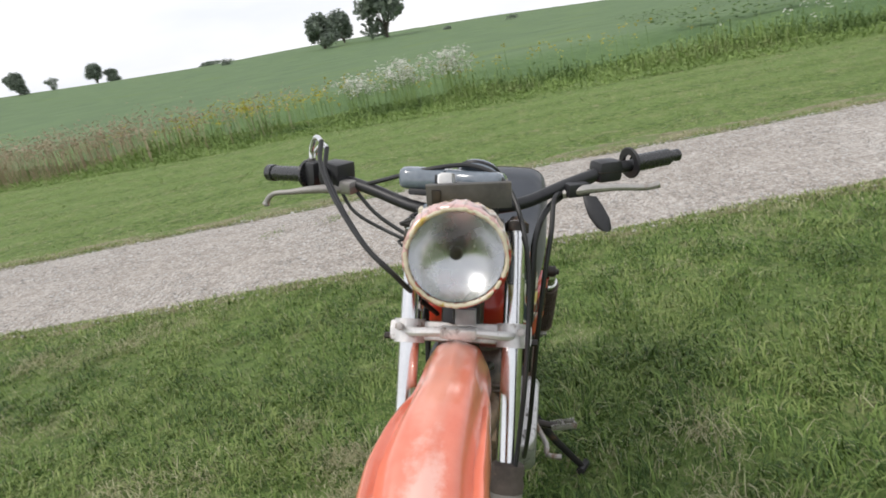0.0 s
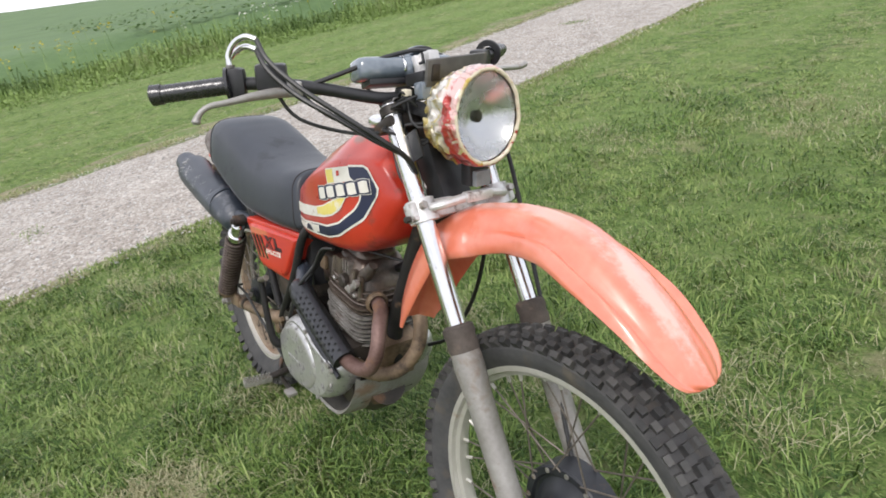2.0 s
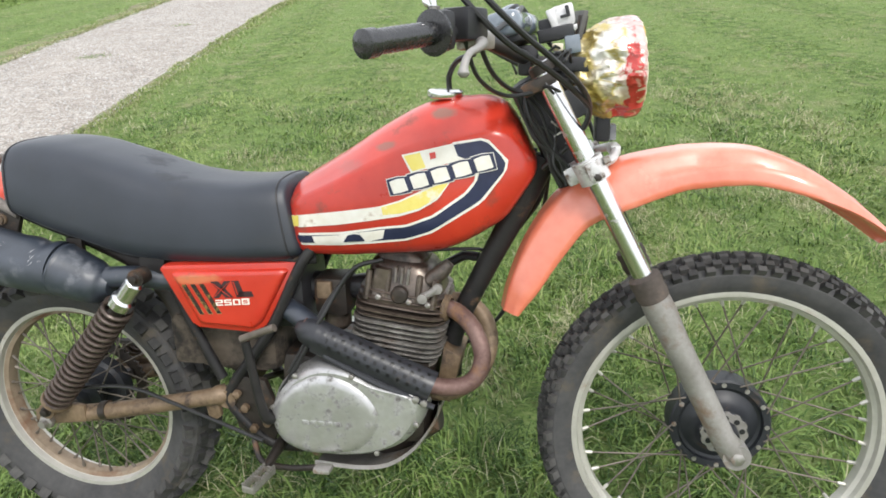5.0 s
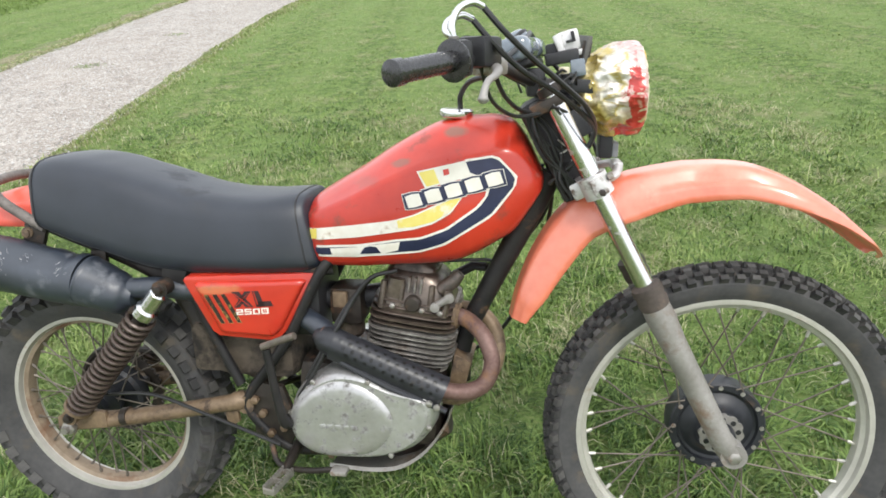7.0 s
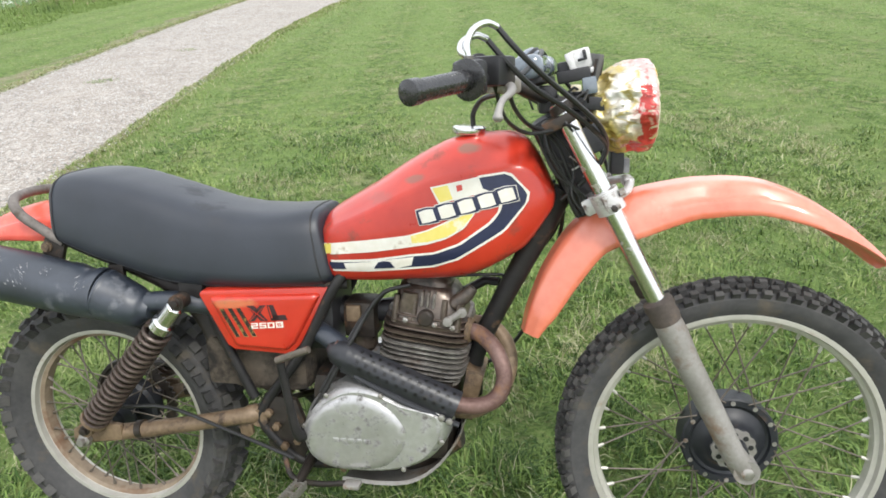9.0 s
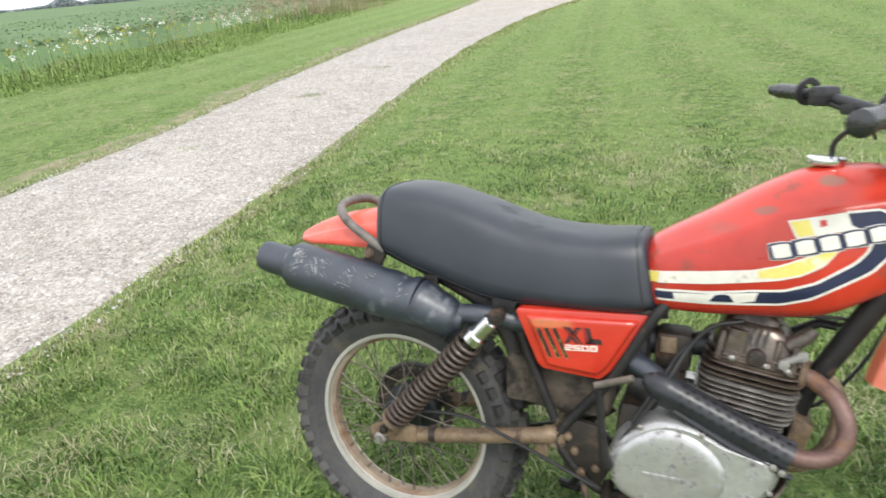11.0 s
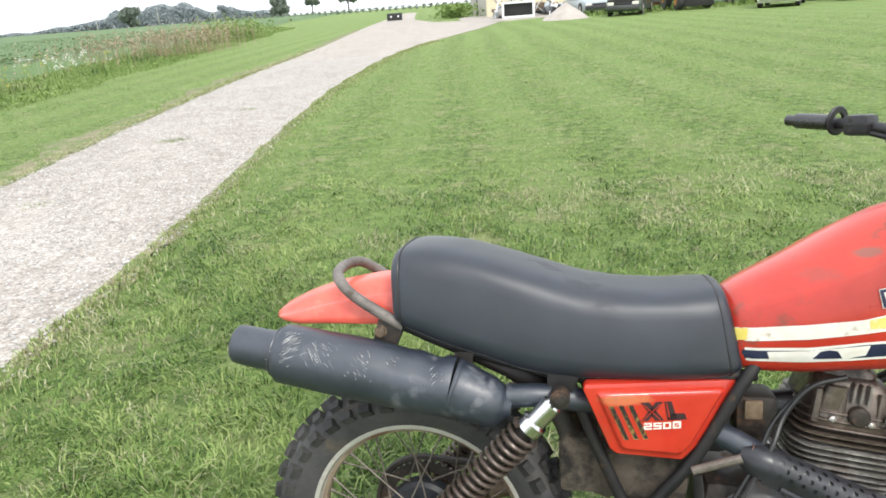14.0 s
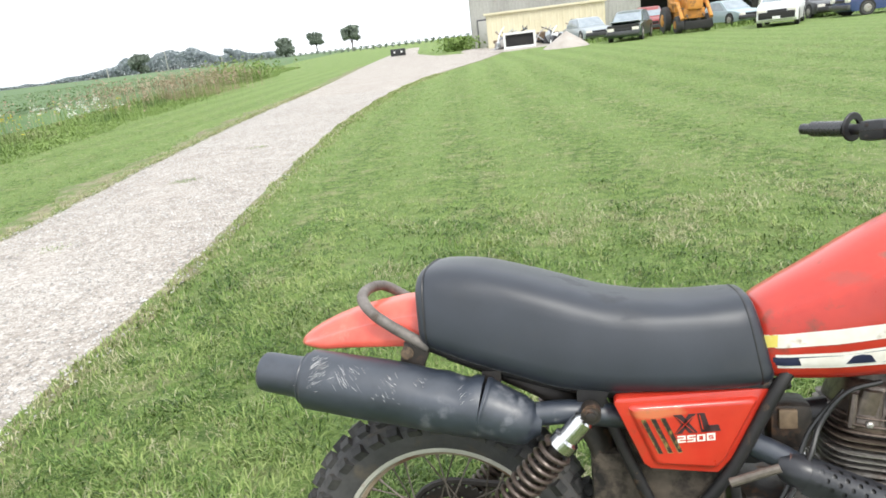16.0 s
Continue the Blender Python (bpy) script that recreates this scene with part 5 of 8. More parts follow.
cyl = part("cylinder", slab([(-0.02, 0.066, 0.064, 0), (0.11, 0.066, 0.064, 0)]), "engine_dark", engine, "cylinder with worn cooling fins")
for k in range(10):
    h = -0.004 + 0.0112 * k
    a = 0.092 + 0.002 * math.sin(k * 2.1) - (0.010 if k < 2 else 0)
    part("fin", slab([(h - 0.0018, a - 0.002, a - 0.007, 0), (h - 0.0008, a, a - 0.005, 0), (h + 0.0008, a, a - 0.005, 0), (h + 0.0018, a - 0.002, a - 0.007, 0)]), "fin" if k < 8 else "engine", cyl)
head = part("cylinder_head", slab([(0.108, 0.078, 0.074, 0), (0.112, 0.082, 0.078, 0), (0.128, 0.080, 0.076, 0), (0.150, 0.074, 0.070, -0.002), (0.172, 0.066, 0.064, -0.006), (0.186, 0.058, 0.058, -0.010), (0.194, 0.048, 0.050, -0.012)], power=4.0), "engine", engine, "glossy brown stained cylinder head", auto=60)
for k in range(3):
    h = 0.110 + 0.0125 * k
    a = 0.091 - 0.003 * k
    part("head_fin", slab([(h - 0.0018, a - 0.002, a - 0.008, 0), (h, a, a - 0.006, 0), (h + 0.0018, a - 0.002, a - 0.008, 0)]), "engine", head)
part("cam_cover", slab([(0.180, 0.052, 0.052, -0.012), (0.200, 0.050, 0.050, -0.014), (0.210, 0.040, 0.044, -0.016), (0.214, 0.022, 0.028, -0.018)], power=3.5), "engine", head)
for x in (-0.012, 0.0, 0.012):
    part("rib", box(on_cyl(0.172, x, -0.066), (0.005, 0.016, 0.032), 0.002, TILT_CYL), "fin", head)
part("side_panel", slab([(0.140, 0.020, 0.010, -0.040), (0.180, 0.016, 0.010, -0.038)], 20, 3.0), "engine", head)
bpy.data.objects["side_panel"].location = TILT_CYL @ Vector((0, -0.064, 0))
for x, h in ((-0.064, 0.148), (-0.026, 0.150), (0.034, 0.152), (0.064, 0.148)):
    part("stud_boss", tube([on_cyl(h - 0.032, x, -0.070), on_cyl(h + 0.024, x, -0.066)], [0.008, 0.006], 10), "engine", head)
part("cam_cap", lathe([(0, 0.017), (0.012, 0.0165), (0.016, 0.013), (0.017, 0.004)], on_cyl(0.136, 0.0, -0.070), (0, -1, 0), 22, cap=True), "engine_dark", head)
for x in (-0.040, 0.020, 0.056):
    part("head_bolt", lathe([(0, 0.006), (0.006, 0.006), (0.008, 0.003)], on_cyl(0.126, x, -0.076), (0, -1, 0), 6, cap=True), "steel", head)
link = part("decompressor_lever", tube([on_cyl(0.140, 0.046, -0.080), on_cyl(0.150, 0.056, -0.082), on_cyl(0.164, 0.072, -0.084)], [0.0085, 0.0070, 0.0085], 12), "fork", head, "pale alloy decompressor lever")
for h, x in ((0.140, 0.046), (0.164, 0.072)):
    part("lever_eye", lathe([(0, 0.0095), (0.008, 0.0095), (0.009, 0.004)], on_cyl(h, x, -0.082), (0, -1, 0), 14, cap=True), "fork", link)
part("rocker_boss", tube([on_cyl(0.165, 0.050, -0.050), on_cyl(0.192, 0.075, -0.052), on_cyl(0.206, 0.084, -0.050)], [0.016, 0.014, 0.010], 12), "engine", head)
part("spark_cap", tube([on_cyl(0.17, 0.06, 0.03), on_cyl(0.20, 0.10, 0.03), on_cyl(0.205, 0.13, 0.02)], 0.010, 10), "black", head)
part("ignition_lead", tube([on_cyl(0.205, 0.13, 0.02), (0.93, 0.01, 0.70), (0.90, -0.02, 0.712), (0.78, -0.05, 0.712)], 0.0035, 8, 5), "cable", engine)
part("carburettor", box((0.630, -0.01, 0.612), (0.070, 0.075, 0.080), 0.014), "engine_dark", engine, "dirty carburettor")
part("intake", tube([(0.70, 0, 0.625), (0.655, 0, 0.62), (0.575, 0, 0.62)], [0.026, 0.024, 0.032], 16), "black", engine)
part("float_bowl", lathe([(0, 0.028), (0.03, 0.028), (0.04, 0.02)], (0.630, -0.01, 0.575), (0, 0, -1), 18, cap=True), "engine", engine)
part("throttle_link", box((0.622, -0.052, 0.630), (0.030, 0.010, 0.034), 0.003), "rust", engine)
for p in ([(0.753, -0.085, 0.706), (0.70, -0.09, 0.690), (0.660, -0.095, 0.640), (0.632, -0.125, 0.588), (0.590, -0.135, 0.510), (0.552, -0.140, 0.450)], [(0.700, -0.080, 0.690), (0.645, -0.090, 0.625), (0.610, -0.120, 0.560), (0.570, -0.135, 0.490)]):
    part("cable", tube(p, 0.0045, 8, 5), "cable", engine)
part("front_mount", plate([(0.855, 0.52), (0.89, 0.50), (0.865, 0.40), (0.835, 0.41)], -0.05, 0.05, 0.004), "rust", engine)
part("clutch_arm", tube([(0.552, -0.12, 0.445), (0.560, -0.135, 0.452), (0.575, -0.14, 0.475)], 0.006, 8), "steel", engine)
part("sump", tube([(0.57, 0, 0.330), (0.72, 0, 0.322), (0.82, 0, 0.36)], [0.06, 0.07, 0.05], 14, 3), "engine_dark", engine)


def bash_plate():
    prof = spline([(0.590, 0.262), (0.680, 0.258), (0.745, 0.270), (0.800, 0.312), (0.842, 0.375), (0.852, 0.41)], 4)
    rings = []
    for x, z in prof:
        y = 0.098
        rings.append([(x, -y, z + 0.014), (x, -y - 0.003, z + 0.006), (x, -y + 0.01, z), (x, 0, z - 0.006), (x, y - 0.01, z), (x, y + 0.003, z + 0.006), (x, y, z + 0.014), (x, y - 0.012, z + 0.003), (x, 0, z - 0.003), (x, -y + 0.012, z + 0.003)])
    return loft(rings)


part("bash_plate", bash_plate(), "fork", bike, "grimy bent steel bash plate")

# ---- exhaust
exhaust = part("header_pipe", tube([(0.845, -0.035, 0.602), (0.885, -0.045, 0.592), (0.920, -0.070, 0.566), (0.936, -0.088, 0.520), (0.918, -0.100, 0.478), (0.870, -0.110, 0.466), (0.800, -0.120, 0.487), (0.700, -0.122, 0.532), (0.60, -0.115, 0.582)], 0.0165, 16, 6), "pipe", bike, "rust-brown exhaust header pipe")
part("header_bend", tube([(0.850, 0.035, 0.588), (0.895, 0.040, 0.580), (0.930, 0.030, 0.545), (0.938, 0.010, 0.495), (0.915, -0.025, 0.448), (0.865, -0.065, 0.432), (0.800, -0.100, 0.460)], 0.0165, 16, 6), "rust", exhaust, "orange rusted second header")
part("exhaust_flange", lathe([(0, 0.026), (0.008, 0.026), (0.012, 0.020)], (0.858, -0.040, 0.600), (1, -0.2, -0.1), 18), "rust", exhaust)
part("mid_pipe", tube([(0.62, -0.112, 0.573), (0.585, -0.092, 0.588), (0.53, -0.070, 0.605), (0.45, -0.072, 0.632), (0.34, -0.092, 0.650), (0.26, -0.110, 0.664), (0.20, -0.115, 0.662)], 0.021, 16, 5), "muffler", exhaust)


def heat_shield():
    """A rolled sheet round the pipe, pierced with rows of round holes."""
    a, b = Vector((0.846, -0.119, 0.470)), Vector((0.626, -0.117, 0.563))
    d = (b - a).normalized()
    out = Vector((0, -1, 0))
    up = d.cross(out).normalized()
    if up.z < 0:
        up = -up
    nu, nv = 24, 7
    def at(u, v):
        ang = radians(-52 + 150 * v)
        r = 0.0305 + (0.004 if v < 0.02 else 0)
        return a.lerp(b, u) + (out * math.cos(ang) + up * math.sin(ang)) * r
    bm = bmesh.new()
    vv = {}
    def g(i, j):
        if (i, j) not in vv:
            vv[i, j] = bm.verts.new(at(i / nu, j / nv))
        return vv[i, j]
    for i in range(nu):
        for j in range(nv):
            c4 = [g(i, j), g(i + 1, j), g(i + 1, j + 1), g(i, j + 1)]
            if (i + j) % 2 == 0 and 0 < i < nu - 1 and 1 < j < nv - 1:
                ring = [bm.verts.new(at((i + 0.5 + 0.36 * math.cos(t)) / nu, (j + 0.5 + 0.36 * math.sin(t)) / nv)) for t in (math.pi * (2 * k + 1) / 8 - math.pi for k in range(8))]
                # corners in the order of the ring's quadrants
                for k in range(4):
                    bm.faces.new((c4[k], ring[2 * k], ring[2 * k + 1]))
                    bm.faces.new((c4[k], ring[2 * k + 1], ring[(2 * k + 2) % 8], c4[(k + 1) % 4]))
            else:
                bm.faces.new(c4)
    return bm


part("shield_cap", tube([(0.650, -0.118, 0.553), (0.624, -0.117, 0.564), (0.604, -0.114, 0.572), (0.590, -0.109, 0.578)], [0.0290, 0.0300, 0.026, 0.016], 18), "shield", exhaust)
shield = part("heat_shield", heat_shield(), "shield", exhaust, "black perforated heat shield")
part("shield_flange", tube([(0.852, -0.141, 0.440), (0.74, -0.143, 0.486), (0.645, -0.139, 0.532)], [0.006, 0.007, 0.006], 8), "shield", exhaust)
# black sleeve added inside the shield to make its holes look shaded
part("hole_shade_sleeve", tube([(0.840, -0.119, 0.4725), (0.632, -0.117, 0.5605)], 0.0278, 18), "cable", shield)
part("shield_bolt", lathe([(0, 0.007), (0.005, 0.007), (0.006, 0.003)], (0.835, -0.149, 0.452), (0, -1, 0), 8, cap=True), "steel", exhaust)
part("shield_bolt", lathe([(0, 0.007), (0.005, 0.007), (0.006, 0.003)], (0.820, -0.149, 0.459), (0, -1, 0), 8, cap=True), "steel", exhaust)
MA, MB = Vector((-0.205, -0.118, 0.729)), Vector((0.150, -0.118, 0.668))
muffler_pts = [(-0.312, 0.030), (-0.308, 0.034), (-0.300, 0.0365), (-0.250, 0.038), (-0.232, 0.040), (-0.224, 0.047), (-0.214, 0.053), (-0.200, 0.0555), (-0.05, 0.057), (0.06, 0.0565), (0.100, 0.0552), (0.104, 0.0540), (0.107, 0.0555), (0.111, 0.0535), (0.140, 0.0485), (0.172, 0.0435), (0.188, 0.037), (0.197, 0.028), (0.208, 0.021)]
def muffler_axis(x):
    return MA.lerp(MB, (x + 0.205) / 0.355) - Vector((0, 0, 0.012 * min(1, max(0, (x - 0.105) / 0.06))))


def muffler_bm():
    b = tube([muffler_axis(x) for x, r in muffler_pts], [r for x, r in muffler_pts], 40, 4)
    for v in b.verts:
        n = noise.noise((v.co.x * 18, v.co.y * 22, v.co.z * 22))
        dent = 0.012 * math.exp(-((v.co.x - 0.075 - 0.4 * (v.co.z - 0.73)) / 0.014) ** 2 - ((v.co.z - 0.730) / 0.020) ** 2) + 0.007 * math.exp(-((v.co.x - 0.02) / 0.03) ** 2 - ((v.co.z - 0.735) / 0.016) ** 2)
        v.co -= Vector((0, -dent * 0.3, dent)) + Vector((0, 0, 0.0012 * n))
    return b


muffler = part("muffler", muffler_bm(), "muffler", bike, "scratched satin black muffler with a stub end", auto=50)
part("outlet", tube([muffler_axis(-0.3125), muffler_axis(-0.280)], [0.026, 0.024], 20), "engine_dark", muffler)
part("weld_seam", tube([muffler_axis(-0.226) + (Vector((0, 1, 0)) * math.cos(a) + Vector((0.17, 0, 0.985)) * math.sin(a)) * 0.0455 for a in (2 * math.pi * k / 32 for k in range(33))], 0.0022, 6), "muffler", muffler)
rng = random.Random(5)
for cx, ca, n_str, length, slant in ((-0.196, 52, 26, 0.016, 0.9), (-0.188, 30, 22, 0.013, 0.5), (-0.135, 26, 18, 0.015, -0.9), (-0.120, 48, 14, 0.012, -0.5), (-0.06, 40, 12, 0.011, -0.7), (-0.20, 5, 10, 0.008, 0.3), (0.0, 45, 10, 0.009, -0.4), (0.075, 35, 10, 0.008, 0.8), (-0.05, 10, 10, 0.008, -0.6)):
    for k in range(n_str):
        x, a = cx + rng.gauss(0, 0.011), radians(ca + rng.gauss(0, 9))
        run, turn_by = length * rng.uniform(0.3, 1.2), slant * rng.uniform(0.4, 1.3)
        line = []
        for q in (-0.5, 0.0, 0.5):
            xx, aa = x + run * q, a + turn_by * run * q / 0.055 * 1.6
            r = float(np.interp(xx, [p[0] for p in muffler_pts], [p[1] for p in muffler_pts])) + 0.0002
            line.append(muffler_axis(xx) + (Vector((0, -1, 0)) * math.cos(aa) + Vector((0.17, 0, 0.985)) * math.sin(aa)) * r)
        part("scratch", tube(line, [0.0001, rng.uniform(0.0002, 0.0006), 0.0001], 4), "clamp" if k % 3 else "grey_lens", muffler)

# ---- lower controls
def footpeg(c, deg):
    """An open steel frame with saw teeth along its edges."""
    b, turn = None, turned(deg, "Z")
    for dx in (-0.011, 0.011):
        b = box(Vector(c) + turn @ Vector((dx, 0, 0)), (0.004, 0.070, 0.012), 0.001, turn, b)
        for k in range(9):
            b = box(Vector(c) + turn @ Vector((dx, -0.032 + 0.0080 * k, 0.008)), (0.004, 0.0045, 0.007), 0.0, turn, b)
    for dy in (-0.034, 0.0, 0.034):
        b = box(Vector(c) + turn @ Vector((0, dy, 0)), (0.022, 0.004, 0.012), 0.001, turn, b)
    return b


part("footpeg", footpeg((0.530, -0.222, 0.310), -10), "steel", bike, "serrated steel footpeg")
part("footpeg", footpeg((0.520, 0.205, 0.310), 20), "steel", bike, "serrated steel footpeg")
for s in (-1, 1):
    part("peg_mount", tube([(0.525, s * 0.09, 0.318), (0.527, s * 0.188, 0.309)], [0.012, 0.009], 10), "engine_dark", bike)
pedal = part("brake_pedal", tube([(0.478, -0.130, 0.335), (0.500, -0.150, 0.300), (0.560, -0.160, 0.296), (0.625, -0.168, 0.309)], 0.006, 10, 4), "engine_dark", bike, "bent steel brake pedal")
part("pedal_tread", box((0.640, -0.178, 0.314), (0.034, 0.026, 0.010), 0.004), "steel", pedal)
kick = part("kick_starter", tube([(0.530, -0.130, 0.400), (0.530, -0.160, 0.402), (0.524, -0.172, 0.440), (0.510, -0.178, 0.570)], [0.012, 0.012, 0.009, 0.008], 12, 4), "frame", bike, "folded black kick starter with rust")
part("kick_foot", tube([(0.503, -0.178, 0.574), (0.540, -0.182, 0.590), (0.574, -0.186, 0.604)], 0.0072, 10), "spoke", kick)
part("shift_lever", tube([(0.60, 0.13, 0.36), (0.66, 0.160, 0.345), (0.70, 0.165, 0.340), (0.705, 0.20, 0.340)], 0.007, 10, 3), "steel", bike)
part("side_stand", tube([(0.48, 0.115, 0.315), (0.44, 0.19, 0.20), (0.37, 0.275, 0.068)], [0.013, 0.011, 0.010], 10), "frame", bike, "black steel side stand, folded out")
part("stand_foot", tube([(0.395, 0.268, 0.067), (0.335, 0.290, 0.060)], 0.013, 8), "frame", bike)
for x, z in ((0.455, 0.39), (0.47, 0.345), (0.50, 0.36), (0.44, 0.42), (0.60, 0.305)):
    part("frame_bolt", lathe([(0, 0.009), (0.010, 0.009), (0.012, 0.005)], (x, -0.104, z), (0, -1, 0), 6, cap=True), "rust", bike)
part("pivot_plate", plate([(0.43, 0.46), (0.50, 0.45), (0.53, 0.36), (0.50, 0.30), (0.43, 0.34)], -0.102, -0.088, 0.003), "engine_dark", bike)

# ---- front end
yoke = part("lower_yoke", front(box(on_fork(0.165, 0, -0.02), (0.05, 0.15, 0.034), 0.008, turned(-27.2, "Y"))), "clamp", bike, "scuffed silver fork clamp")
for s in (-1, 1):
    part("clamp_ring", front(lathe([(-0.020, 0.0180), (-0.020, 0.0265), (0.020, 0.0265), (0.020, 0.0180)], on_fork(0.166, s * 0.088), tuple(RAKE), 24)), "clamp", yoke)
    part("clamp_ear", front(box(on_fork(0.166, s * 0.108, 0.004), (0.026, 0.024, 0.034), 0.005, turned(-27.2, "Y"))), "clamp", yoke)
    part("pinch_bolt", front(lathe([(0, 0.007), (0.010, 0.007), (0.011, 0.003)], on_fork(0.160, s * 0.102, 0.024), (0.889, 0, 0.457), 6, cap=True)), "steel", yoke)
    part("pinch_bolt", front(lathe([(0, 0.006), (0.010, 0.006), (0.011, 0.003)], on_fork(0.176, s * 0.120, 0.004), (0, s, 0), 6, cap=True)), "engine_dark", yoke)
    part("fender_stay", front(tube([on_fork(0.166, s * 0.088, 0.02), on_fork(0.168, s * 0.070, 0.040), on_fork(0.166, s * 0.034, 0.050), on_fork(0.166, s * 0.01, 0.052)], 0.008, 10, 3)), "clamp", yoke)
part("yoke_bridge", front(box(on_fork(0.166, 0, 0.052), (0.018, 0.060, 0.018), 0.004)), "clamp", yoke)
top_yoke = part("top_yoke", front(box(on_fork(0.0, 0, -0.015), (0.060, 0.215, 0.022), 0.008, turned(-27.2, "Y"))), "engine_dark", bike, "grimy top fork clamp")
for s in (-1, 1):
    part("fork_cap", front(lathe([(0, 0.021), (0.014, 0.021), (0.018, 0.016), (0.026, 0.010)], on_fork(-0.012, s * 0.088), tuple(RAKE), 20, cap=True)), "engine_dark", top_yoke)
    part("bar_clamp", front(box((1.010, s * 0.042, 1.052), (0.034, 0.026, 0.050), 0.007)), "black", top_yoke)
part("head_shroud", front(box(on_fork(0.075, 0, -0.030), (0.070, 0.072, 0.185), 0.020, turned(-27.2, "Y"))), "black", bike, "grimy steering head and wiring")
part("steering_stem", front(tube([on_fork(-0.01, 0, -0.035), on_fork(0.19, 0, -0.035)], 0.020, 14)), "engine_dark", bike)


HL, HA = Vector((1.187, 0.008, 1.036)), Vector((0.985, 0.155, 0.035)).normalized()


def lamp_shell():
    prof = [(-0.108, 0.030), (-0.104, 0.046), (-0.090, 0.056), (-0.074, 0.063), (-0.060, 0.070), (-0.045, 0.0755), (-0.030, 0.079), (-0.018, 0.0815), (-0.008, 0.083), (0.002, 0.083), (0.006, 0.079), (0.005, 0.0735)]
    b = lathe([tuple(p) for p in spline(prof, 4)], HL, tuple(HA), 120, cap=False)
    for v in b.verts:
        r = v.co - HL
        along = r.dot(HA)
        rad = r - HA * along
        n = 1.1 - 2.2 * abs(noise.noise((v.co.x * 34 + v.co.z * 26, v.co.y * 48, v.co.z * 44 - v.co.x * 20))) - 0.8 * abs(noise.noise((v.co.x * 80 + v.co.z * 40, v.co.y * 110, v.co.z * 96)))
        if rad.length > 0.001:
            v.co += rad.normalized() * min(1.0, 0.18 + max(0.0, -along) / 0.045) * (0.0062 * n + 0.006 * noise.noise((v.co.x * 14, v.co.y * 17, v.co.z * 17 + 3)) + 0.007 * max(0.0, -along / 0.1) * max(0.0, -rad.z / 0.08))
    return b


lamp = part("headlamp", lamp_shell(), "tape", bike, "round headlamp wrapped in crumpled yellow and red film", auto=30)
ring = tube([HL + HA * (0.004 + 0.003 * noise.noise((k * 1.7, 2, 3))) + (HA.orthogonal().normalized() * math.cos(a) + HA.cross(HA.orthogonal().normalized()) * math.sin(a)) * (0.0775 + 0.0020 * noise.noise((k * 0.9, 5, 1)))
             for k, a in ((k, 2 * math.pi * k / 72) for k in range(73))], [0.0036 + 0.0013 * noise.noise((k * 1.3, 8, 1)) for k in range(73)], 10)
part("wrapped_rim", ring, "wrap_edge", lamp, "crinkled cream tape round the lens")
part("reflector_bowl", lathe([(0.000, 0.0735), (-0.012, 0.066), (-0.026, 0.052), (-0.038, 0.034), (-0.045, 0.016), (-0.046, 0.002)], HL, tuple(HA), 48), "mirror", lamp, "silvered headlamp bowl")
part("lens", lathe([(0.000, 0.0735), (0.006, 0.060), (0.011, 0.040), (0.014, 0.018), (0.0145, 0.001), (0.0125, 0.001), (0.012, 0.018), (0.009, 0.040), (0.004, 0.060), (-0.002, 0.0735), (0.000, 0.0735)], HL, tuple(HA), 48), "glass", lamp, "clear glass lens")
bpy.data.objects["lens"].visible_shadow = False
part("bulb_cap", lathe([(0, 0.010), (0.010, 0.0105), (0.013, 0.007), (0.0135, 0.002)], HL - HA * 0.030, tuple(HA), 18, cap=True), "engine_dark", lamp)
part("lamp_mount", tube([HL - HA * 0.08, Vector((1.08, 0.0, 1.03)), Vector((1.05, 0, 1.0))], [0.035, 0.045, 0.04], 14), "black", lamp)
low = part("small_reflector", front(box((1.160, 0.012, 0.926), (0.012, 0.034, 0.028), 0.003)), "grey_lens", bike, "small grey front reflector")
part("bracket", front(box((1.142, 0.012, 0.936), (0.026, 0.046, 0.052), 0.006)), "black", low)

# handlebar, in its turned position
BAR = [(0.860, -0.415, 1.080), (0.908, -0.320, 1.092), (0.935, -0.255, 1.090), (0.965, -0.185, 1.080), (0.998, -0.105, 1.062), (1.006, -0.060, 1.058), (1.004, 0.0, 1.060), (0.995, 0.055, 1.064), (0.975, 0.105, 1.072), (0.925, 0.170, 1.092), (0.880, 0.235, 1.108), (0.840, 0.295, 1.116), (0.795, 0.360, 1.123)]
bar = part("handlebar", tube(BAR, 0.0112, 14, 4), "black", bike, "black handlebar turned slightly")


def grip(p, q, s, lab):
    p, q = Vector(p), Vector(q)
    n = 26
    pts = [p.lerp(q, k / n) for k in range(n + 1)]
    rs = [0.0150 + (0.0006 if k % 2 else 0.0) + (0.0020 if k < 3 else 0) for k in range(n + 1)]
    rs[0] = 0.011
    if s > 0:
        rs = [0.0118 if k < 6 else 0.0162 + (0.0004 if k % 2 else 0.0) for k in range(n + 1)]
    g = part("grip", tube(pts, rs, 18), "grip", bar, lab)
    d = (q - p).normalized()
    if s > 0:
        part("grip_end", lathe([(0, 0.0115), (0.002, 0.0122), (0.006, 0.0122)], p - d * 0.002, tuple(d), 18, cap=True), "grip", g)
        return
    part("grip_flange", tube([q, q + d * 0.003, q + d * 0.008, q + d * 0.010], [0.018, 0.030, 0.029, 0.017], 22), "grip", g)
    part("grip_end", tube([p - d * 0.004, p, p + d * 0.018], [0.010, 0.0175, 0.0175], 18), "grip", g)


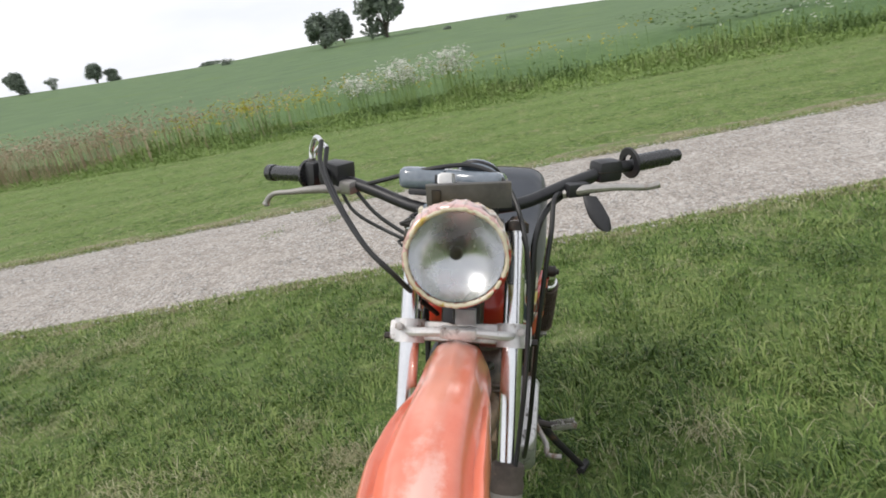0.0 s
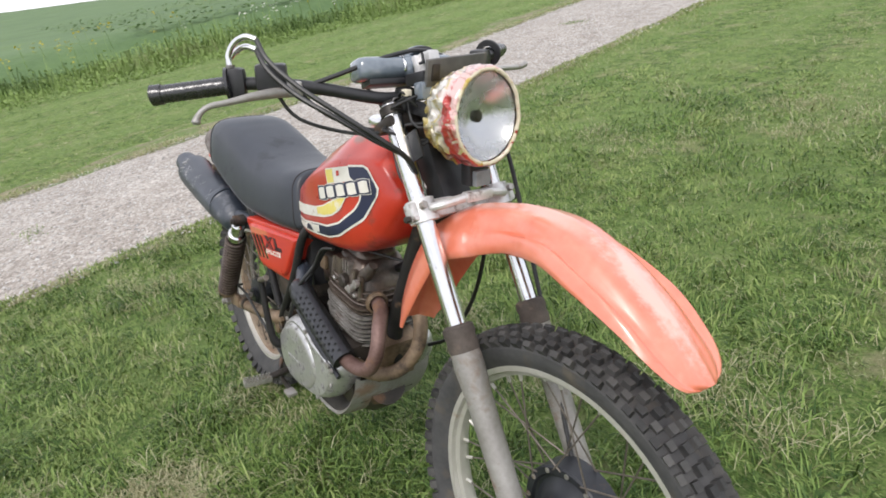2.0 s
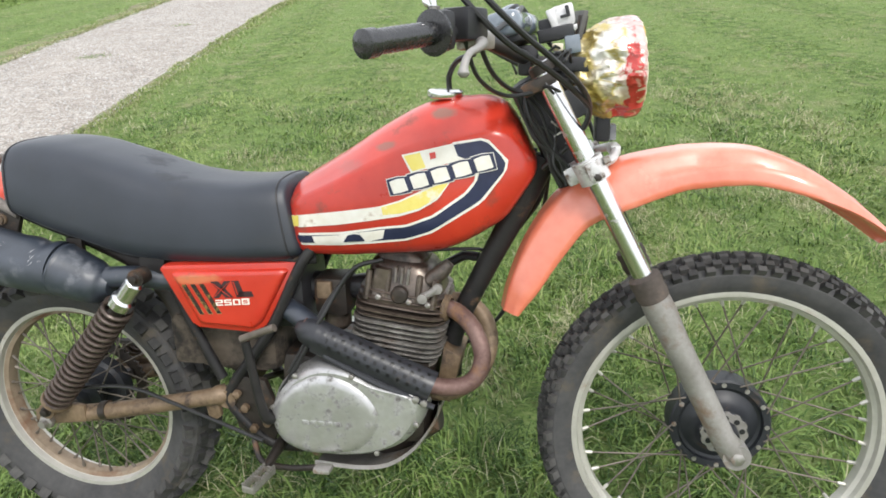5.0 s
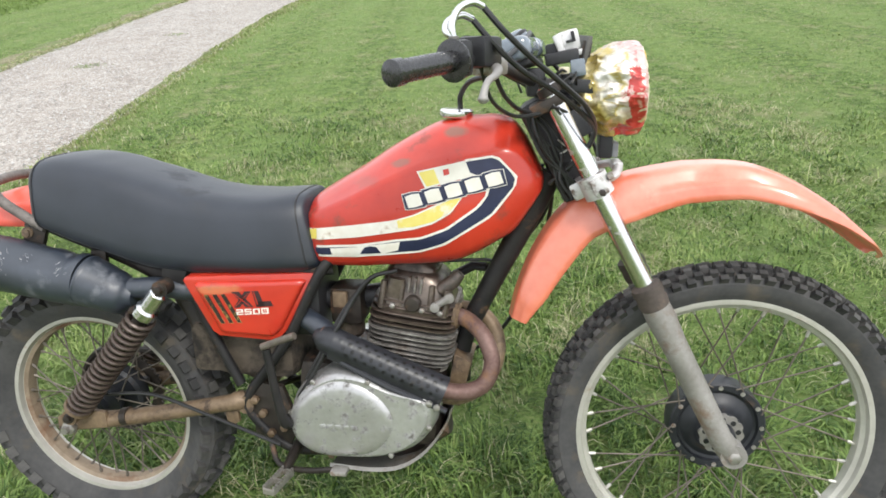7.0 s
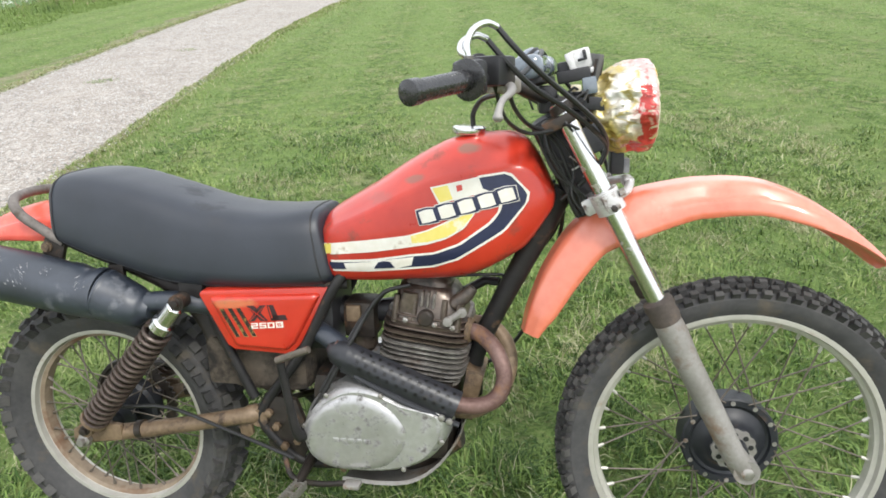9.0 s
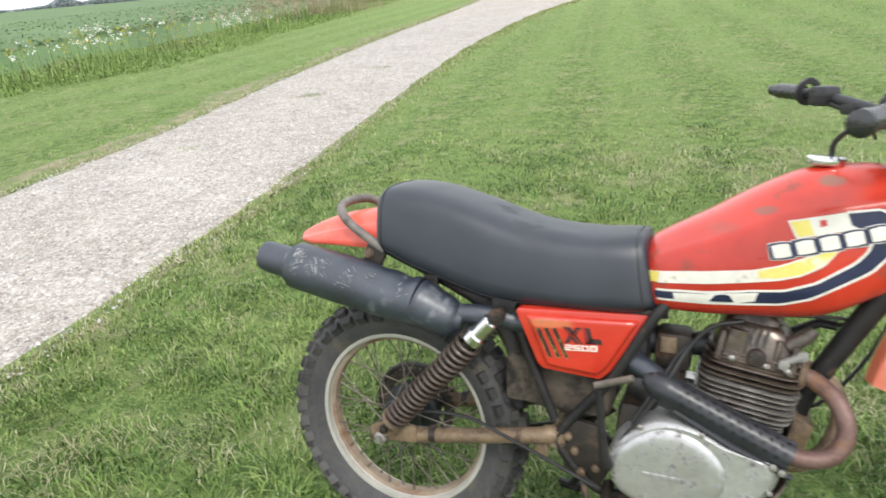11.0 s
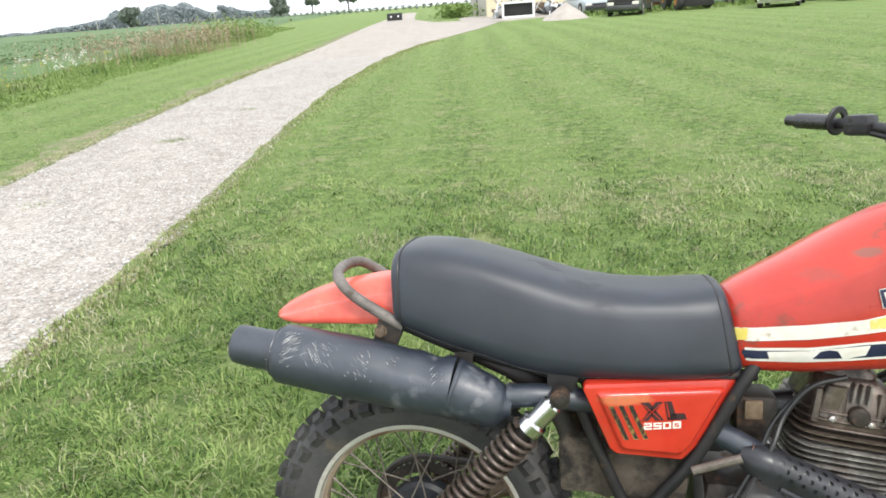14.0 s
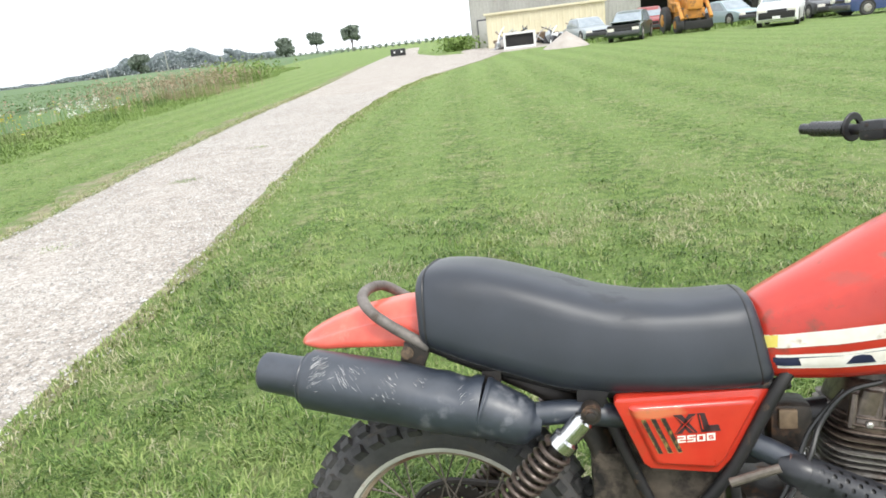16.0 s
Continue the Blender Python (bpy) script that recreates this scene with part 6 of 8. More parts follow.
grip((0.846, -0.440, 1.077), (0.905, -0.332, 1.0905), -1, "worn black rubber throttle grip")
grip((0.780, 0.382, 1.125), (0.836, 0.297, 1.117), 1, "black rubber clutch-side grip")
part("throttle_housing", box((0.914, -0.315, 1.094), (0.034, 0.030, 0.052), 0.010, turned(-28, "Z")), "black", bar)
part("switch_box", box((0.937, -0.262, 1.103), (0.050, 0.052, 0.044), 0.007, turned(-25, "Z")), "black", bar, "black switch box")
left_box = part("switch_box", box((0.872, 0.242, 1.110), (0.040, 0.054, 0.042), 0.012, turned(35, "Z")), "black", bar, "black switch box")
part("switch_screw", lathe([(0, 0.0045), (0.002, 0.0045), (0.0025, 0.002)], (0.853, 0.238, 1.120), (-0.82, -0.57, 0.1), 10, cap=True), "engine_dark", left_box)
part("switch_screw", lathe([(0, 0.0045), (0.002, 0.0045), (0.0025, 0.002)], (0.853, 0.238, 1.100), (-0.82, -0.57, 0.1), 10, cap=True), "engine_dark", left_box)
part("switch_seam", box((0.872, 0.242, 1.110), (0.0415, 0.0555, 0.0016), 0.0005, turned(35, "Z")), "engine_dark", left_box)
part("rubber_ring", lathe([(-0.003, 0.016), (-0.003, 0.028), (-0.0015, 0.030), (0.0015, 0.030), (0.003, 0.028), (0.003, 0.016)], (0.845, 0.287, 1.120), (-0.55, 0.83, 0.1), 18), "black", bar)
# levers
part("brake_lever", tube([(0.958, -0.228, 1.078), (0.962, -0.268, 1.078), (0.968, -0.312, 1.075), (0.966, -0.350, 1.069), (0.962, -0.378, 1.065), (0.959, -0.393, 1.057), (0.957, -0.401, 1.046), (0.957, -0.403, 1.041), (0.957, -0.404, 1.037)], [0.010, 0.009, 0.0070, 0.0052, 0.0048, 0.0048, 0.0058, 0.0075, 0.004], 12, 4), "fork", bar, "polished alloy brake lever")
part("lever_perch", box((0.950, -0.238, 1.082), (0.040, 0.046, 0.026), 0.006, turned(-24, "Z")), "steel", bar)
part("clutch_lever", tube([(0.935, 0.165, 1.078), (0.938, 0.205, 1.088), (0.930, 0.260, 1.092), (0.922, 0.310, 1.092), (0.918, 0.334, 1.098)], [0.010, 0.009, 0.0065, 0.006, 0.007], 10, 4), "steel", bar, "alloy clutch lever")
part("lever_perch", box((0.925, 0.185, 1.086), (0.040, 0.046, 0.026), 0.006, turned(32, "Z")), "black", bar)
def flap_bm():
    a, b = Vector((0.945, 0.212, 1.078)), Vector((0.972, 0.243, 1.022))
    rings = []
    for f, w in ((0, 0.012), (0.25, 0.016), (0.6, 0.018), (0.9, 0.013), (1.0, 0.007)):
        p = a.lerp(b, f) + Vector((0.004 * math.sin(f * 3), 0, 0))
        rings.append([p + Vector((0.003 * math.cos(t), w * math.sin(t), 0)) for t in (2 * math.pi * k / 12 for k in range(12))])
    return loft(rings)


part("rubber_flap", flap_bm(), "black", bar, "drooping black rubber lever cover")
# throttle cable elbows and cables
for dz, k in ((0.0, 0), (-0.016, 1)):
    off = Vector((-0.016 * k, 0.004 * k, dz))
    el = part("cable_elbow", tube([Vector((0.908, -0.322, 1.118 + 0.004 * k)), Vector((0.906, -0.322, 1.140)) + off * 0.6, Vector((0.914, -0.312, 1.160)) + off, Vector((0.931, -0.299, 1.169)) + off, Vector((0.945, -0.286, 1.164)) + off], 0.0050, 12, 5), "chrome", bar, "bent chromed cable elbow")
    part("throttle_cable", tube([Vector((0.945, -0.286, 1.164)) + off, Vector((0.974, -0.280, 1.131)) + off, Vector((1.015, -0.250, 1.091)) + off, Vector((1.058, -0.210, 1.054)) + off * 0.7, Vector((1.100, -0.160, 1.012)) + off * 0.5, Vector((1.115, -0.108, 0.971)), Vector((1.095, -0.075, 0.925)), Vector((1.04, -0.05, 0.87))], 0.0046, 8, 5), "cable", bar)
    part("elbow_collar", tube([Vector((0.908, -0.322, 1.112)), Vector((0.908, -0.322, 1.124))], 0.0075, 10), "steel", bar)
part("brake_cable", tube([(0.950, -0.222, 1.080), (0.975, -0.165, 1.100), (1.000, -0.070, 1.130), (1.000, 0.010, 1.138), (1.020, 0.070, 1.110), (1.075, 0.105, 1.040), (1.120, 0.118, 0.94), (1.175, 0.118, 0.80), (1.250, 0.105, 0.64), (1.320, 0.085, 0.50), (1.362, 0.070, 0.435)], 0.0042, 8, 5), "cable", bike, "front brake cable")
part("clutch_cable", tube([(0.930, 0.165, 1.080), (0.975, 0.150, 1.078), (1.010, 0.148, 1.03), (1.035, 0.140, 0.95), (1.045, 0.132, 0.82), (1.01, 0.125, 0.64), (0.93, 0.115, 0.50), (0.84, 0.11, 0.44)], 0.0045, 8, 5), "cable", bike, "clutch cable")
part("wiring_loom", tube([(0.870, 0.235, 1.10), (0.945, 0.150, 1.065), (1.015, 0.122, 1.02), (1.040, 0.120, 0.93), (1.035, 0.112, 0.80), (0.99, 0.08, 0.73)], 0.006, 8, 5), "cable", bike, "black wiring loom")
part("wiring_loom", tube([(0.950, -0.235, 1.090), (0.968, -0.180, 1.035), (1.000, -0.110, 1.005), (1.050, -0.080, 1.015), (1.085, -0.05, 1.02)], 0.0038, 8, 5), "cable", bike)
part("wiring_loom", tube([(0.938, -0.262, 1.083), (0.952, -0.225, 1.03), (0.985, -0.140, 1.000), (1.04, -0.09, 1.005)], 0.0034, 8, 5), "cable", bike)
for k in range(7):
    r2 = random.Random(40 + k)
    part("wire", tube([(1.03 + r2.uniform(-0.02, 0.03), r2.uniform(-0.1, -0.03), 1.02 + r2.uniform(-0.02, 0.05)), (1.06 + r2.uniform(-0.02, 0.02), r2.uniform(-0.12, -0.06), 1.05 + r2.uniform(-0.04, 0.04)), (1.09, r2.uniform(-0.08, 0.02), 1.03 + r2.uniform(-0.05, 0.05)), (1.12, r2.uniform(-0.03, 0.03), 1.03)], 0.0026, 6, 4), "cable", bike)
for k in range(6):
    r3 = random.Random(70 + k)
    p = [on_fork(-0.005 + 0.045 * j, -0.064 - 0.006 * r3.random(), -0.045 + r3.uniform(-0.022, 0.022)) for j in range(5)]
    part("wire", front(tube(p, r3.choice((0.0022, 0.0030, 0.0038)), 6, 4)), "cable", bike)
for k in range(3):
    r3 = random.Random(90 + k)
    c = on_fork(0.09 + 0.02 * k, -0.068, -0.030 + 0.012 * k)
    part("cable_tie", front(tube([c, c + Vector((0.012, -0.004, 0.010)), c + Vector((-0.006, -0.006, 0.024 + 0.008 * r3.random()))], 0.0018, 6, 3)), "clamp", bike, "loose pale tie end")
# instruments
POD_TURN = turned(-8, "Z") @ turned(-14, "Y")


def on_pod(x, y, z):
    return Vector((0.984, -0.030, 1.107)) + POD_TURN @ Vector((x, y, z))


def pod_bm():
    """A wide rounded housing: rows along its width, each a flattened D."""
    rings = []
    for y, k in ((-0.094, 0.55), (-0.092, 0.82), (-0.086, 0.96), (-0.076, 1.0), (-0.012, 1.0), (-0.010, 0.95), (-0.004, 0.95), (-0.002, 1.0), (0.080, 0.98), (0.090, 0.9), (0.096, 0.6)):
        ring = []
        for j in range(24):
            a = 2 * math.pi * j / 24
            c = math.copysign(abs(math.cos(a)) ** 0.62, math.cos(a))
            v = math.copysign(abs(math.sin(a)) ** 0.62, math.sin(a))
            ring.append(on_pod(0.034 * c * k, y, 0.021 * v * k))
        rings.append(ring)
    return loft(rings)


gauge = part("instrument_housing", pod_bm(), "gauge", bike, "glossy grey-blue instrument housing across the handlebar", auto=50)
part("chrome_strip", tube([on_pod(0.0345 * math.cos(a), -0.007, 0.0215 * math.sin(a)) for a in (math.pi * (j / 12 - 0.15) for j in range(16))], 0.0022, 6), "chrome", gauge)
part("dial_hood", lathe([(0.0, 0.040), (0.010, 0.040), (0.018, 0.036), (0.023, 0.028), (0.026, 0.013), (0.0262, 0.002)], on_pod(-0.018, 0.042, 0.006), tuple(POD_TURN @ Vector((-0.55, 0, 0.83))), 32, cap=True), "gauge", gauge, "glossy domed dial cover")
part("dial_ring", lathe([(0.006, 0.0402), (0.008, 0.0415), (0.011, 0.0415), (0.013, 0.0398)], on_pod(-0.018, 0.042, 0.006), tuple(POD_TURN @ Vector((-0.55, 0, 0.83))), 32), "black", gauge)
part("under_tray", box(on_pod(0.0, 0.0, -0.024), (0.050, 0.150, 0.012), 0.004, POD_TURN), "black", gauge)
panel = part("lamp_panel", box((1.094, 0.014, 1.109), (0.008, 0.138, 0.046), 0.002, turned(6, "Z") @ turned(3, "X") @ turned(12, "Y")), "dusty", bike, "black panel cluttered with wiring over the headlamp")
part("tab", plate([(1.088, 1.090), (1.106, 1.092), (1.110, 1.120), (1.094, 1.122)], -0.045, -0.030, 0.002), "engine_dark", panel)
silver = part("silver_box", box((1.070, -0.026, 1.122), (0.036, 0.024, 0.036), 0.006, turned(-14, "Y")), "clamp", bike, "scuffed silver indicator box")
part("slot", box((1.076, -0.0435, 1.129), (0.006, 0.003, 0.018), 0.001, turned(-14, "Y")), "black", silver)
part("slot", box((1.071, -0.0435, 1.121), (0.014, 0.003, 0.005), 0.001, turned(-14, "Y")), "black", silver)
part("lip", box((1.052, -0.034, 1.116), (0.012, 0.022, 0.034), 0.003, turned(-24, "Y")), "clamp", silver)
part("foot", box((1.086, -0.034, 1.102), (0.016, 0.022, 0.010), 0.002, turned(-14, "Y")), "clamp", silver)
part("base", box((1.058, -0.030, 1.094), (0.060, 0.044, 0.022), 0.005, turned(-10, "Y")), "black", silver)
part("base", box((1.044, -0.010, 1.106), (0.030, 0.050, 0.026), 0.005, turned(-10, "Y")), "black", silver)
part("relay", box((1.086, -0.050, 1.076), (0.026, 0.024, 0.030), 0.004, turned(-8, "Y")), "gauge", bike, "small grey relay under the indicator box")
part("bulb_stub", box((1.062, -0.070, 1.072), (0.018, 0.012, 0.012), 0.003), "wrap_edge", bike)
for s in (-1, 1):
    part("lamp_bracket", front(box(on_fork(0.055, s * 0.080, 0.016), (0.052, 0.006, 0.050), 0.003, turned(-27.2, "Y"))), "black", bike, "black headlamp bracket")
    part("lamp_bracket", front(box(on_fork(-0.004, s * 0.060, 0.045), (0.070, 0.012, 0.024), 0.004, turned(4, "Y"))), "black", bike, "black headlamp bracket")
# front axle, brake plate
ax = part("axle", front(tube([FRONT_AXLE + Vector((0, -0.108, 0)), FRONT_AXLE + Vector((0, 0.108, 0))], 0.0085, 12)), "steel", bike)
for s in (-1, 1):
    part("axle_clamp", front(lathe([(-0.016, 0.010), (-0.016, 0.025), (0.016, 0.025), (0.016, 0.010)], FRONT_AXLE + Vector((0, s * 0.090, 0)), (0, 1, 0), 24)), "fork", ax)
    part("axle_nut", front(lathe([(0, 0.013), (0.010, 0.013), (0.012, 0.009)], FRONT_AXLE + Vector((0, s * 0.102, 0)), (0, s, 0), 6, cap=True)), "steel", ax)
part("hub_plate", front(ring_plate(FRONT_AXLE, 0.018, 0.045, -0.022, -0.016, 12, 0.003)), "fork", ax, "silver hub flange")
for k in range(9):
    a = 2 * math.pi * k / 9
    part("hub_hole", front(lathe([(0, 0.0055), (0.001, 0.0055)], FRONT_AXLE + Vector((0.033 * math.sin(a), -0.0223, 0.033 * math.cos(a))), (0, -1, 0), 12, cap=True)), "black", ax)
for k in range(12):
    a = 2 * math.pi * k / 12
    part("hub_rivet", front(lathe([(0, 0.005), (0.002, 0.005)], FRONT_AXLE + Vector((0.0880 * math.sin(a), 0.0070, 0.0880 * math.cos(a))), (0, -1, 0), 8, cap=True)), "steel", ax)


# ---------------- the yard behind the lawn
M["barn"] = material("weathered_grey_metal_siding", (0.34, 0.33, 0.31), (0.46, 0.45, 0.42), 0.6, scale=0.6, fine=6, bump=0.05, stain=(0.30, 0.25, 0.20), stain_amount=0.2, stain_scale=0.8)
M["cream"] = material("cream_yellow_siding", (0.62, 0.56, 0.38), (0.72, 0.67, 0.49), 0.6, scale=0.8, fine=8, bump=0.05)
M["dark_in"] = material("dark_interior", (0.012, 0.012, 0.013), (0.03, 0.028, 0.026), 0.8, scale=2, fine=9, bump=0.1)
M["car_silver"] = material("silver_car_paint", (0.34, 0.38, 0.40), (0.42, 0.46, 0.48), 0.3, metal=0.4, scale=1, fine=9, bump=0.01, coat=0.4)
M["car_green"] = material("dark_green_car_paint", (0.05, 0.075, 0.06), (0.10, 0.14, 0.115), 0.3, metal=0.3, scale=1, fine=9, bump=0.01, coat=0.5)
M["car_white"] = material("white_van_paint", (0.74, 0.74, 0.72), (0.82, 0.82, 0.80), 0.3, scale=1, fine=9, bump=0.01, coat=0.4)
M["car_blue"] = material("deep_blue_paint", (0.025, 0.045, 0.13), (0.04, 0.065, 0.18), 0.3, scale=1, fine=9, bump=0.01, coat=0.5)
M["car_pale"] = material("pale_blue_paint", (0.30, 0.40, 0.44), (0.40, 0.50, 0.54), 0.35, scale=1, fine=9, bump=0.01, coat=0.3)
M["car_red"] = material("dull_red_paint", (0.22, 0.03, 0.03), (0.32, 0.05, 0.045), 0.35, scale=1, fine=9, bump=0.01, coat=0.3)
M["car_dark"] = material("grey_black_paint", (0.04, 0.04, 0.045), (0.08, 0.08, 0.085), 0.35, scale=1, fine=9, bump=0.01, coat=0.4)
# pale base colour stands for the sky reflected in the glass
M["window"] = material("sky_toned_window_glass", (0.22, 0.26, 0.29), (0.34, 0.39, 0.42), 0.08, scale=2, fine=9, bump=0.0, spec=0.8)
M["machine"] = material("weathered_orange_machine_paint", (0.50, 0.20, 0.025), (0.64, 0.30, 0.06), 0.5, scale=3, fine=20, bump=0.1, stain=(0.16, 0.09, 0.05), stain_amount=0.4, stain_scale=3)
M["white_paint"] = material("chipped_white_paint", (0.72, 0.72, 0.70), (0.82, 0.82, 0.80), 0.5, scale=4, fine=30, bump=0.05, stain=(0.4, 0.38, 0.34), stain_amount=0.2, stain_scale=5)
M["sand"] = material("pale_sand", (0.36, 0.32, 0.28), (0.48, 0.44, 0.40), 0.95, scale=2, fine=25, bump=0.8, dist=0.05)


def top(name, label, category, at, turn=0.0, group=""):
    ob = tagged(new(name), label, category, group)
    ob.matrix_world = pose(at[0], at[1], ground_z(at[0], at[1]) - 0.012, 0, 0, turn)
    return ob


def ribbed_wall(w, h, t, pitch=0.3):
    """Folded metal siding in one sheet, w along x."""
    n = int(w / pitch)
    line = []
    for k in range(n):
        x = -w / 2 + k * w / n
        p = w / n
        line += [(x, -t / 2), (x + p * 0.62, -t / 2), (x + p * 0.70, -t / 2 - 0.03), (x + p * 0.92, -t / 2 - 0.03)]
    line += [(w / 2, -t / 2), (w / 2, t / 2), (-w / 2, t / 2)]
    return loft([[(x, y, z) for x, y in line] for z in (0.0, h)])


def moved(bm, x, y, z, rz=0.0):
    bm.transform(pose(x, y, z, 0, 0, rz))
    return bm


barn = top("barn", "tall grey metal-sided barn with an open dark doorway", "barn", (3.6, 61.5))
part("wall", moved(ribbed_wall(14.0, 6.2, 0.15), -5.0, -3.0, 0), "barn", barn)
part("wall", moved(ribbed_wall(6.0, 6.2, 0.15), 14.0, -3.0, 0), "barn", barn)
part("wall", moved(box((0, 0, 5.3), (9.0, 0.15, 1.8), 0.0), 6.5, -3.0, 0), "barn", barn)
part("wall", moved(ribbed_wall(12.0, 6.2, 0.15), -12.05, 3.1, 0, 90), "barn", barn)
part("wall", moved(ribbed_wall(12.0, 6.2, 0.15), 17.05, 3.1, 0, 90), "barn", barn)
part("wall", moved(ribbed_wall(29.0, 6.2, 0.15), 2.5, 9.2, 0), "barn", barn)
# near-black sheet behind the doorway, the barn's inner shade put into its colour
part("interior", box((6.0, 4.0, 2.2), (8.8, 0.1, 4.4), 0.0), "dark_in", barn)
part("roof", loft([[(x, -3.6, 6.2), (x, 3.1, 8.4), (x, 9.8, 6.2), (x, 9.8, 6.35), (x, 3.1, 8.55), (x, -3.6, 6.35)] for x in (-12.6, 17.6)]), "barn", barn, smooth=False)
dr = part("door_frame", box((-10.9, -3.12, 1.15), (1.3, 0.08, 2.3), 0.01), "car_dark", barn)
part("door", box((-10.9, -3.16, 1.10), (1.1, 0.06, 2.15), 0.01), "barn", dr)
shed = top("low_shed", "long low cream-yellow building with a pale roof edge", "shed", (-1.9, 52.5))
part("wall", moved(ribbed_wall(8.6, 2.4, 0.12, 0.4), 0, -1.2, 0), "cream", shed)
part("wall", moved(ribbed_wall(2.4, 2.4, 0.12, 0.4), -4.3, 0.06, 0, 90), "cream", shed)
part("wall", moved(ribbed_wall(2.4, 2.4, 0.12, 0.4), 4.3, 0.06, 0, 90), "cream", shed)
part("roof", box((0, 0, 2.48), (9.0, 2.9, 0.16), 0.02), "cream", shed)


def car(name, label, at, turn, paint, L=4.4, W=1.72, H=1.42, hood=1.15, cab=(0.30, 0.74), van=False, group="vehicles in the yard"):
    """A parked vehicle, nose towards -y, built from its side profile."""
    ob = top(name, label, "van" if van else "car", at, turn, group)
    belt = H * 0.60
    prof = [(-L / 2 + 0.10, 0.22), (-L / 2 + 0.01, 0.34), (-L / 2, belt * 0.62), (-L / 2 + 0.05, belt * 0.80), (-L / 2 + 0.22, belt * 0.90), (-L / 2 + hood * 0.6, belt * 0.96), (-L / 2 + hood, belt), (0.1 * L, belt * 1.02), (L / 2 - 0.35, belt * 1.01), (L / 2 - 0.08, belt * 0.94), (L / 2, belt * 0.70), (L / 2 - 0.02, 0.36), (L / 2 - 0.15, 0.24)]
    rings = []
    for f, k in ((-1.0, 0.90), (-0.985, 0.955), (-0.94, 0.985), (-0.82, 1.0), (0.82, 1.0), (0.94, 0.985), (0.985, 0.955), (1.0, 0.90)):
        rings.append([(f * W / 2, y * (1 - 0.12 * (1 - k) / 0.1 * (abs(y) > L * 0.42)), 0.22 + (z - 0.22) * (0.5 + 0.5 * k if z > belt * 0.75 else 1.0)) for y, z in prof])
    part("body", loft(rings), paint, ob, auto=30)
    # no cut-out arches: dark discs carry the shade round the wheels
    for s in (-1, 1):
        for y in (-L / 2 + 0.80, L / 2 - 0.80):
            part("wheel_arch", lathe([(-0.06, 0.38), (0.006, 0.38), (0.006, 0.30)], (s * W / 2, y, 0.34), (s, 0, 0), 20, cap=True), "dark_in", ob)
    y0, y1 = -L / 2 + hood - 0.05, L / 2 - (0.10 if van else 0.55)
    roof0, roof1 = y0 + (0.75 if not van else 0.6), y1 - (0.15 if van else 0.45)
    cabp = [(y0, belt), (y0 + (roof0 - y0) * 0.9, H - 0.07), (roof0 + 0.12, H - 0.02), ((roof0 + roof1) / 2, H), (roof1 - 0.1, H - 0.02), (roof1 + (y1 - roof1) * 0.12, H - 0.08), (y1, belt)]
    part("cabin", loft([[(f * W / 2 * (0.93 - 0.15 * (z - belt) / (H - belt)), y, belt + (z - belt) * k) for y, z in cabp] for f, k in ((-1, 0.93), (-0.93, 0.985), (-0.8, 1.0), (0.8, 1.0), (0.93, 0.985), (1, 0.93))]), paint, ob, auto=30)
    a, b = Vector((0, y0, belt)), Vector((0, roof0, H - 0.03))
    n = Vector((0, -(b.z - a.z), b.y - a.y)).normalized() * 0.012
    def pane(p, q, wp, wq):
        bm = bmesh.new()
        c = [p + Vector((-wp, 0, 0)), p + Vector((wp, 0, 0)), q + Vector((wq, 0, 0)), q + Vector((-wq, 0, 0))]
        lo, hi = [bm.verts.new(v) for v in c], [bm.verts.new(v + n) for v in c]
        bm.faces.new(lo), bm.faces.new(hi)
        for k in range(4):
            bm.faces.new((lo[k], lo[(k + 1) % 4], hi[(k + 1) % 4], hi[k]))
        return bm
    part("windscreen", pane(a.lerp(b, 0.08), a.lerp(b, 0.92), W * 0.43, W * 0.37), "window", ob, smooth=False)
    for s in (-1, 1):
        sp = [(y0 + 0.25, belt + 0.02), (roof0 + 0.08, H - 0.10), (roof1 - 0.08, H - 0.10), (y1 - 0.20, belt + 0.02)]
        bm = bmesh.new()
        lo = [bm.verts.new((s * (W / 2 * (0.93 if z < belt + 0.1 else 0.80) + 0.005), y, z)) for y, z in sp]
        hi = [bm.verts.new((s * (W / 2 * (0.93 if z < belt + 0.1 else 0.80) + 0.02), y, z)) for y, z in sp]
        bm.faces.new(lo), bm.faces.new(hi)
        for k in range(4):
            bm.faces.new((lo[k], lo[(k + 1) % 4], hi[(k + 1) % 4], hi[k]))
        part("side_window", bm, "window", ob, smooth=False)
        part("headlight", box((s * W * 0.36, -L / 2 - 0.01, belt * 0.68), (W * 0.20, 0.10, 0.16), 0.03), "white_decal", ob)
        for y in (-L / 2 + 0.80, L / 2 - 0.80):
            w = part("wheel", lathe([(-0.10, 0.20), (-0.10, 0.29), (-0.06, 0.32), (0.06, 0.32), (0.10, 0.29), (0.10, 0.20)], (s * (W / 2 - 0.08), y, 0.32), (1, 0, 0), 20, cap=True), "rubber", ob)
            part("hubcap", lathe([(0, 0.19), (0.02, 0.17), (0.03, 0.05)], (s * (W / 2 + 0.015), y, 0.32), (s, 0, 0), 16, cap=True), "steel", w)
    part("bumper", box((0, -L / 2 - 0.04, 0.42), (W * 0.97, 0.16, 0.22), 0.05), "car_dark" if paint != "car_white" else "car_white", ob)
    part("grille", box((0, -L / 2 - 0.015, belt * 0.66), (W * 0.46, 0.08, 0.14), 0.02), "black", ob)
    return ob


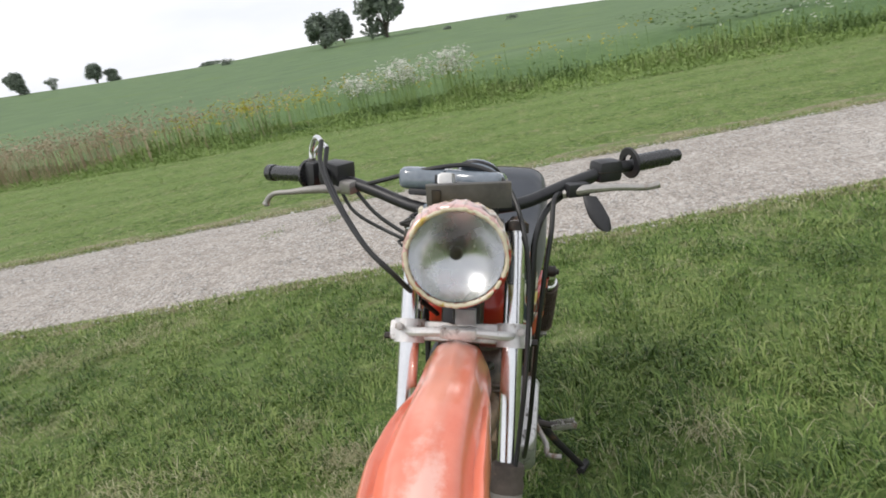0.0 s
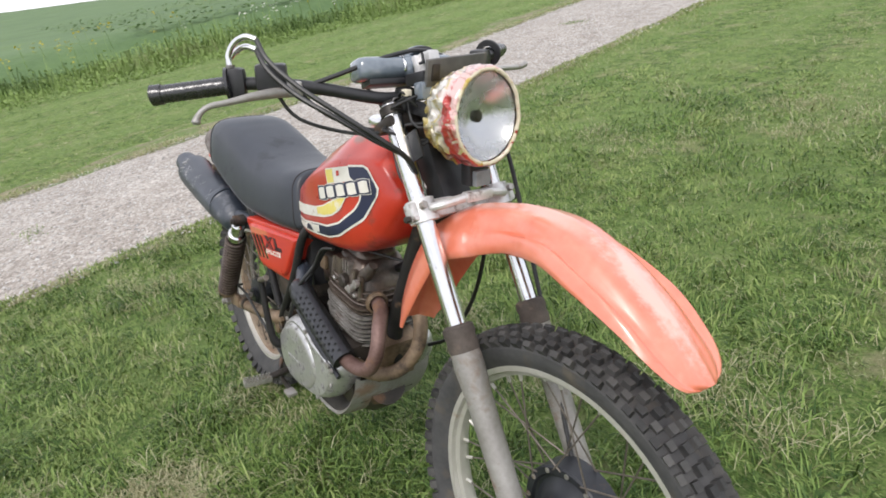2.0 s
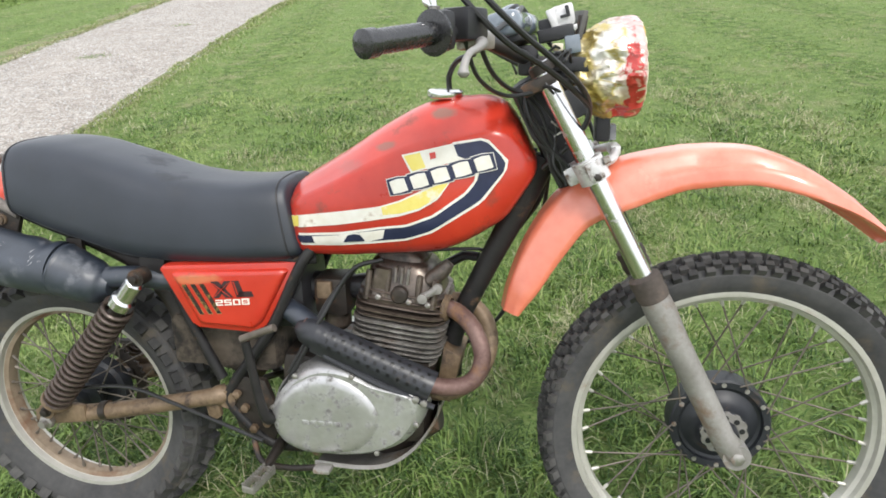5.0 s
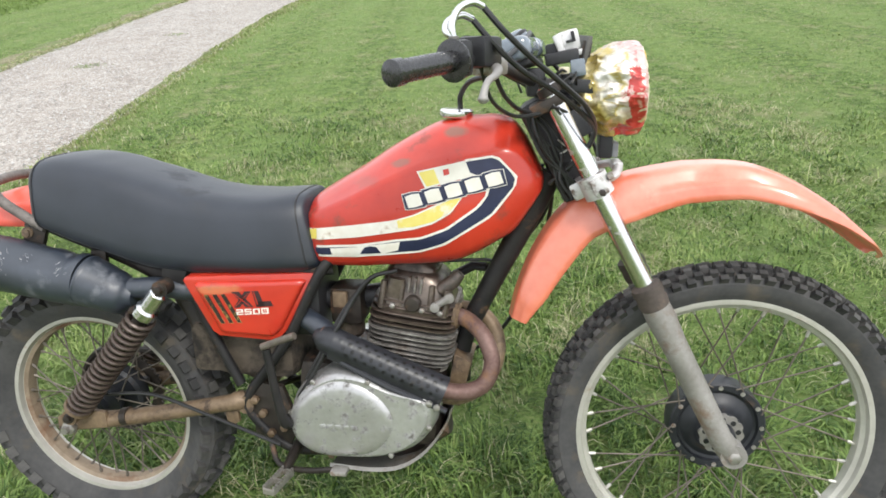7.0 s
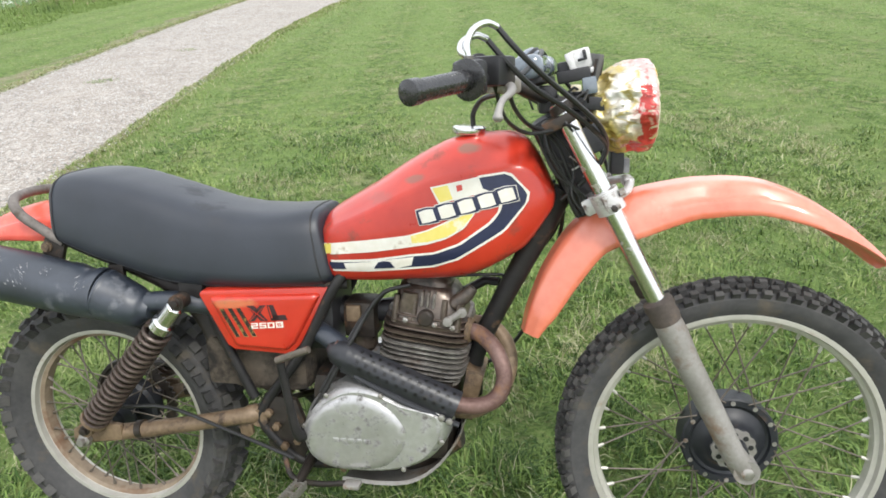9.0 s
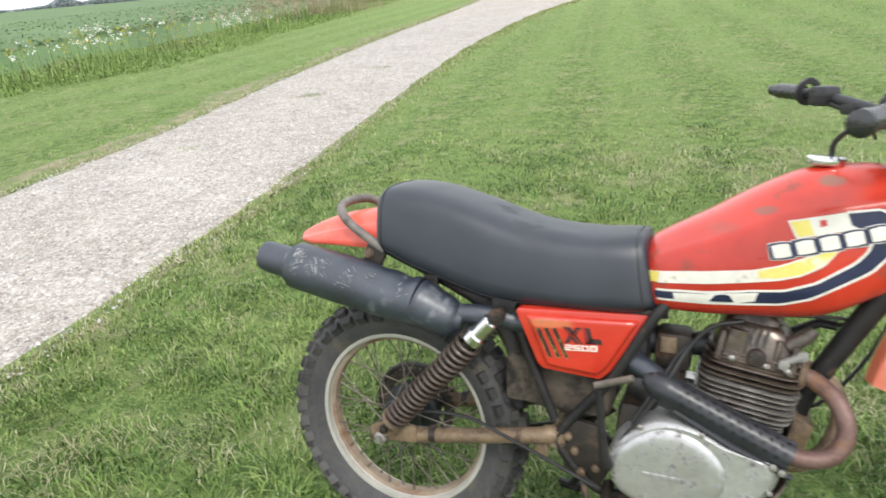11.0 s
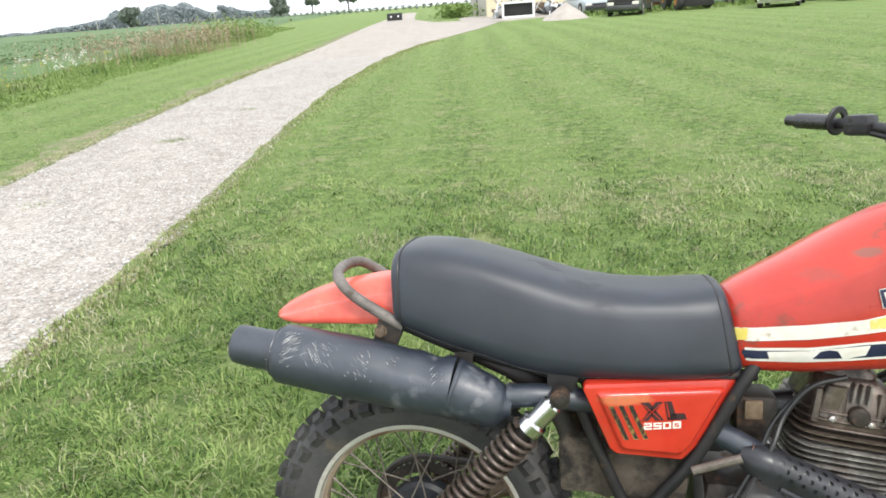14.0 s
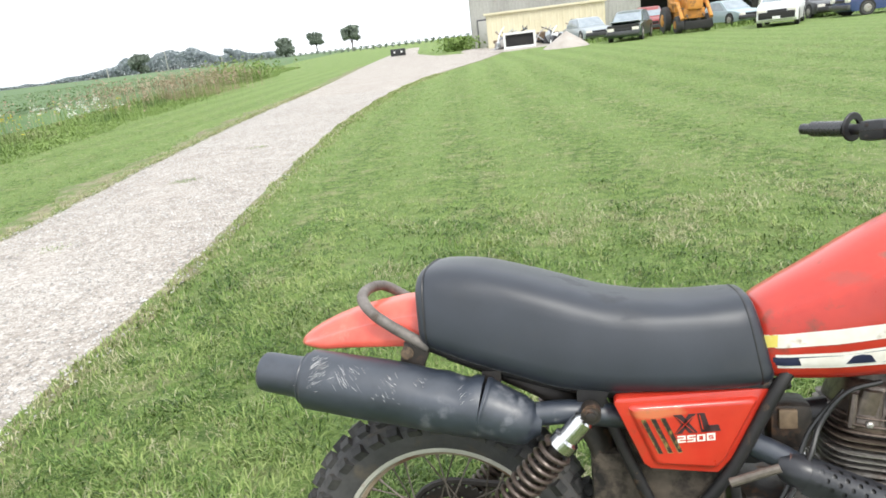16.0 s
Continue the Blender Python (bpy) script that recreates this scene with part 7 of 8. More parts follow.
car("saloon_car", "silver-blue saloon car parked in long grass", (0.97, 42.5), 18, "car_silver")
car("saloon_car", "dark green saloon with a dented front and pale bonnet", (3.2, 37.6), -14, "car_green", H=1.50)
car("estate_car", "dull red estate car behind the machine", (5.0, 46.5), 0, "car_red", H=1.62)
car("small_car", "pale blue small car among weeds", (9.2, 42.6), 25, "car_pale", L=3.9)
car("minivan", "white minivan with a dark grille", (10.0, 35.0), -20, "car_white", L=4.6, H=1.72, hood=1.0, van=True)
car("saloon_car", "dark grey saloon car", (12.9, 40.0), 8, "car_dark")
car("pickup_van", "deep blue van with a long body", (15.2, 36.0), -80, "car_blue", L=5.0, H=1.75, hood=1.1, van=True)
part("lower_grille", box((0, -2.40, 0.50), (1.50, 0.10, 0.30), 0.04), "dark_in", bpy.data.objects["minivan"], "broad dark lower grille")
part("number_plate", box((0, -2.46, 0.40), (0.32, 0.02, 0.12), 0.005), "white_paint", bpy.data.objects["minivan"])
part("bonnet", box((0, -1.55, 0.93), (1.45, 1.0, 0.05), 0.02, turned(-6, "X")), "car_silver", bpy.data.objects["saloon_car.001"])
# solid dark box, its colour giving the shade of the open front
part("open_front", box((0, -2.10, 0.62), (1.60, 0.30, 0.40), 0.04), "dark_in", bpy.data.objects["saloon_car.001"], "dark open front with the bumper gone")

hoe = top("backhoe_loader", "weathered orange backhoe loader with raised arms", "digger", (6.3, 39.6), 8)
part("chassis", box((0, 0, 0.95), (1.1, 3.2, 0.5), 0.05), "machine", hoe)
part("engine_hood", box((0, -1.1, 1.45), (0.8, 1.4, 0.6), 0.08), "machine", hoe)
part("cab", box((0, 0.6, 1.85), (1.3, 1.2, 1.5), 0.05), "machine", hoe)
part("window", box((0, -0.02, 2.1), (1.1, 0.06, 0.8), 0.02), "window", hoe)
for x, y, r in ((-0.85, 0.9, 0.72), (0.85, 0.9, 0.72), (-0.75, -1.25, 0.45), (0.75, -1.25, 0.45)):
    w = part("wheel", lathe([(-0.18, r * 0.5), (-0.18, r * 0.9), (-0.12, r), (0.12, r), (0.18, r * 0.9), (0.18, r * 0.5)], (x, y, r), (1, 0, 0), 24, cap=True), "rubber", hoe)
    part("rim", lathe([(0, r * 0.48), (0.03, r * 0.4), (0.03, r * 0.1)], (x + math.copysign(0.18, x), y, r), (math.copysign(1, x), 0, 0), 16, cap=True), "machine", w)
part("loader_arm", tube([(-0.7, 0.2, 1.6), (-0.75, -1.2, 1.5), (-0.75, -2.0, 0.7)], 0.10, 8), "machine", hoe)
part("loader_arm", tube([(0.7, 0.2, 1.6), (0.75, -1.2, 1.5), (0.75, -2.0, 0.7)], 0.10, 8), "machine", hoe)
part("bucket", plate([(-0.75, 0.18), (0.75, 0.18), (0.70, 0.58), (-0.70, 0.58)], -2.4, -2.0, 0.05), "dark_in", hoe, "dark rusted loader bucket")
for x in (-0.42, 0.42):
    part("ram", tube([(x, 0.1, 1.15), (x, -1.0, 1.25), (x, -1.9, 0.75)], [0.06, 0.05, 0.04], 8), "rust", hoe)
part("boom", tube([(0.1, 1.6, 1.1), (0.5, 2.1, 2.9), (1.1, 2.0, 3.2), (2.0, 1.8, 2.2), (2.6, 1.7, 1.5)], [0.18, 0.16, 0.15, 0.13, 0.10], 8), "machine", hoe)
part("mast", box((-0.6, -0.4, 2.2), (0.22, 0.22, 2.2), 0.03), "machine", hoe)

pile = bmesh.new()
rows = []
for r in (1.35, 1.05, 0.75, 0.45, 0.2, 0.02):
    rows.append([(r * math.cos(a) * (0.96 + 0.12 * noise.noise((math.cos(a) * 2, math.sin(a) * 2, r))), r * math.sin(a), (1.35 - r) * 0.64 + 0.05 * noise.noise((r * 4, a, 1))) for a in (2 * math.pi * k / 36 for k in range(36))])
loft(rows, pile)
gp = part("sand_mound", pile, "sand")
gp.matrix_world = pose(-0.2, 37.0, -0.02)
tagged(gp, "small cone of pale sand at the lawn's edge", "sand heap")
wf = top("window_frame", "white painted empty frame leaning among scrap", "frame", (-3.3, 44.2), 4)
for c, s in (((0, 0, 0.10), (2.1, 0.12, 0.14)), ((0, 0, 0.98), (2.1, 0.12, 0.14)), ((-0.98, 0, 0.54), (0.14, 0.12, 0.76)), ((0.98, 0, 0.54), (0.14, 0.12, 0.76))):
    part("rail", box(c, s, 0.01), "white_paint", wf)
part("backing", box((0, 0.12, 0.54), (1.9, 0.04, 0.8), 0.005), "dark_in", wf)
rs = random.Random(11)
mats = ["steel", "car_dark", "rust", "car_silver", "white_paint", "black", "black", "car_dark", "dark_in"]
for k in range(64):
    p = (-5.2 + rs.uniform(0, 6.3), 46.3 + rs.uniform(-1.2, 1.6))
    ob = top(("scrap_part" if k % 3 else "scrap_bar"), "tangled scrap metal heaped in front of the shed", "scrap", p, rs.uniform(0, 180), "scrap heap")
    if k % 3:
        part("panel", box((0, 0, 0.25 + rs.uniform(0, 0.35)), (rs.uniform(0.25, 0.9), rs.uniform(0.15, 0.5), rs.uniform(0.15, 0.6)), 0.05, turned(rs.uniform(-25, 25), "X") @ turned(rs.uniform(-25, 25), "Y")), rs.choice(mats), ob)
    else:
        part("bar", tube([(-0.8, 0, 0.05), (0.1, 0.1, 0.6 + rs.uniform(0, 0.4)), (0.9, 0, 1.0 + rs.uniform(0, 0.5))], 0.035, 8, 4), rs.choice(mats), ob)
cul = top("culvert_marker", "dark low marker board with two small pale discs by the lane", "marker", (-15.4, 59.0), 12)
part("board", box((0, 0, 0.42), (1.35, 0.2, 0.62), 0.05), "black", cul)
for s in (-0.32, 0.32):
    part("disc", lathe([(0, 0.085), (0.02, 0.08)], (s, -0.10, 0.45), (0, -1, 0), 16, cap=True), "white_paint", cul)


# ---------------- plants
def leafy(name, c1, c2, island=0.9, scale=1.2, rough=0.65, through_leaf=0.16):
    m = material(name, c1, c2, rough, scale=scale, fine=14, bump=0.0, island=island, spec=0.25)
    # leaves let some light through
    n, l = m.node_tree.nodes, m.node_tree.links
    b = n["Principled BSDF"]
    thin, mix = n.new("ShaderNodeBsdfTranslucent"), n.new("ShaderNodeMixShader")
    mix.inputs["Fac"].default_value = through_leaf
    l.new(b.inputs["Base Color"].links[0].from_socket, thin.inputs["Color"])
    l.new(b.outputs["BSDF"], mix.inputs[1])
    l.new(thin.outputs["BSDF"], mix.inputs[2])
    l.new(mix.outputs["Shader"], n["Material Output"].inputs["Surface"])
    return m


M["blade"] = leafy("grass_blades", (0.100, 0.180, 0.036), (0.196, 0.322, 0.078), 0.6, 0.9, 0.5)
# darker copy of the blade green for the near layer, shade put into its colour
M["blade_lush"] = leafy("shaded_grass_blades", (0.046, 0.096, 0.019), (0.200, 0.298, 0.076), 1.1, 0.9, 0.45)
M["blade_light"] = leafy("grass_blades_pale", (0.150, 0.228, 0.054), (0.318, 0.392, 0.134), 0.9, 0.9, 0.5)
M["straw"] = leafy("dry_clippings", (0.275, 0.262, 0.135), (0.520, 0.505, 0.320), 0.7, 1.5)
M["weed"] = leafy("weed_green", (0.165, 0.248, 0.068), (0.252, 0.345, 0.108), 0.5, 0.5)
M["seed"] = leafy("brown_seed_heads", (0.32, 0.232, 0.160), (0.45, 0.36, 0.26), 0.6, 0.5)
M["gold"] = leafy("yellow_flowers", (0.36, 0.31, 0.03), (0.50, 0.44, 0.06), 0.5, 0.8)
M["lace"] = leafy("white_flowers", (0.58, 0.58, 0.52), (0.76, 0.76, 0.70), 0.4, 0.8)
M["soy"] = leafy("soy_leaves", (0.112, 0.178, 0.066), (0.150, 0.226, 0.086), 0.3, 0.3)
# green of the distant trees lifted towards grey, haze put into the colour
M["oak"] = leafy("hazed_tree_leaves", (0.160, 0.196, 0.156), (0.235, 0.275, 0.215), 0.6, 0.2)
# blue-grey leaves: the haze over the far woods put into their colour
M["woods"] = leafy("far_woods_haze", (0.290, 0.330, 0.350), (0.370, 0.410, 0.425), 0.4, 0.05)
M["bark"] = material("grey_bark", (0.06, 0.05, 0.04), (0.13, 0.11, 0.09), 0.9, scale=2, fine=15, bump=0.6, dist=0.03)
gen = np.random.default_rng(7)


def mesh_of(name, verts, faces, mat, label, category):
    """One mesh out of numpy rows: verts (n, 3), faces (m, 3)."""
    me = bpy.data.meshes.new(name)
    me.vertices.add(len(verts))
    me.vertices.foreach_set("co", np.ascontiguousarray(verts, dtype=np.float32).ravel())
    me.loops.add(faces.size)
    me.loops.foreach_set("vertex_index", np.ascontiguousarray(faces, dtype=np.int32).ravel())
    me.polygons.add(len(faces))
    me.polygons.foreach_set("loop_start", np.arange(0, faces.size, faces.shape[1], dtype=np.int32))
    me.update(calc_edges=True)
    me.materials.append(M[mat])
    return tagged(new(name, me), label, category, kind="stuff")


def soft_noise(x, y, f, seed):
    """Smooth value noise in numpy."""
    g = np.random.default_rng(seed).random((64, 64))
    u, v = x * f + 200.0, y * f + 200.0
    i, j = np.floor(u).astype(int), np.floor(v).astype(int)
    a, b = u - i, v - j
    a, b = a * a * (3 - 2 * a), b * b * (3 - 2 * b)
    at = lambda p, q: g[p % 64, q % 64]
    return (at(i, j) * (1 - a) + at(i + 1, j) * a) * (1 - b) + (at(i, j + 1) * (1 - a) + at(i + 1, j + 1) * a) * b


def blades(x, y, z, h, w, lean, yaw=None):
    """Bent blades of three triangles each."""
    n = len(x)
    yaw = gen.random(n) * 2 * np.pi if yaw is None else yaw
    side = yaw + np.pi / 2 + gen.normal(0, 0.5, n)
    dx, dy = np.cos(yaw) * lean * h, np.sin(yaw) * lean * h
    sx, sy = np.cos(side) * w / 2, np.sin(side) * w / 2
    rise = np.sqrt(np.maximum(0.06, 1 - lean ** 2))
    p = np.empty((n, 5, 3), np.float32)
    p[:, 0] = np.stack([x - sx, y - sy, z - 0.01 + 0 * x], 1)
    p[:, 1] = np.stack([x + sx, y + sy, z - 0.01 + 0 * x], 1)
    mx, my, mz = x + dx * 0.42, y + dy * 0.42, z + h * rise * 0.92
    p[:, 2] = np.stack([mx + sx * 0.8, my + sy * 0.8, mz], 1)
    p[:, 3] = np.stack([mx - sx * 0.8, my - sy * 0.8, mz], 1)
    p[:, 4] = np.stack([x + dx, y + dy, z + h * rise * gen.uniform(0.55, 1.1, n)], 1)
    f = np.array([[0, 1, 2], [0, 2, 3], [3, 2, 4]])
    return p.reshape(-1, 3), (f[None] + 5 * np.arange(n)[:, None, None]).reshape(-1, 3)


def flakes(c, size, flat=0.0):
    """Loose leaf-like quads, each of two triangles, at centres c."""
    n = len(c)
    a = gen.normal(size=(n, 3))
    b = gen.normal(size=(n, 3))
    a[:, 2] *= 1 - flat
    b[:, 2] *= 1 - flat
    a /= np.linalg.norm(a, axis=1)[:, None]
    b -= a * (a * b).sum(1)[:, None]
    b /= np.linalg.norm(b, axis=1)[:, None]
    s = np.reshape(size, (-1, 1)) * np.ones((n, 1))
    p = np.stack([c - a * s, c + b * s * 0.62, c + a * s, c - b * s * 0.62], 1)
    f = np.array([[0, 1, 2], [0, 2, 3]])
    return p.reshape(-1, 3), (f[None] + 4 * np.arange(n)[:, None, None]).reshape(-1, 3)


near_y, near_x = np.array([r[0] for r in NEAR_EDGE]), np.array([r[1] for r in NEAR_EDGE])
far_y, far_x = np.array([r[0] for r in FAR_EDGE]), np.array([r[1] for r in FAR_EDGE])
fld_y, fld_x = np.array([r[0] for r in FIELD_EDGE]), np.array([r[1] for r in FIELD_EDGE])


def lawn_points(n, r0, r1, power):
    """Scattered round the motorcycle's place, thinning outwards, off the lane and out of the crop."""
    u = gen.random(n)
    r = (r0 ** (2 - power) + u * (r1 ** (2 - power) - r0 ** (2 - power))) ** (1 / (2 - power))
    a = np.radians(gen.uniform(0, 360, n))
    x, y = 0.5 + r * np.cos(a), -0.5 + r * np.sin(a)
    wob = 0.11 * (soft_noise(x, y, 1.7, 3) - 0.5) + 0.08 * (soft_noise(x, y, 6.0, 4) - 0.5)
    on_road = (x < np.interp(y, near_y, near_x) + wob) & (x > np.interp(y, far_y, far_x) + wob)
    keep = ~on_road & (x > np.interp(y, fld_y, fld_x) + 0.2)
    return x[keep], y[keep], r[keep]


def kites(x, y, z, h, w, lean, yaw=None):
    """Blades of two triangles: a foot, two shoulders and a tip."""
    n = len(x)
    yaw = gen.random(n) * 2 * np.pi if yaw is None else yaw
    side = yaw + np.pi / 2 + gen.normal(0, 0.5, n)
    dx, dy = np.cos(yaw) * lean * h, np.sin(yaw) * lean * h
    sx, sy = np.cos(side) * w / 2, np.sin(side) * w / 2
    rise = np.sqrt(np.maximum(0.06, 1 - lean ** 2)) * h
    p = np.empty((n, 4, 3), np.float32)
    p[:, 0] = np.stack([x, y, z - 0.01], 1)
    p[:, 1] = np.stack([x + dx * 0.3 - sx, y + dy * 0.3 - sy, z + rise * 0.55], 1)
    p[:, 2] = np.stack([x + dx * 0.3 + sx, y + dy * 0.3 + sy, z + rise * 0.55], 1)
    p[:, 3] = np.stack([x + dx, y + dy, z + rise], 1)
    f = np.array([[0, 2, 1], [1, 2, 3]])
    return p.reshape(-1, 3), (f[None] + 4 * np.arange(n)[:, None, None]).reshape(-1, 3)


# thatch lies thicker or thinner here (x, y, reach, how much)
DRY_SPOTS = [(-0.2, 3.8, 0.7, 0.16), (0.9, 3.6, 0.7, 0.26), (-1.3, 4.9, 0.8, 0.10), (0.2, -0.2, 0.4, 0.10), (0.4, 1.0, 0.3, 0.10), (1.3, 0.9, 0.3, 0.08), (1.7, 1.2, 0.4, 0.08), (2.4, 3.6, 0.8, 0.10), (1.5, 9.0, 2.2, 0.12), (0.6, 5.2, 0.7, 0.16), (1.5, 5.0, 0.6, 0.14),
             (-0.9, 0.6, 0.55, -0.16), (-1.3, 1.4, 0.7, -0.14), (-1.0, 2.4, 0.7, -0.12), (-0.5, 0.9, 0.5, -0.12), (-0.6, -1.6, 0.9, -0.14), (0.9, 0.25, 0.3, -0.08), (0.0, 0.5, 0.5, -0.22), (0.6, 0.9, 0.4, -0.14), (-0.3, 1.3, 0.6, -0.12)]


def lawn(n, r0, r1, power, h, w0, straw, make):
    x, y, r = lawn_points(n, r0, r1, power)
    clump = 0.6 * soft_noise(x, y, 5.0, 11) + 0.4 * soft_noise(x, y, 14.0, 12)
    keep = gen.random(len(x)) < np.clip(0.04 + 1.55 * clump, 0.05, 1.2) * np.clip((r1 - r) / (0.45 * r1 if r1 > 20 else 3.4), 0, 1)
    x, y, r, clump = x[keep], y[keep], r[keep], clump[keep]
    # drier ground in patches and along the lane
    by_lane = np.exp(-np.minimum(abs(x - np.interp(y, near_y, near_x)), abs(x - np.interp(y, far_y, far_x))) / 0.22)
    dry = soft_noise(x, y, 1.3, 21) * 0.42 + soft_noise(x, y, 3.4, 22) * 0.50 + 0.14 * by_lane
    for px, py, wide, much in DRY_SPOTS:
        dry = dry + much * np.exp(-((x - px) / wide) ** 2 - ((y - py) / wide) ** 2)
    fine_dry = 0.34 * (soft_noise(x, y, 9.0, 24) - 0.5)
    is_dry = gen.random(len(x)) < straw * np.clip(1.35 - 0.15 * r, 0.60, 1.0) * np.clip((dry + fine_dry - 0.45) * 11.0, 0.25, 4.0)
    w = w0 * np.maximum(1.0, r / 2.4) ** 0.70 * gen.uniform(0.6, 1.3, len(x))
    hh = h * (0.25 + 1.4 * clump ** 1.3) * gen.uniform(0.5, 1.4, len(x)) * (1 - 0.35 * by_lane)
    comb = 4 * np.pi * soft_noise(x, y, 3.6, 71) + gen.normal(0, 1.15, len(x))
    flat = gen.random(len(x)) < np.clip(0.46 + 0.12 * (r - 2.0), 0.46, 0.86)
    lean = np.where(flat, gen.uniform(0.93, 0.985, len(x)), np.clip(gen.normal(0.84, 0.16, len(x)), 0.10, 0.975))
    hh = hh * np.where(flat, 1.35, 1.0) * np.clip(1.25 - 0.07 * r, 0.6, 1.0)
    # taller where the motorcycle stands
    hh = hh * (1 + 0.30 * np.exp(-((x - 0.9) / 1.3) ** 2 - ((y - 0.4) / 0.9) ** 2))
    z = np.zeros(len(x)) - 0.012
    # fewer pale blades round the motorcycle: darkening there is put into the colour
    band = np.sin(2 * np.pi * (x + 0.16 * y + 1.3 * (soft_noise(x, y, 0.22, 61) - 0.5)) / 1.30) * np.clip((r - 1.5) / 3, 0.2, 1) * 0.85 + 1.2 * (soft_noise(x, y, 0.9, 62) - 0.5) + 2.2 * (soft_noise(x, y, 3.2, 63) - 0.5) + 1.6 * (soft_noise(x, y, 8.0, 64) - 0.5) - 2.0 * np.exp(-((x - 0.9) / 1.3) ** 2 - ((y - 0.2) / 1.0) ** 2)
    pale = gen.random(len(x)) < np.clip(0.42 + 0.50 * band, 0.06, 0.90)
    out = []
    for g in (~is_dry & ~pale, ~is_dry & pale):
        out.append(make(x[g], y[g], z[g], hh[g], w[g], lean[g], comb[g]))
    lay = np.clip(gen.normal(0.95, 0.05, is_dry.sum()), 0.8, 0.985)
    out.append(make(x[is_dry], y[is_dry], z[is_dry] + gen.uniform(0.0, 0.018, is_dry.sum()), hh[is_dry] * 0.95, w[is_dry] * 0.52, lay))
    return out


for args in ((430000, 0.05, 5.4, 0.62, 0.054, 0.0050, 0.28, blades), (1180000, 1.8, 30.0, 1.30, 0.036, 0.0036, 0.44, kites)):
    made = lawn(*args)
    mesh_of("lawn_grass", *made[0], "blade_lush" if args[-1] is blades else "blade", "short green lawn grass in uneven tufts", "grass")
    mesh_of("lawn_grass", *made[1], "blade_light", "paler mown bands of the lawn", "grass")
    mesh_of("dry_grass", *made[2], "straw", "pale dry clippings lying in the lawn", "grass")

# ragged fringe creeping over the lane's edges
n = 60000
y = -6 + 30 * gen.random(n) ** 1.3
on_near = gen.random(n) < 0.6
x = np.where(on_near, np.interp(y, near_y, near_x), np.interp(y, far_y, far_x)) + np.where(on_near, 1, -1) * (gen.exponential(0.10, n) - 0.05) + 0.08 * (soft_noise(y, y * 0, 2.2, 81) - 0.5)
thin = gen.random(n) < 0.25 + soft_noise(x, y, 3.0, 82)
x, y = x[thin], y[thin]
tan = gen.random(len(x)) < np.where(x < np.interp(y, far_y, far_x) + 0.25, 0.62, 0.36)
for g, mat, lab in ((~tan, "blade_light", "ragged grass fringe along the lane"), (tan, "straw", "dry straw fringe along the lane")):
    k = g.sum()
    mesh_of("lane_fringe", *kites(x[g], y[g], np.zeros(k), 0.035 * gen.uniform(0.4, 1.5, k), 0.006 * np.maximum(1, y[g] / 5) * np.ones(k), np.clip(gen.normal(0.75, 0.2, k), 0.1, 0.98)), mat, lab, "grass")


def tufts(name, spots, n, spread, h, mat, label):
    xs, ys = [], []
    for cx, cy in spots:
        xs.append(cx + gen.normal(0, spread, n))
        ys.append(cy + gen.normal(0, spread * 0.7, n))
    x, y = np.concatenate(xs), np.concatenate(ys)
    mesh_of(name, *blades(x, y, np.full(len(x), 0.012), h * gen.uniform(0.5, 1.2, len(x)), np.full(len(x), 0.006), np.clip(gen.normal(0.75, 0.15, len(x)), 0, 0.97)), mat, label, "grass")


tufts("lane_grass", [(-4.43, 5.95), (-4.35, 6.05), (-3.35, -1.9), (-3.1, -2.4), (-4.0, 3.4), (-2.9, -0.6), (-4.6, 8.4)], 130, 0.085, 0.03, "weed", "thin grass growing in the middle of the lane")

# loose stones on the lane
n = 72000
y = -9 + 27 * gen.random(n) ** 1.2
f = gen.random(n)
xa, xb = np.interp(y, near_y, near_x), np.interp(y, far_y, far_x)
x = xa + (xb - xa) * (f * 1.04 - 0.02)
size = gen.lognormal(-5.0, 0.38, n)
tetra = np.array([(1, 0, -0.35), (-0.5, 0.87, -0.35), (-0.5, -0.87, -0.35), (0.1, 0.0, 0.75)])
rot_a = gen.random(n) * 2 * np.pi
ca, sa = np.cos(rot_a), np.sin(rot_a)
v = tetra[None] * (size[:, None] * gen.uniform(0.6, 1.3, (n, 4)))[:, :, None]
px = v[:, :, 0] * ca[:, None] - v[:, :, 1] * sa[:, None] + x[:, None]
py = v[:, :, 0] * sa[:, None] + v[:, :, 1] * ca[:, None] + y[:, None]
pz = v[:, :, 2] * 0.7 + (0.022 * np.minimum(1, np.minimum(4 * f, 4 * (1 - f))).clip(0))[:, None] + 0.003
tri = np.array([[0, 1, 3], [1, 2, 3], [2, 0, 3]])
M["stone"] = leafy("limestone_chips", (0.255, 0.243, 0.228), (0.56, 0.546, 0.525), 0.9, 3.0, 0.9, 0.0)
mesh_of("gravel_stones", np.stack([px, py, pz], 2).reshape(-1, 3), (tri[None] + 4 * np.arange(n)[:, None, None]).reshape(-1, 3), "stone", "loose pale limestone chips on the lane", "gravel")


# the weedy strip along the field
def strip_points(n, y0, y1, out0, out1):
    y = gen.uniform(y0, y1, n)
    x = np.interp(y, fld_y, fld_x) + gen.uniform(-out1, -out0, n) + 0.8 * (soft_noise(y, y * 0, 0.5, 31) - 0.5)
    return x, y


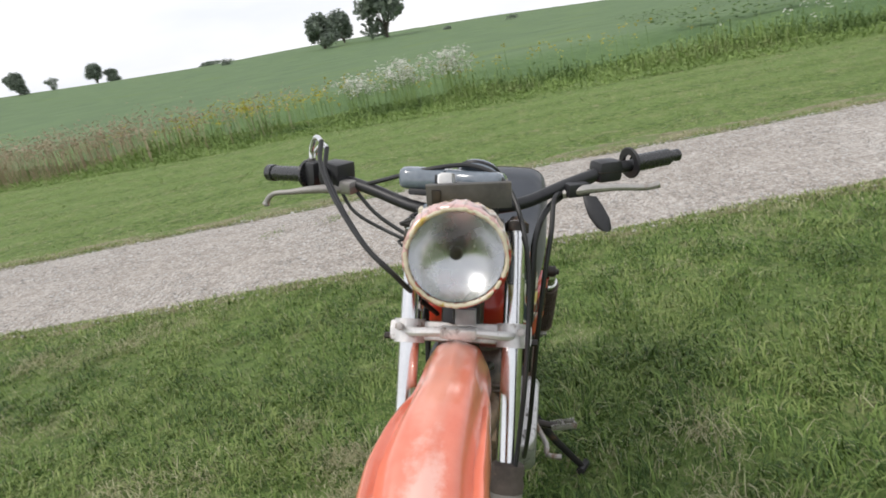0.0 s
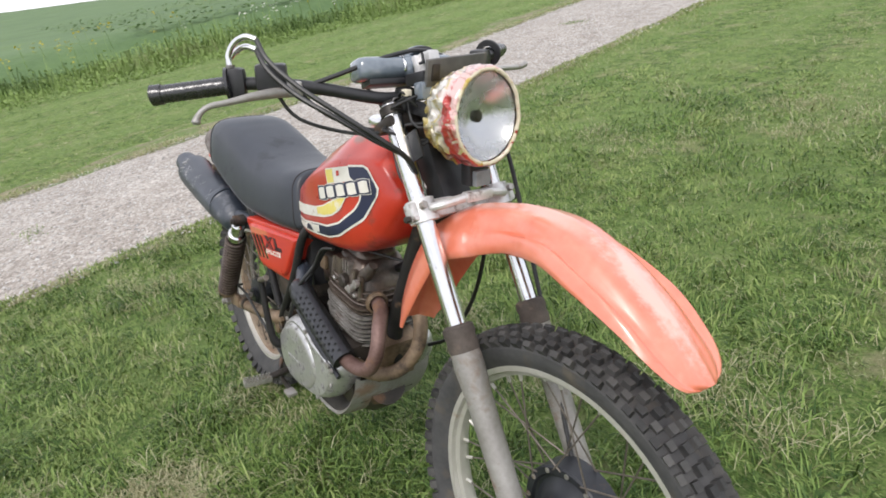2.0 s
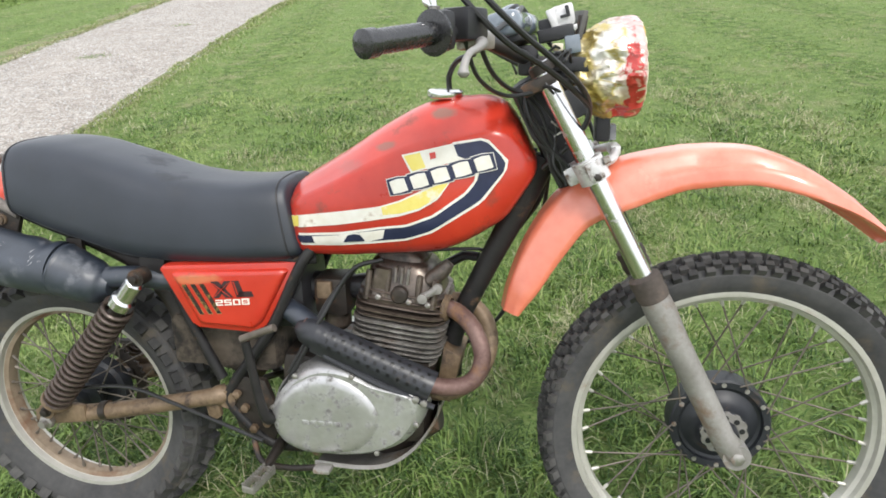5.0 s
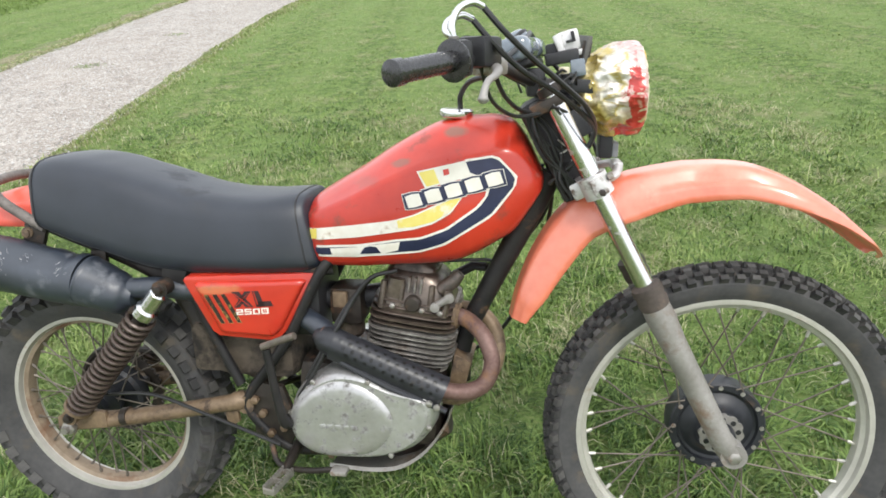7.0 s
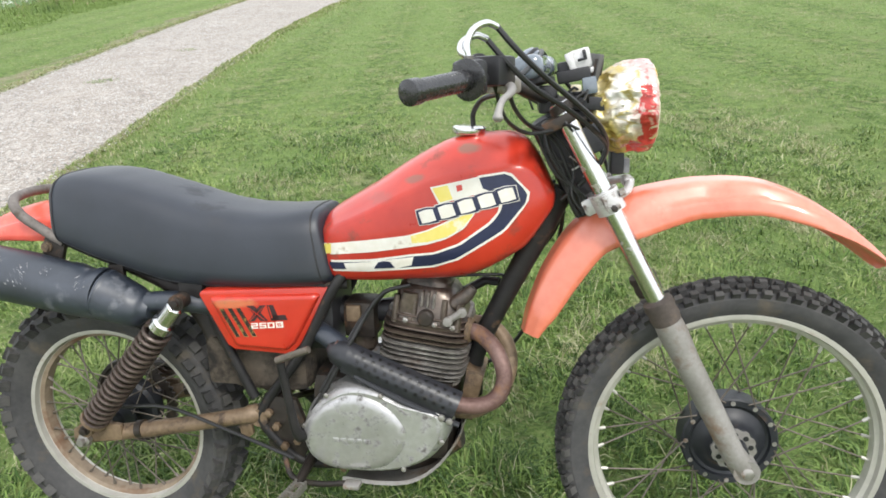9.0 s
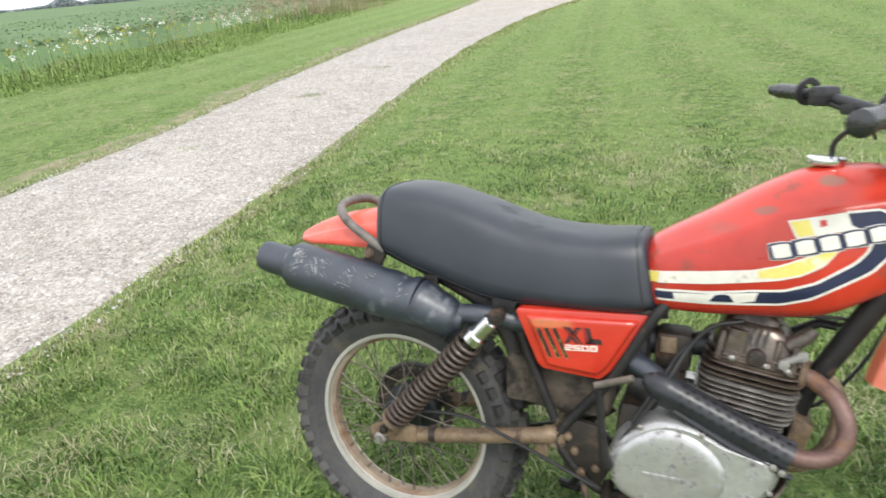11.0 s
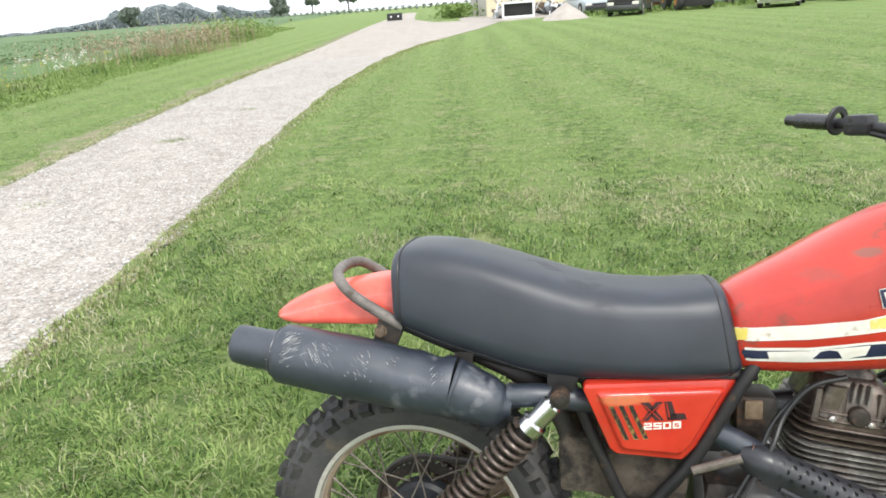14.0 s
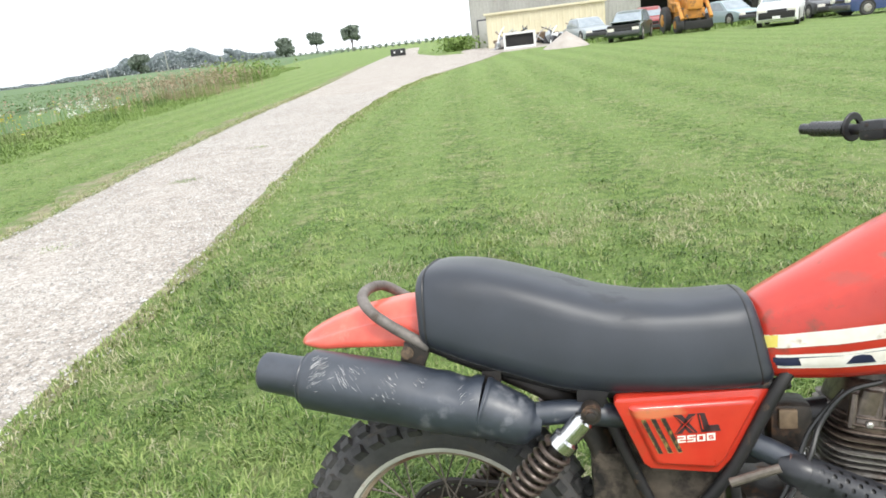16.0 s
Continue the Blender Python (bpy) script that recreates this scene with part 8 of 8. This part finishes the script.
gz = np.vectorize(ground_z)
M["weed_dark"] = leafy("shaded_weed_green", (0.100, 0.160, 0.050), (0.152, 0.230, 0.070), 0.5, 0.5)
M["weed_dull"] = leafy("dull_olive_weed", (0.165, 0.212, 0.078), (0.240, 0.285, 0.115), 0.5, 0.5)
x, y = strip_points(90000, -36, 64, -0.5, 4.6)
into = np.interp(y, fld_y, fld_x) + 0.5 - x
clump = 0.5 * soft_noise(x, y, 0.32, 41) + 0.5 * soft_noise(x, y, 1.1, 43)
h = (0.06 + 0.95 * clump ** 1.6) * gen.uniform(0.35, 1.2, len(x)) * np.clip(into / 2.2, 0.14, 1.0)
h = h * np.clip((4.3 - into) / 1.8, 0.0, 1.0)
kind = 0.65 * soft_noise(x, y, 0.5, 44) + 0.35 * soft_noise(x, y, 1.6, 45) + gen.normal(0, 0.06, len(x))
front = into < 1.3
for g, mat, lab in (((kind < 0.42) & ~front, "weed_dark", "dark green rank weeds along the field edge"), ((kind > 0.66) & ~front, "weed_dull", "dull olive seeding weeds along the field edge"), ((kind >= 0.42) & (kind <= 0.66) | front, "weed", "tall rank green weeds along the field edge")):
    k = int(g.sum())
    mesh_of("weed_strip", *blades(x[g], y[g], gz(x[g], y[g]), h[g], gen.uniform(0.008, 0.026, k), np.clip(gen.normal(0.55, 0.24, k), 0, 0.95)), mat, lab, "weeds")
    pick = np.nonzero(g)[0]
    c = np.stack([x[pick] + gen.normal(0, 0.05, len(pick)), y[pick] + gen.normal(0, 0.05, len(pick)), gz(x[pick], y[pick]) + h[pick] * gen.uniform(0.15, 0.95, len(pick))], 1)
    mesh_of("weed_leaves", *flakes(c, gen.uniform(0.020, 0.046, len(c)), 0.82), mat, "broad leaves on the tall weeds", "weeds")


def patch(name, cx, cy, rx, ry, n, h0, h1, mat, label, head, hw, category, stalk="weed", count=6):
    """A patch of stalks with heads of small flakes."""
    x, y = cx + gen.normal(0, rx, n), cy + gen.normal(0, ry, n)
    h = gen.uniform(h0, h1, n)
    z = gz(x, y)
    mesh_of(name + "_stalks", *blades(x, y, z, h, np.full(n, 0.010), np.clip(gen.normal(0.15, 0.08, n), 0, 0.5)), stalk, "thin stalks of " + label, category)
    k = np.repeat(np.arange(n), count)
    c = np.stack([x[k], y[k], z[k] + h[k]], 1) + gen.normal(0, 1, (len(k), 3)) * np.array(hw)
    mesh_of(name, *flakes(c, gen.uniform(0.6, 1.3, len(c)) * head, 0.6), mat, label, category)


patch("white_wildflower", -13.3, -3.5, 0.26, 0.30, 110, 0.60, 1.10, "lace", "white lacy wildflowers in the weeds", 0.034, (0.05, 0.05, 0.06), "flowers", count=8)
patch("white_wildflower", -13.0, -4.6, 0.18, 0.22, 60, 0.6, 0.95, "lace", "white lacy wildflowers in the weeds", 0.034, (0.05, 0.05, 0.06), "flowers", count=8)
patch("white_wildflower", -13.4, -2.4, 0.20, 0.22, 80, 0.65, 1.15, "lace", "white lacy wildflowers in the weeds", 0.034, (0.05, 0.05, 0.06), "flowers", count=8)
patch("white_wildflower", -12.6, 6.0, 0.5, 1.6, 24, 0.4, 0.8, "lace", "white lacy wildflowers in the weeds", 0.026, (0.05, 0.05, 0.03), "flowers", count=8)
patch("white_wildflower", -12.5, 14.3, 0.3, 0.8, 34, 0.5, 0.85, "lace", "white lacy wildflowers in the weeds", 0.030, (0.05, 0.05, 0.03), "flowers", count=8)
patch("white_wildflower", -11.6, 9.4, 0.3, 0.8, 26, 0.6, 1.0, "lace", "white lacy wildflowers in the weeds", 0.034, (0.06, 0.06, 0.03), "flowers", count=8)
patch("yellow_wildflower", -13.4, -7.2, 0.5, 1.8, 150, 0.5, 0.95, "gold", "yellow flowering weeds by the field", 0.030, (0.05, 0.05, 0.06), "flowers", count=8)
patch("yellow_wildflower", -13.4, 12.0, 0.6, 2.4, 70, 0.4, 0.8, "gold", "yellow flowering weeds by the field", 0.030, (0.05, 0.05, 0.04), "flowers", count=7)
patch("brown_grass", -12.9, -13.5, 0.7, 3.0, 800, 0.6, 1.0, "seed", "reddish brown seeding grass", 0.030, (0.04, 0.04, 0.14), "grass", "seed", 8)
patch("brown_grass", -16.2, 25.5, 0.5, 3.6, 560, 0.6, 1.1, "seed", "reddish brown seeding grass", 0.035, (0.04, 0.04, 0.14), "grass", "seed", 8)

patch("seed_grass", -12.8, 16.0, 0.6, 3.5, 110, 0.4, 0.9, "seed", "pinkish seeding grass among the weeds", 0.030, (0.03, 0.03, 0.10), "grass", "weed", 5)
patch("yellow_wildflower", -13.6, -3.0, 0.6, 4.0, 90, 0.5, 1.0, "gold", "yellow flowering weeds by the field", 0.030, (0.05, 0.05, 0.05), "flowers", count=6)
patch("green_weed", -20.6, 39.0, 0.7, 2.0, 160, 0.5, 1.0, "weed", "bright green broad-leaved weeds", 0.10, (0.10, 0.10, 0.25), "weeds", "weed", 9)

# crop leaves on the near part of the field
n = 30000
y = gen.uniform(3, 75, n)
d = 5.0 + 26 * gen.random(n) ** 1.6
row = np.round(d / 0.75) * 0.75 + gen.normal(0, 0.16, n)
x = np.interp(y, fld_y, fld_x) - row
z = gz(x, y) + 0.50 + gen.uniform(0, 0.12, n)
mesh_of("crop_leaves", *flakes(np.stack([x, y, z], 1), gen.uniform(0.05, 0.09, n), 0.94), "soy", "leafy tops of the soybean rows", "crop")


# trees
def tree(at, height, width, seed, mat="oak", label="dark leafy tree standing alone", bare=0.28, leaves=4200, group="field trees"):
    r = np.random.default_rng(seed)
    ob = tagged(new("tree"), label, "tree", group)
    ob.matrix_world = pose(at[0], at[1], ground_z(at[0], at[1]) - 0.1, 0, 0, seed * 40)
    th = height * bare
    bm = tube([(0, 0, 0), (0.02 * height, 0, th), (0.0, 0.02 * height, height * 0.7)], [0.035 * height, 0.024 * height, 0.008 * height], 9, 3)
    lobes = []
    for k in range(9):
        a = 2 * math.pi * k / 9 + r.uniform(-0.3, 0.3)
        q = width * r.uniform(0.16, 0.34)
        zc = height * (bare + (1 - bare) * r.uniform(0.14, 0.80))
        c = (q * math.cos(a), q * math.sin(a), zc)
        lobes.append((c, width * r.uniform(0.17, 0.27), height * (1 - bare) * r.uniform(0.16, 0.26)))
        bm = tube([(0.01 * height, 0, th * r.uniform(0.7, 1.3)), (c[0] * 0.5, c[1] * 0.5, (th + zc) / 2), c], [0.013 * height, 0.009 * height, 0.003 * height], 6, 0, bm)
    lobes.append(((0, 0, height * 0.80), width * 0.24, height * 0.20))
    part("trunk", bm, "bark", ob)
    per = leaves // len(lobes)
    cs = []
    for c, rw, rh in lobes:
        u = r.normal(size=(per, 3))
        u /= np.linalg.norm(u, axis=1)[:, None]
        u *= (r.random((per, 1)) ** 0.4) * (0.75 + 0.45 * r.random((per, 1)))
        cs.append(np.array(c) + u * np.array((rw, rw, rh)))
    cs = np.concatenate(cs)
    v, f = flakes(cs, r.uniform(0.5, 1.2, len(cs)) * width * 0.055, 0.1)
    crown = mesh_of("crown", v, f, mat, "", "")
    for key in ("kind", "category", "label"):
        if key in crown:
            del crown[key]
    crown.parent = ob
    return ob


tree((-131, -47.6), 7.6, 7.4, 1, bare=0.06)
tree((-150, -49.5), 8.0, 6.5, 2, bare=0.08)
tree((-136.2, -35.8), 12.5, 11.5, 3, bare=0.12, leaves=2400)
tree((-192, -147), 7.0, 6.0, 4, bare=0.1)
tree((-196, -144), 5.2, 4.6, 5, bare=0.1)
tree((-150, -128), 3.8, 3.4, 6, bare=0.1, leaves=900)
tree((-140, -129), 6.0, 5.2, 7, bare=0.1)
for k, (at, h, w) in enumerate((((-147, -78), 2.3, 3.4), ((-124, -21), 1.4, 1.9), ((-123, -9.1), 1.5, 2.4), ((-200, -112), 2.0, 9.0))):
    tree(at, h, w, 20 + k, label="small dark bush on the hillside", bare=0.05, leaves=600, group="hillside bushes")
tree((-82.9, 213.4), 7.4, 6.2, 8, bare=0.42, label="round-topped roadside tree on a bare trunk")
tree((-72.0, 217.3), 8.4, 6.4, 9, bare=0.42, label="round-topped roadside tree on a bare trunk")
tree((-80.2, 182.0), 6.2, 6.4, 10, bare=0.08, label="dense dark rounded tree")
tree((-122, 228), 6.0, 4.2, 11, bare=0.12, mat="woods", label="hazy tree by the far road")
tree((-171, 245), 8.5, 8.5, 12, bare=0.05, label="dense dark rounded tree")
n = 64000
az = np.radians(gen.uniform(114, 168, n))
deg = np.degrees(az)
hh = np.interp(deg, [114, 116, 117.5, 119, 120, 121.5, 125, 127, 129, 131, 136, 137, 138, 139.4, 140.6, 142, 143, 146, 152, 160, 168], [3.0, 4.5, 5.5, 5.5, 8.5, 9.5, 8.5, 6.0, 3.5, 1.8, 2.0, 4.6, 2.2, 5.2, 2.6, 6.0, 2.4, 1.8, 2.6, 1.6, 0.8]) * (0.75 + 0.4 * soft_noise(deg, deg * 0, 1.2, 51))
r = np.interp(deg, [114, 120, 138, 147, 152], [330, 340, 400, 400, 325]) + gen.uniform(-8, 8, n)
x, y = r * np.cos(az), r * np.sin(az)
c = np.stack([x, y, gz(x, y) + hh * gen.random(n) ** 0.75], 1)
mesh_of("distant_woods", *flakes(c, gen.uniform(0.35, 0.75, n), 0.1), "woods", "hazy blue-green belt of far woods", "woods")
for k in range(46):
    f = k / 45
    p = Vector((-101.7 + 77.7 * f, 171.0 - 14 * f, 0))
    cs = np.stack([gen.normal(p.x, 0.30, 60), gen.normal(p.y, 0.3, 60), ground_z(p.x, p.y) + gen.uniform(0.3, 1.25, 60)], 1)
    mesh_of("hedge_bush", *flakes(cs, gen.uniform(0.12, 0.28, 60), 0.1), "oak", "small clipped bush in a long row", "bush")["group"] = "bush row"
bpy.data.objects["hedge_bush"]["kind"] = "stuff"
cs = np.stack([gen.normal(-9.6, 0.7, 900), gen.normal(57.0, 0.6, 900), gen.random(900) ** 0.8 * 1.1], 1)
mesh_of("yellow_bush", *flakes(cs, gen.uniform(0.08, 0.2, 900), 0.1), "weed", "yellow-green weeds beside the barn", "weeds")
n = 5000
x, y = gen.uniform(0, 17, n), gen.uniform(38, 50, n)
mesh_of("yard_weeds", *blades(x, y, np.zeros(n), gen.uniform(0.08, 0.28, n), np.full(n, 0.04), np.full(n, 0.4)), "weed", "rough grass round the parked vehicles", "weeds")


def utility_pole(at, h):
    ob = tagged(new("utility_pole"), "pale slim utility pole before the far woods", "pole", "far poles")
    ob.matrix_world = pose(at[0], at[1], ground_z(at[0], at[1]) - 0.3)
    part("pole", tube([(0, 0, 0), (0, 0, h)], [0.17, 0.11], 10), "rim", ob)
    part("cross_arm", box((0, 0, h - 0.5), (1.8, 0.12, 0.14), 0.01), "bark", ob)


for az_deg, dist, tall in ((122.9, 300, 8.5), (118.8, 310, 7.0), (127.2, 290, 5.0)):
    utility_pole((dist * math.cos(radians(az_deg)), dist * math.sin(radians(az_deg))), tall)
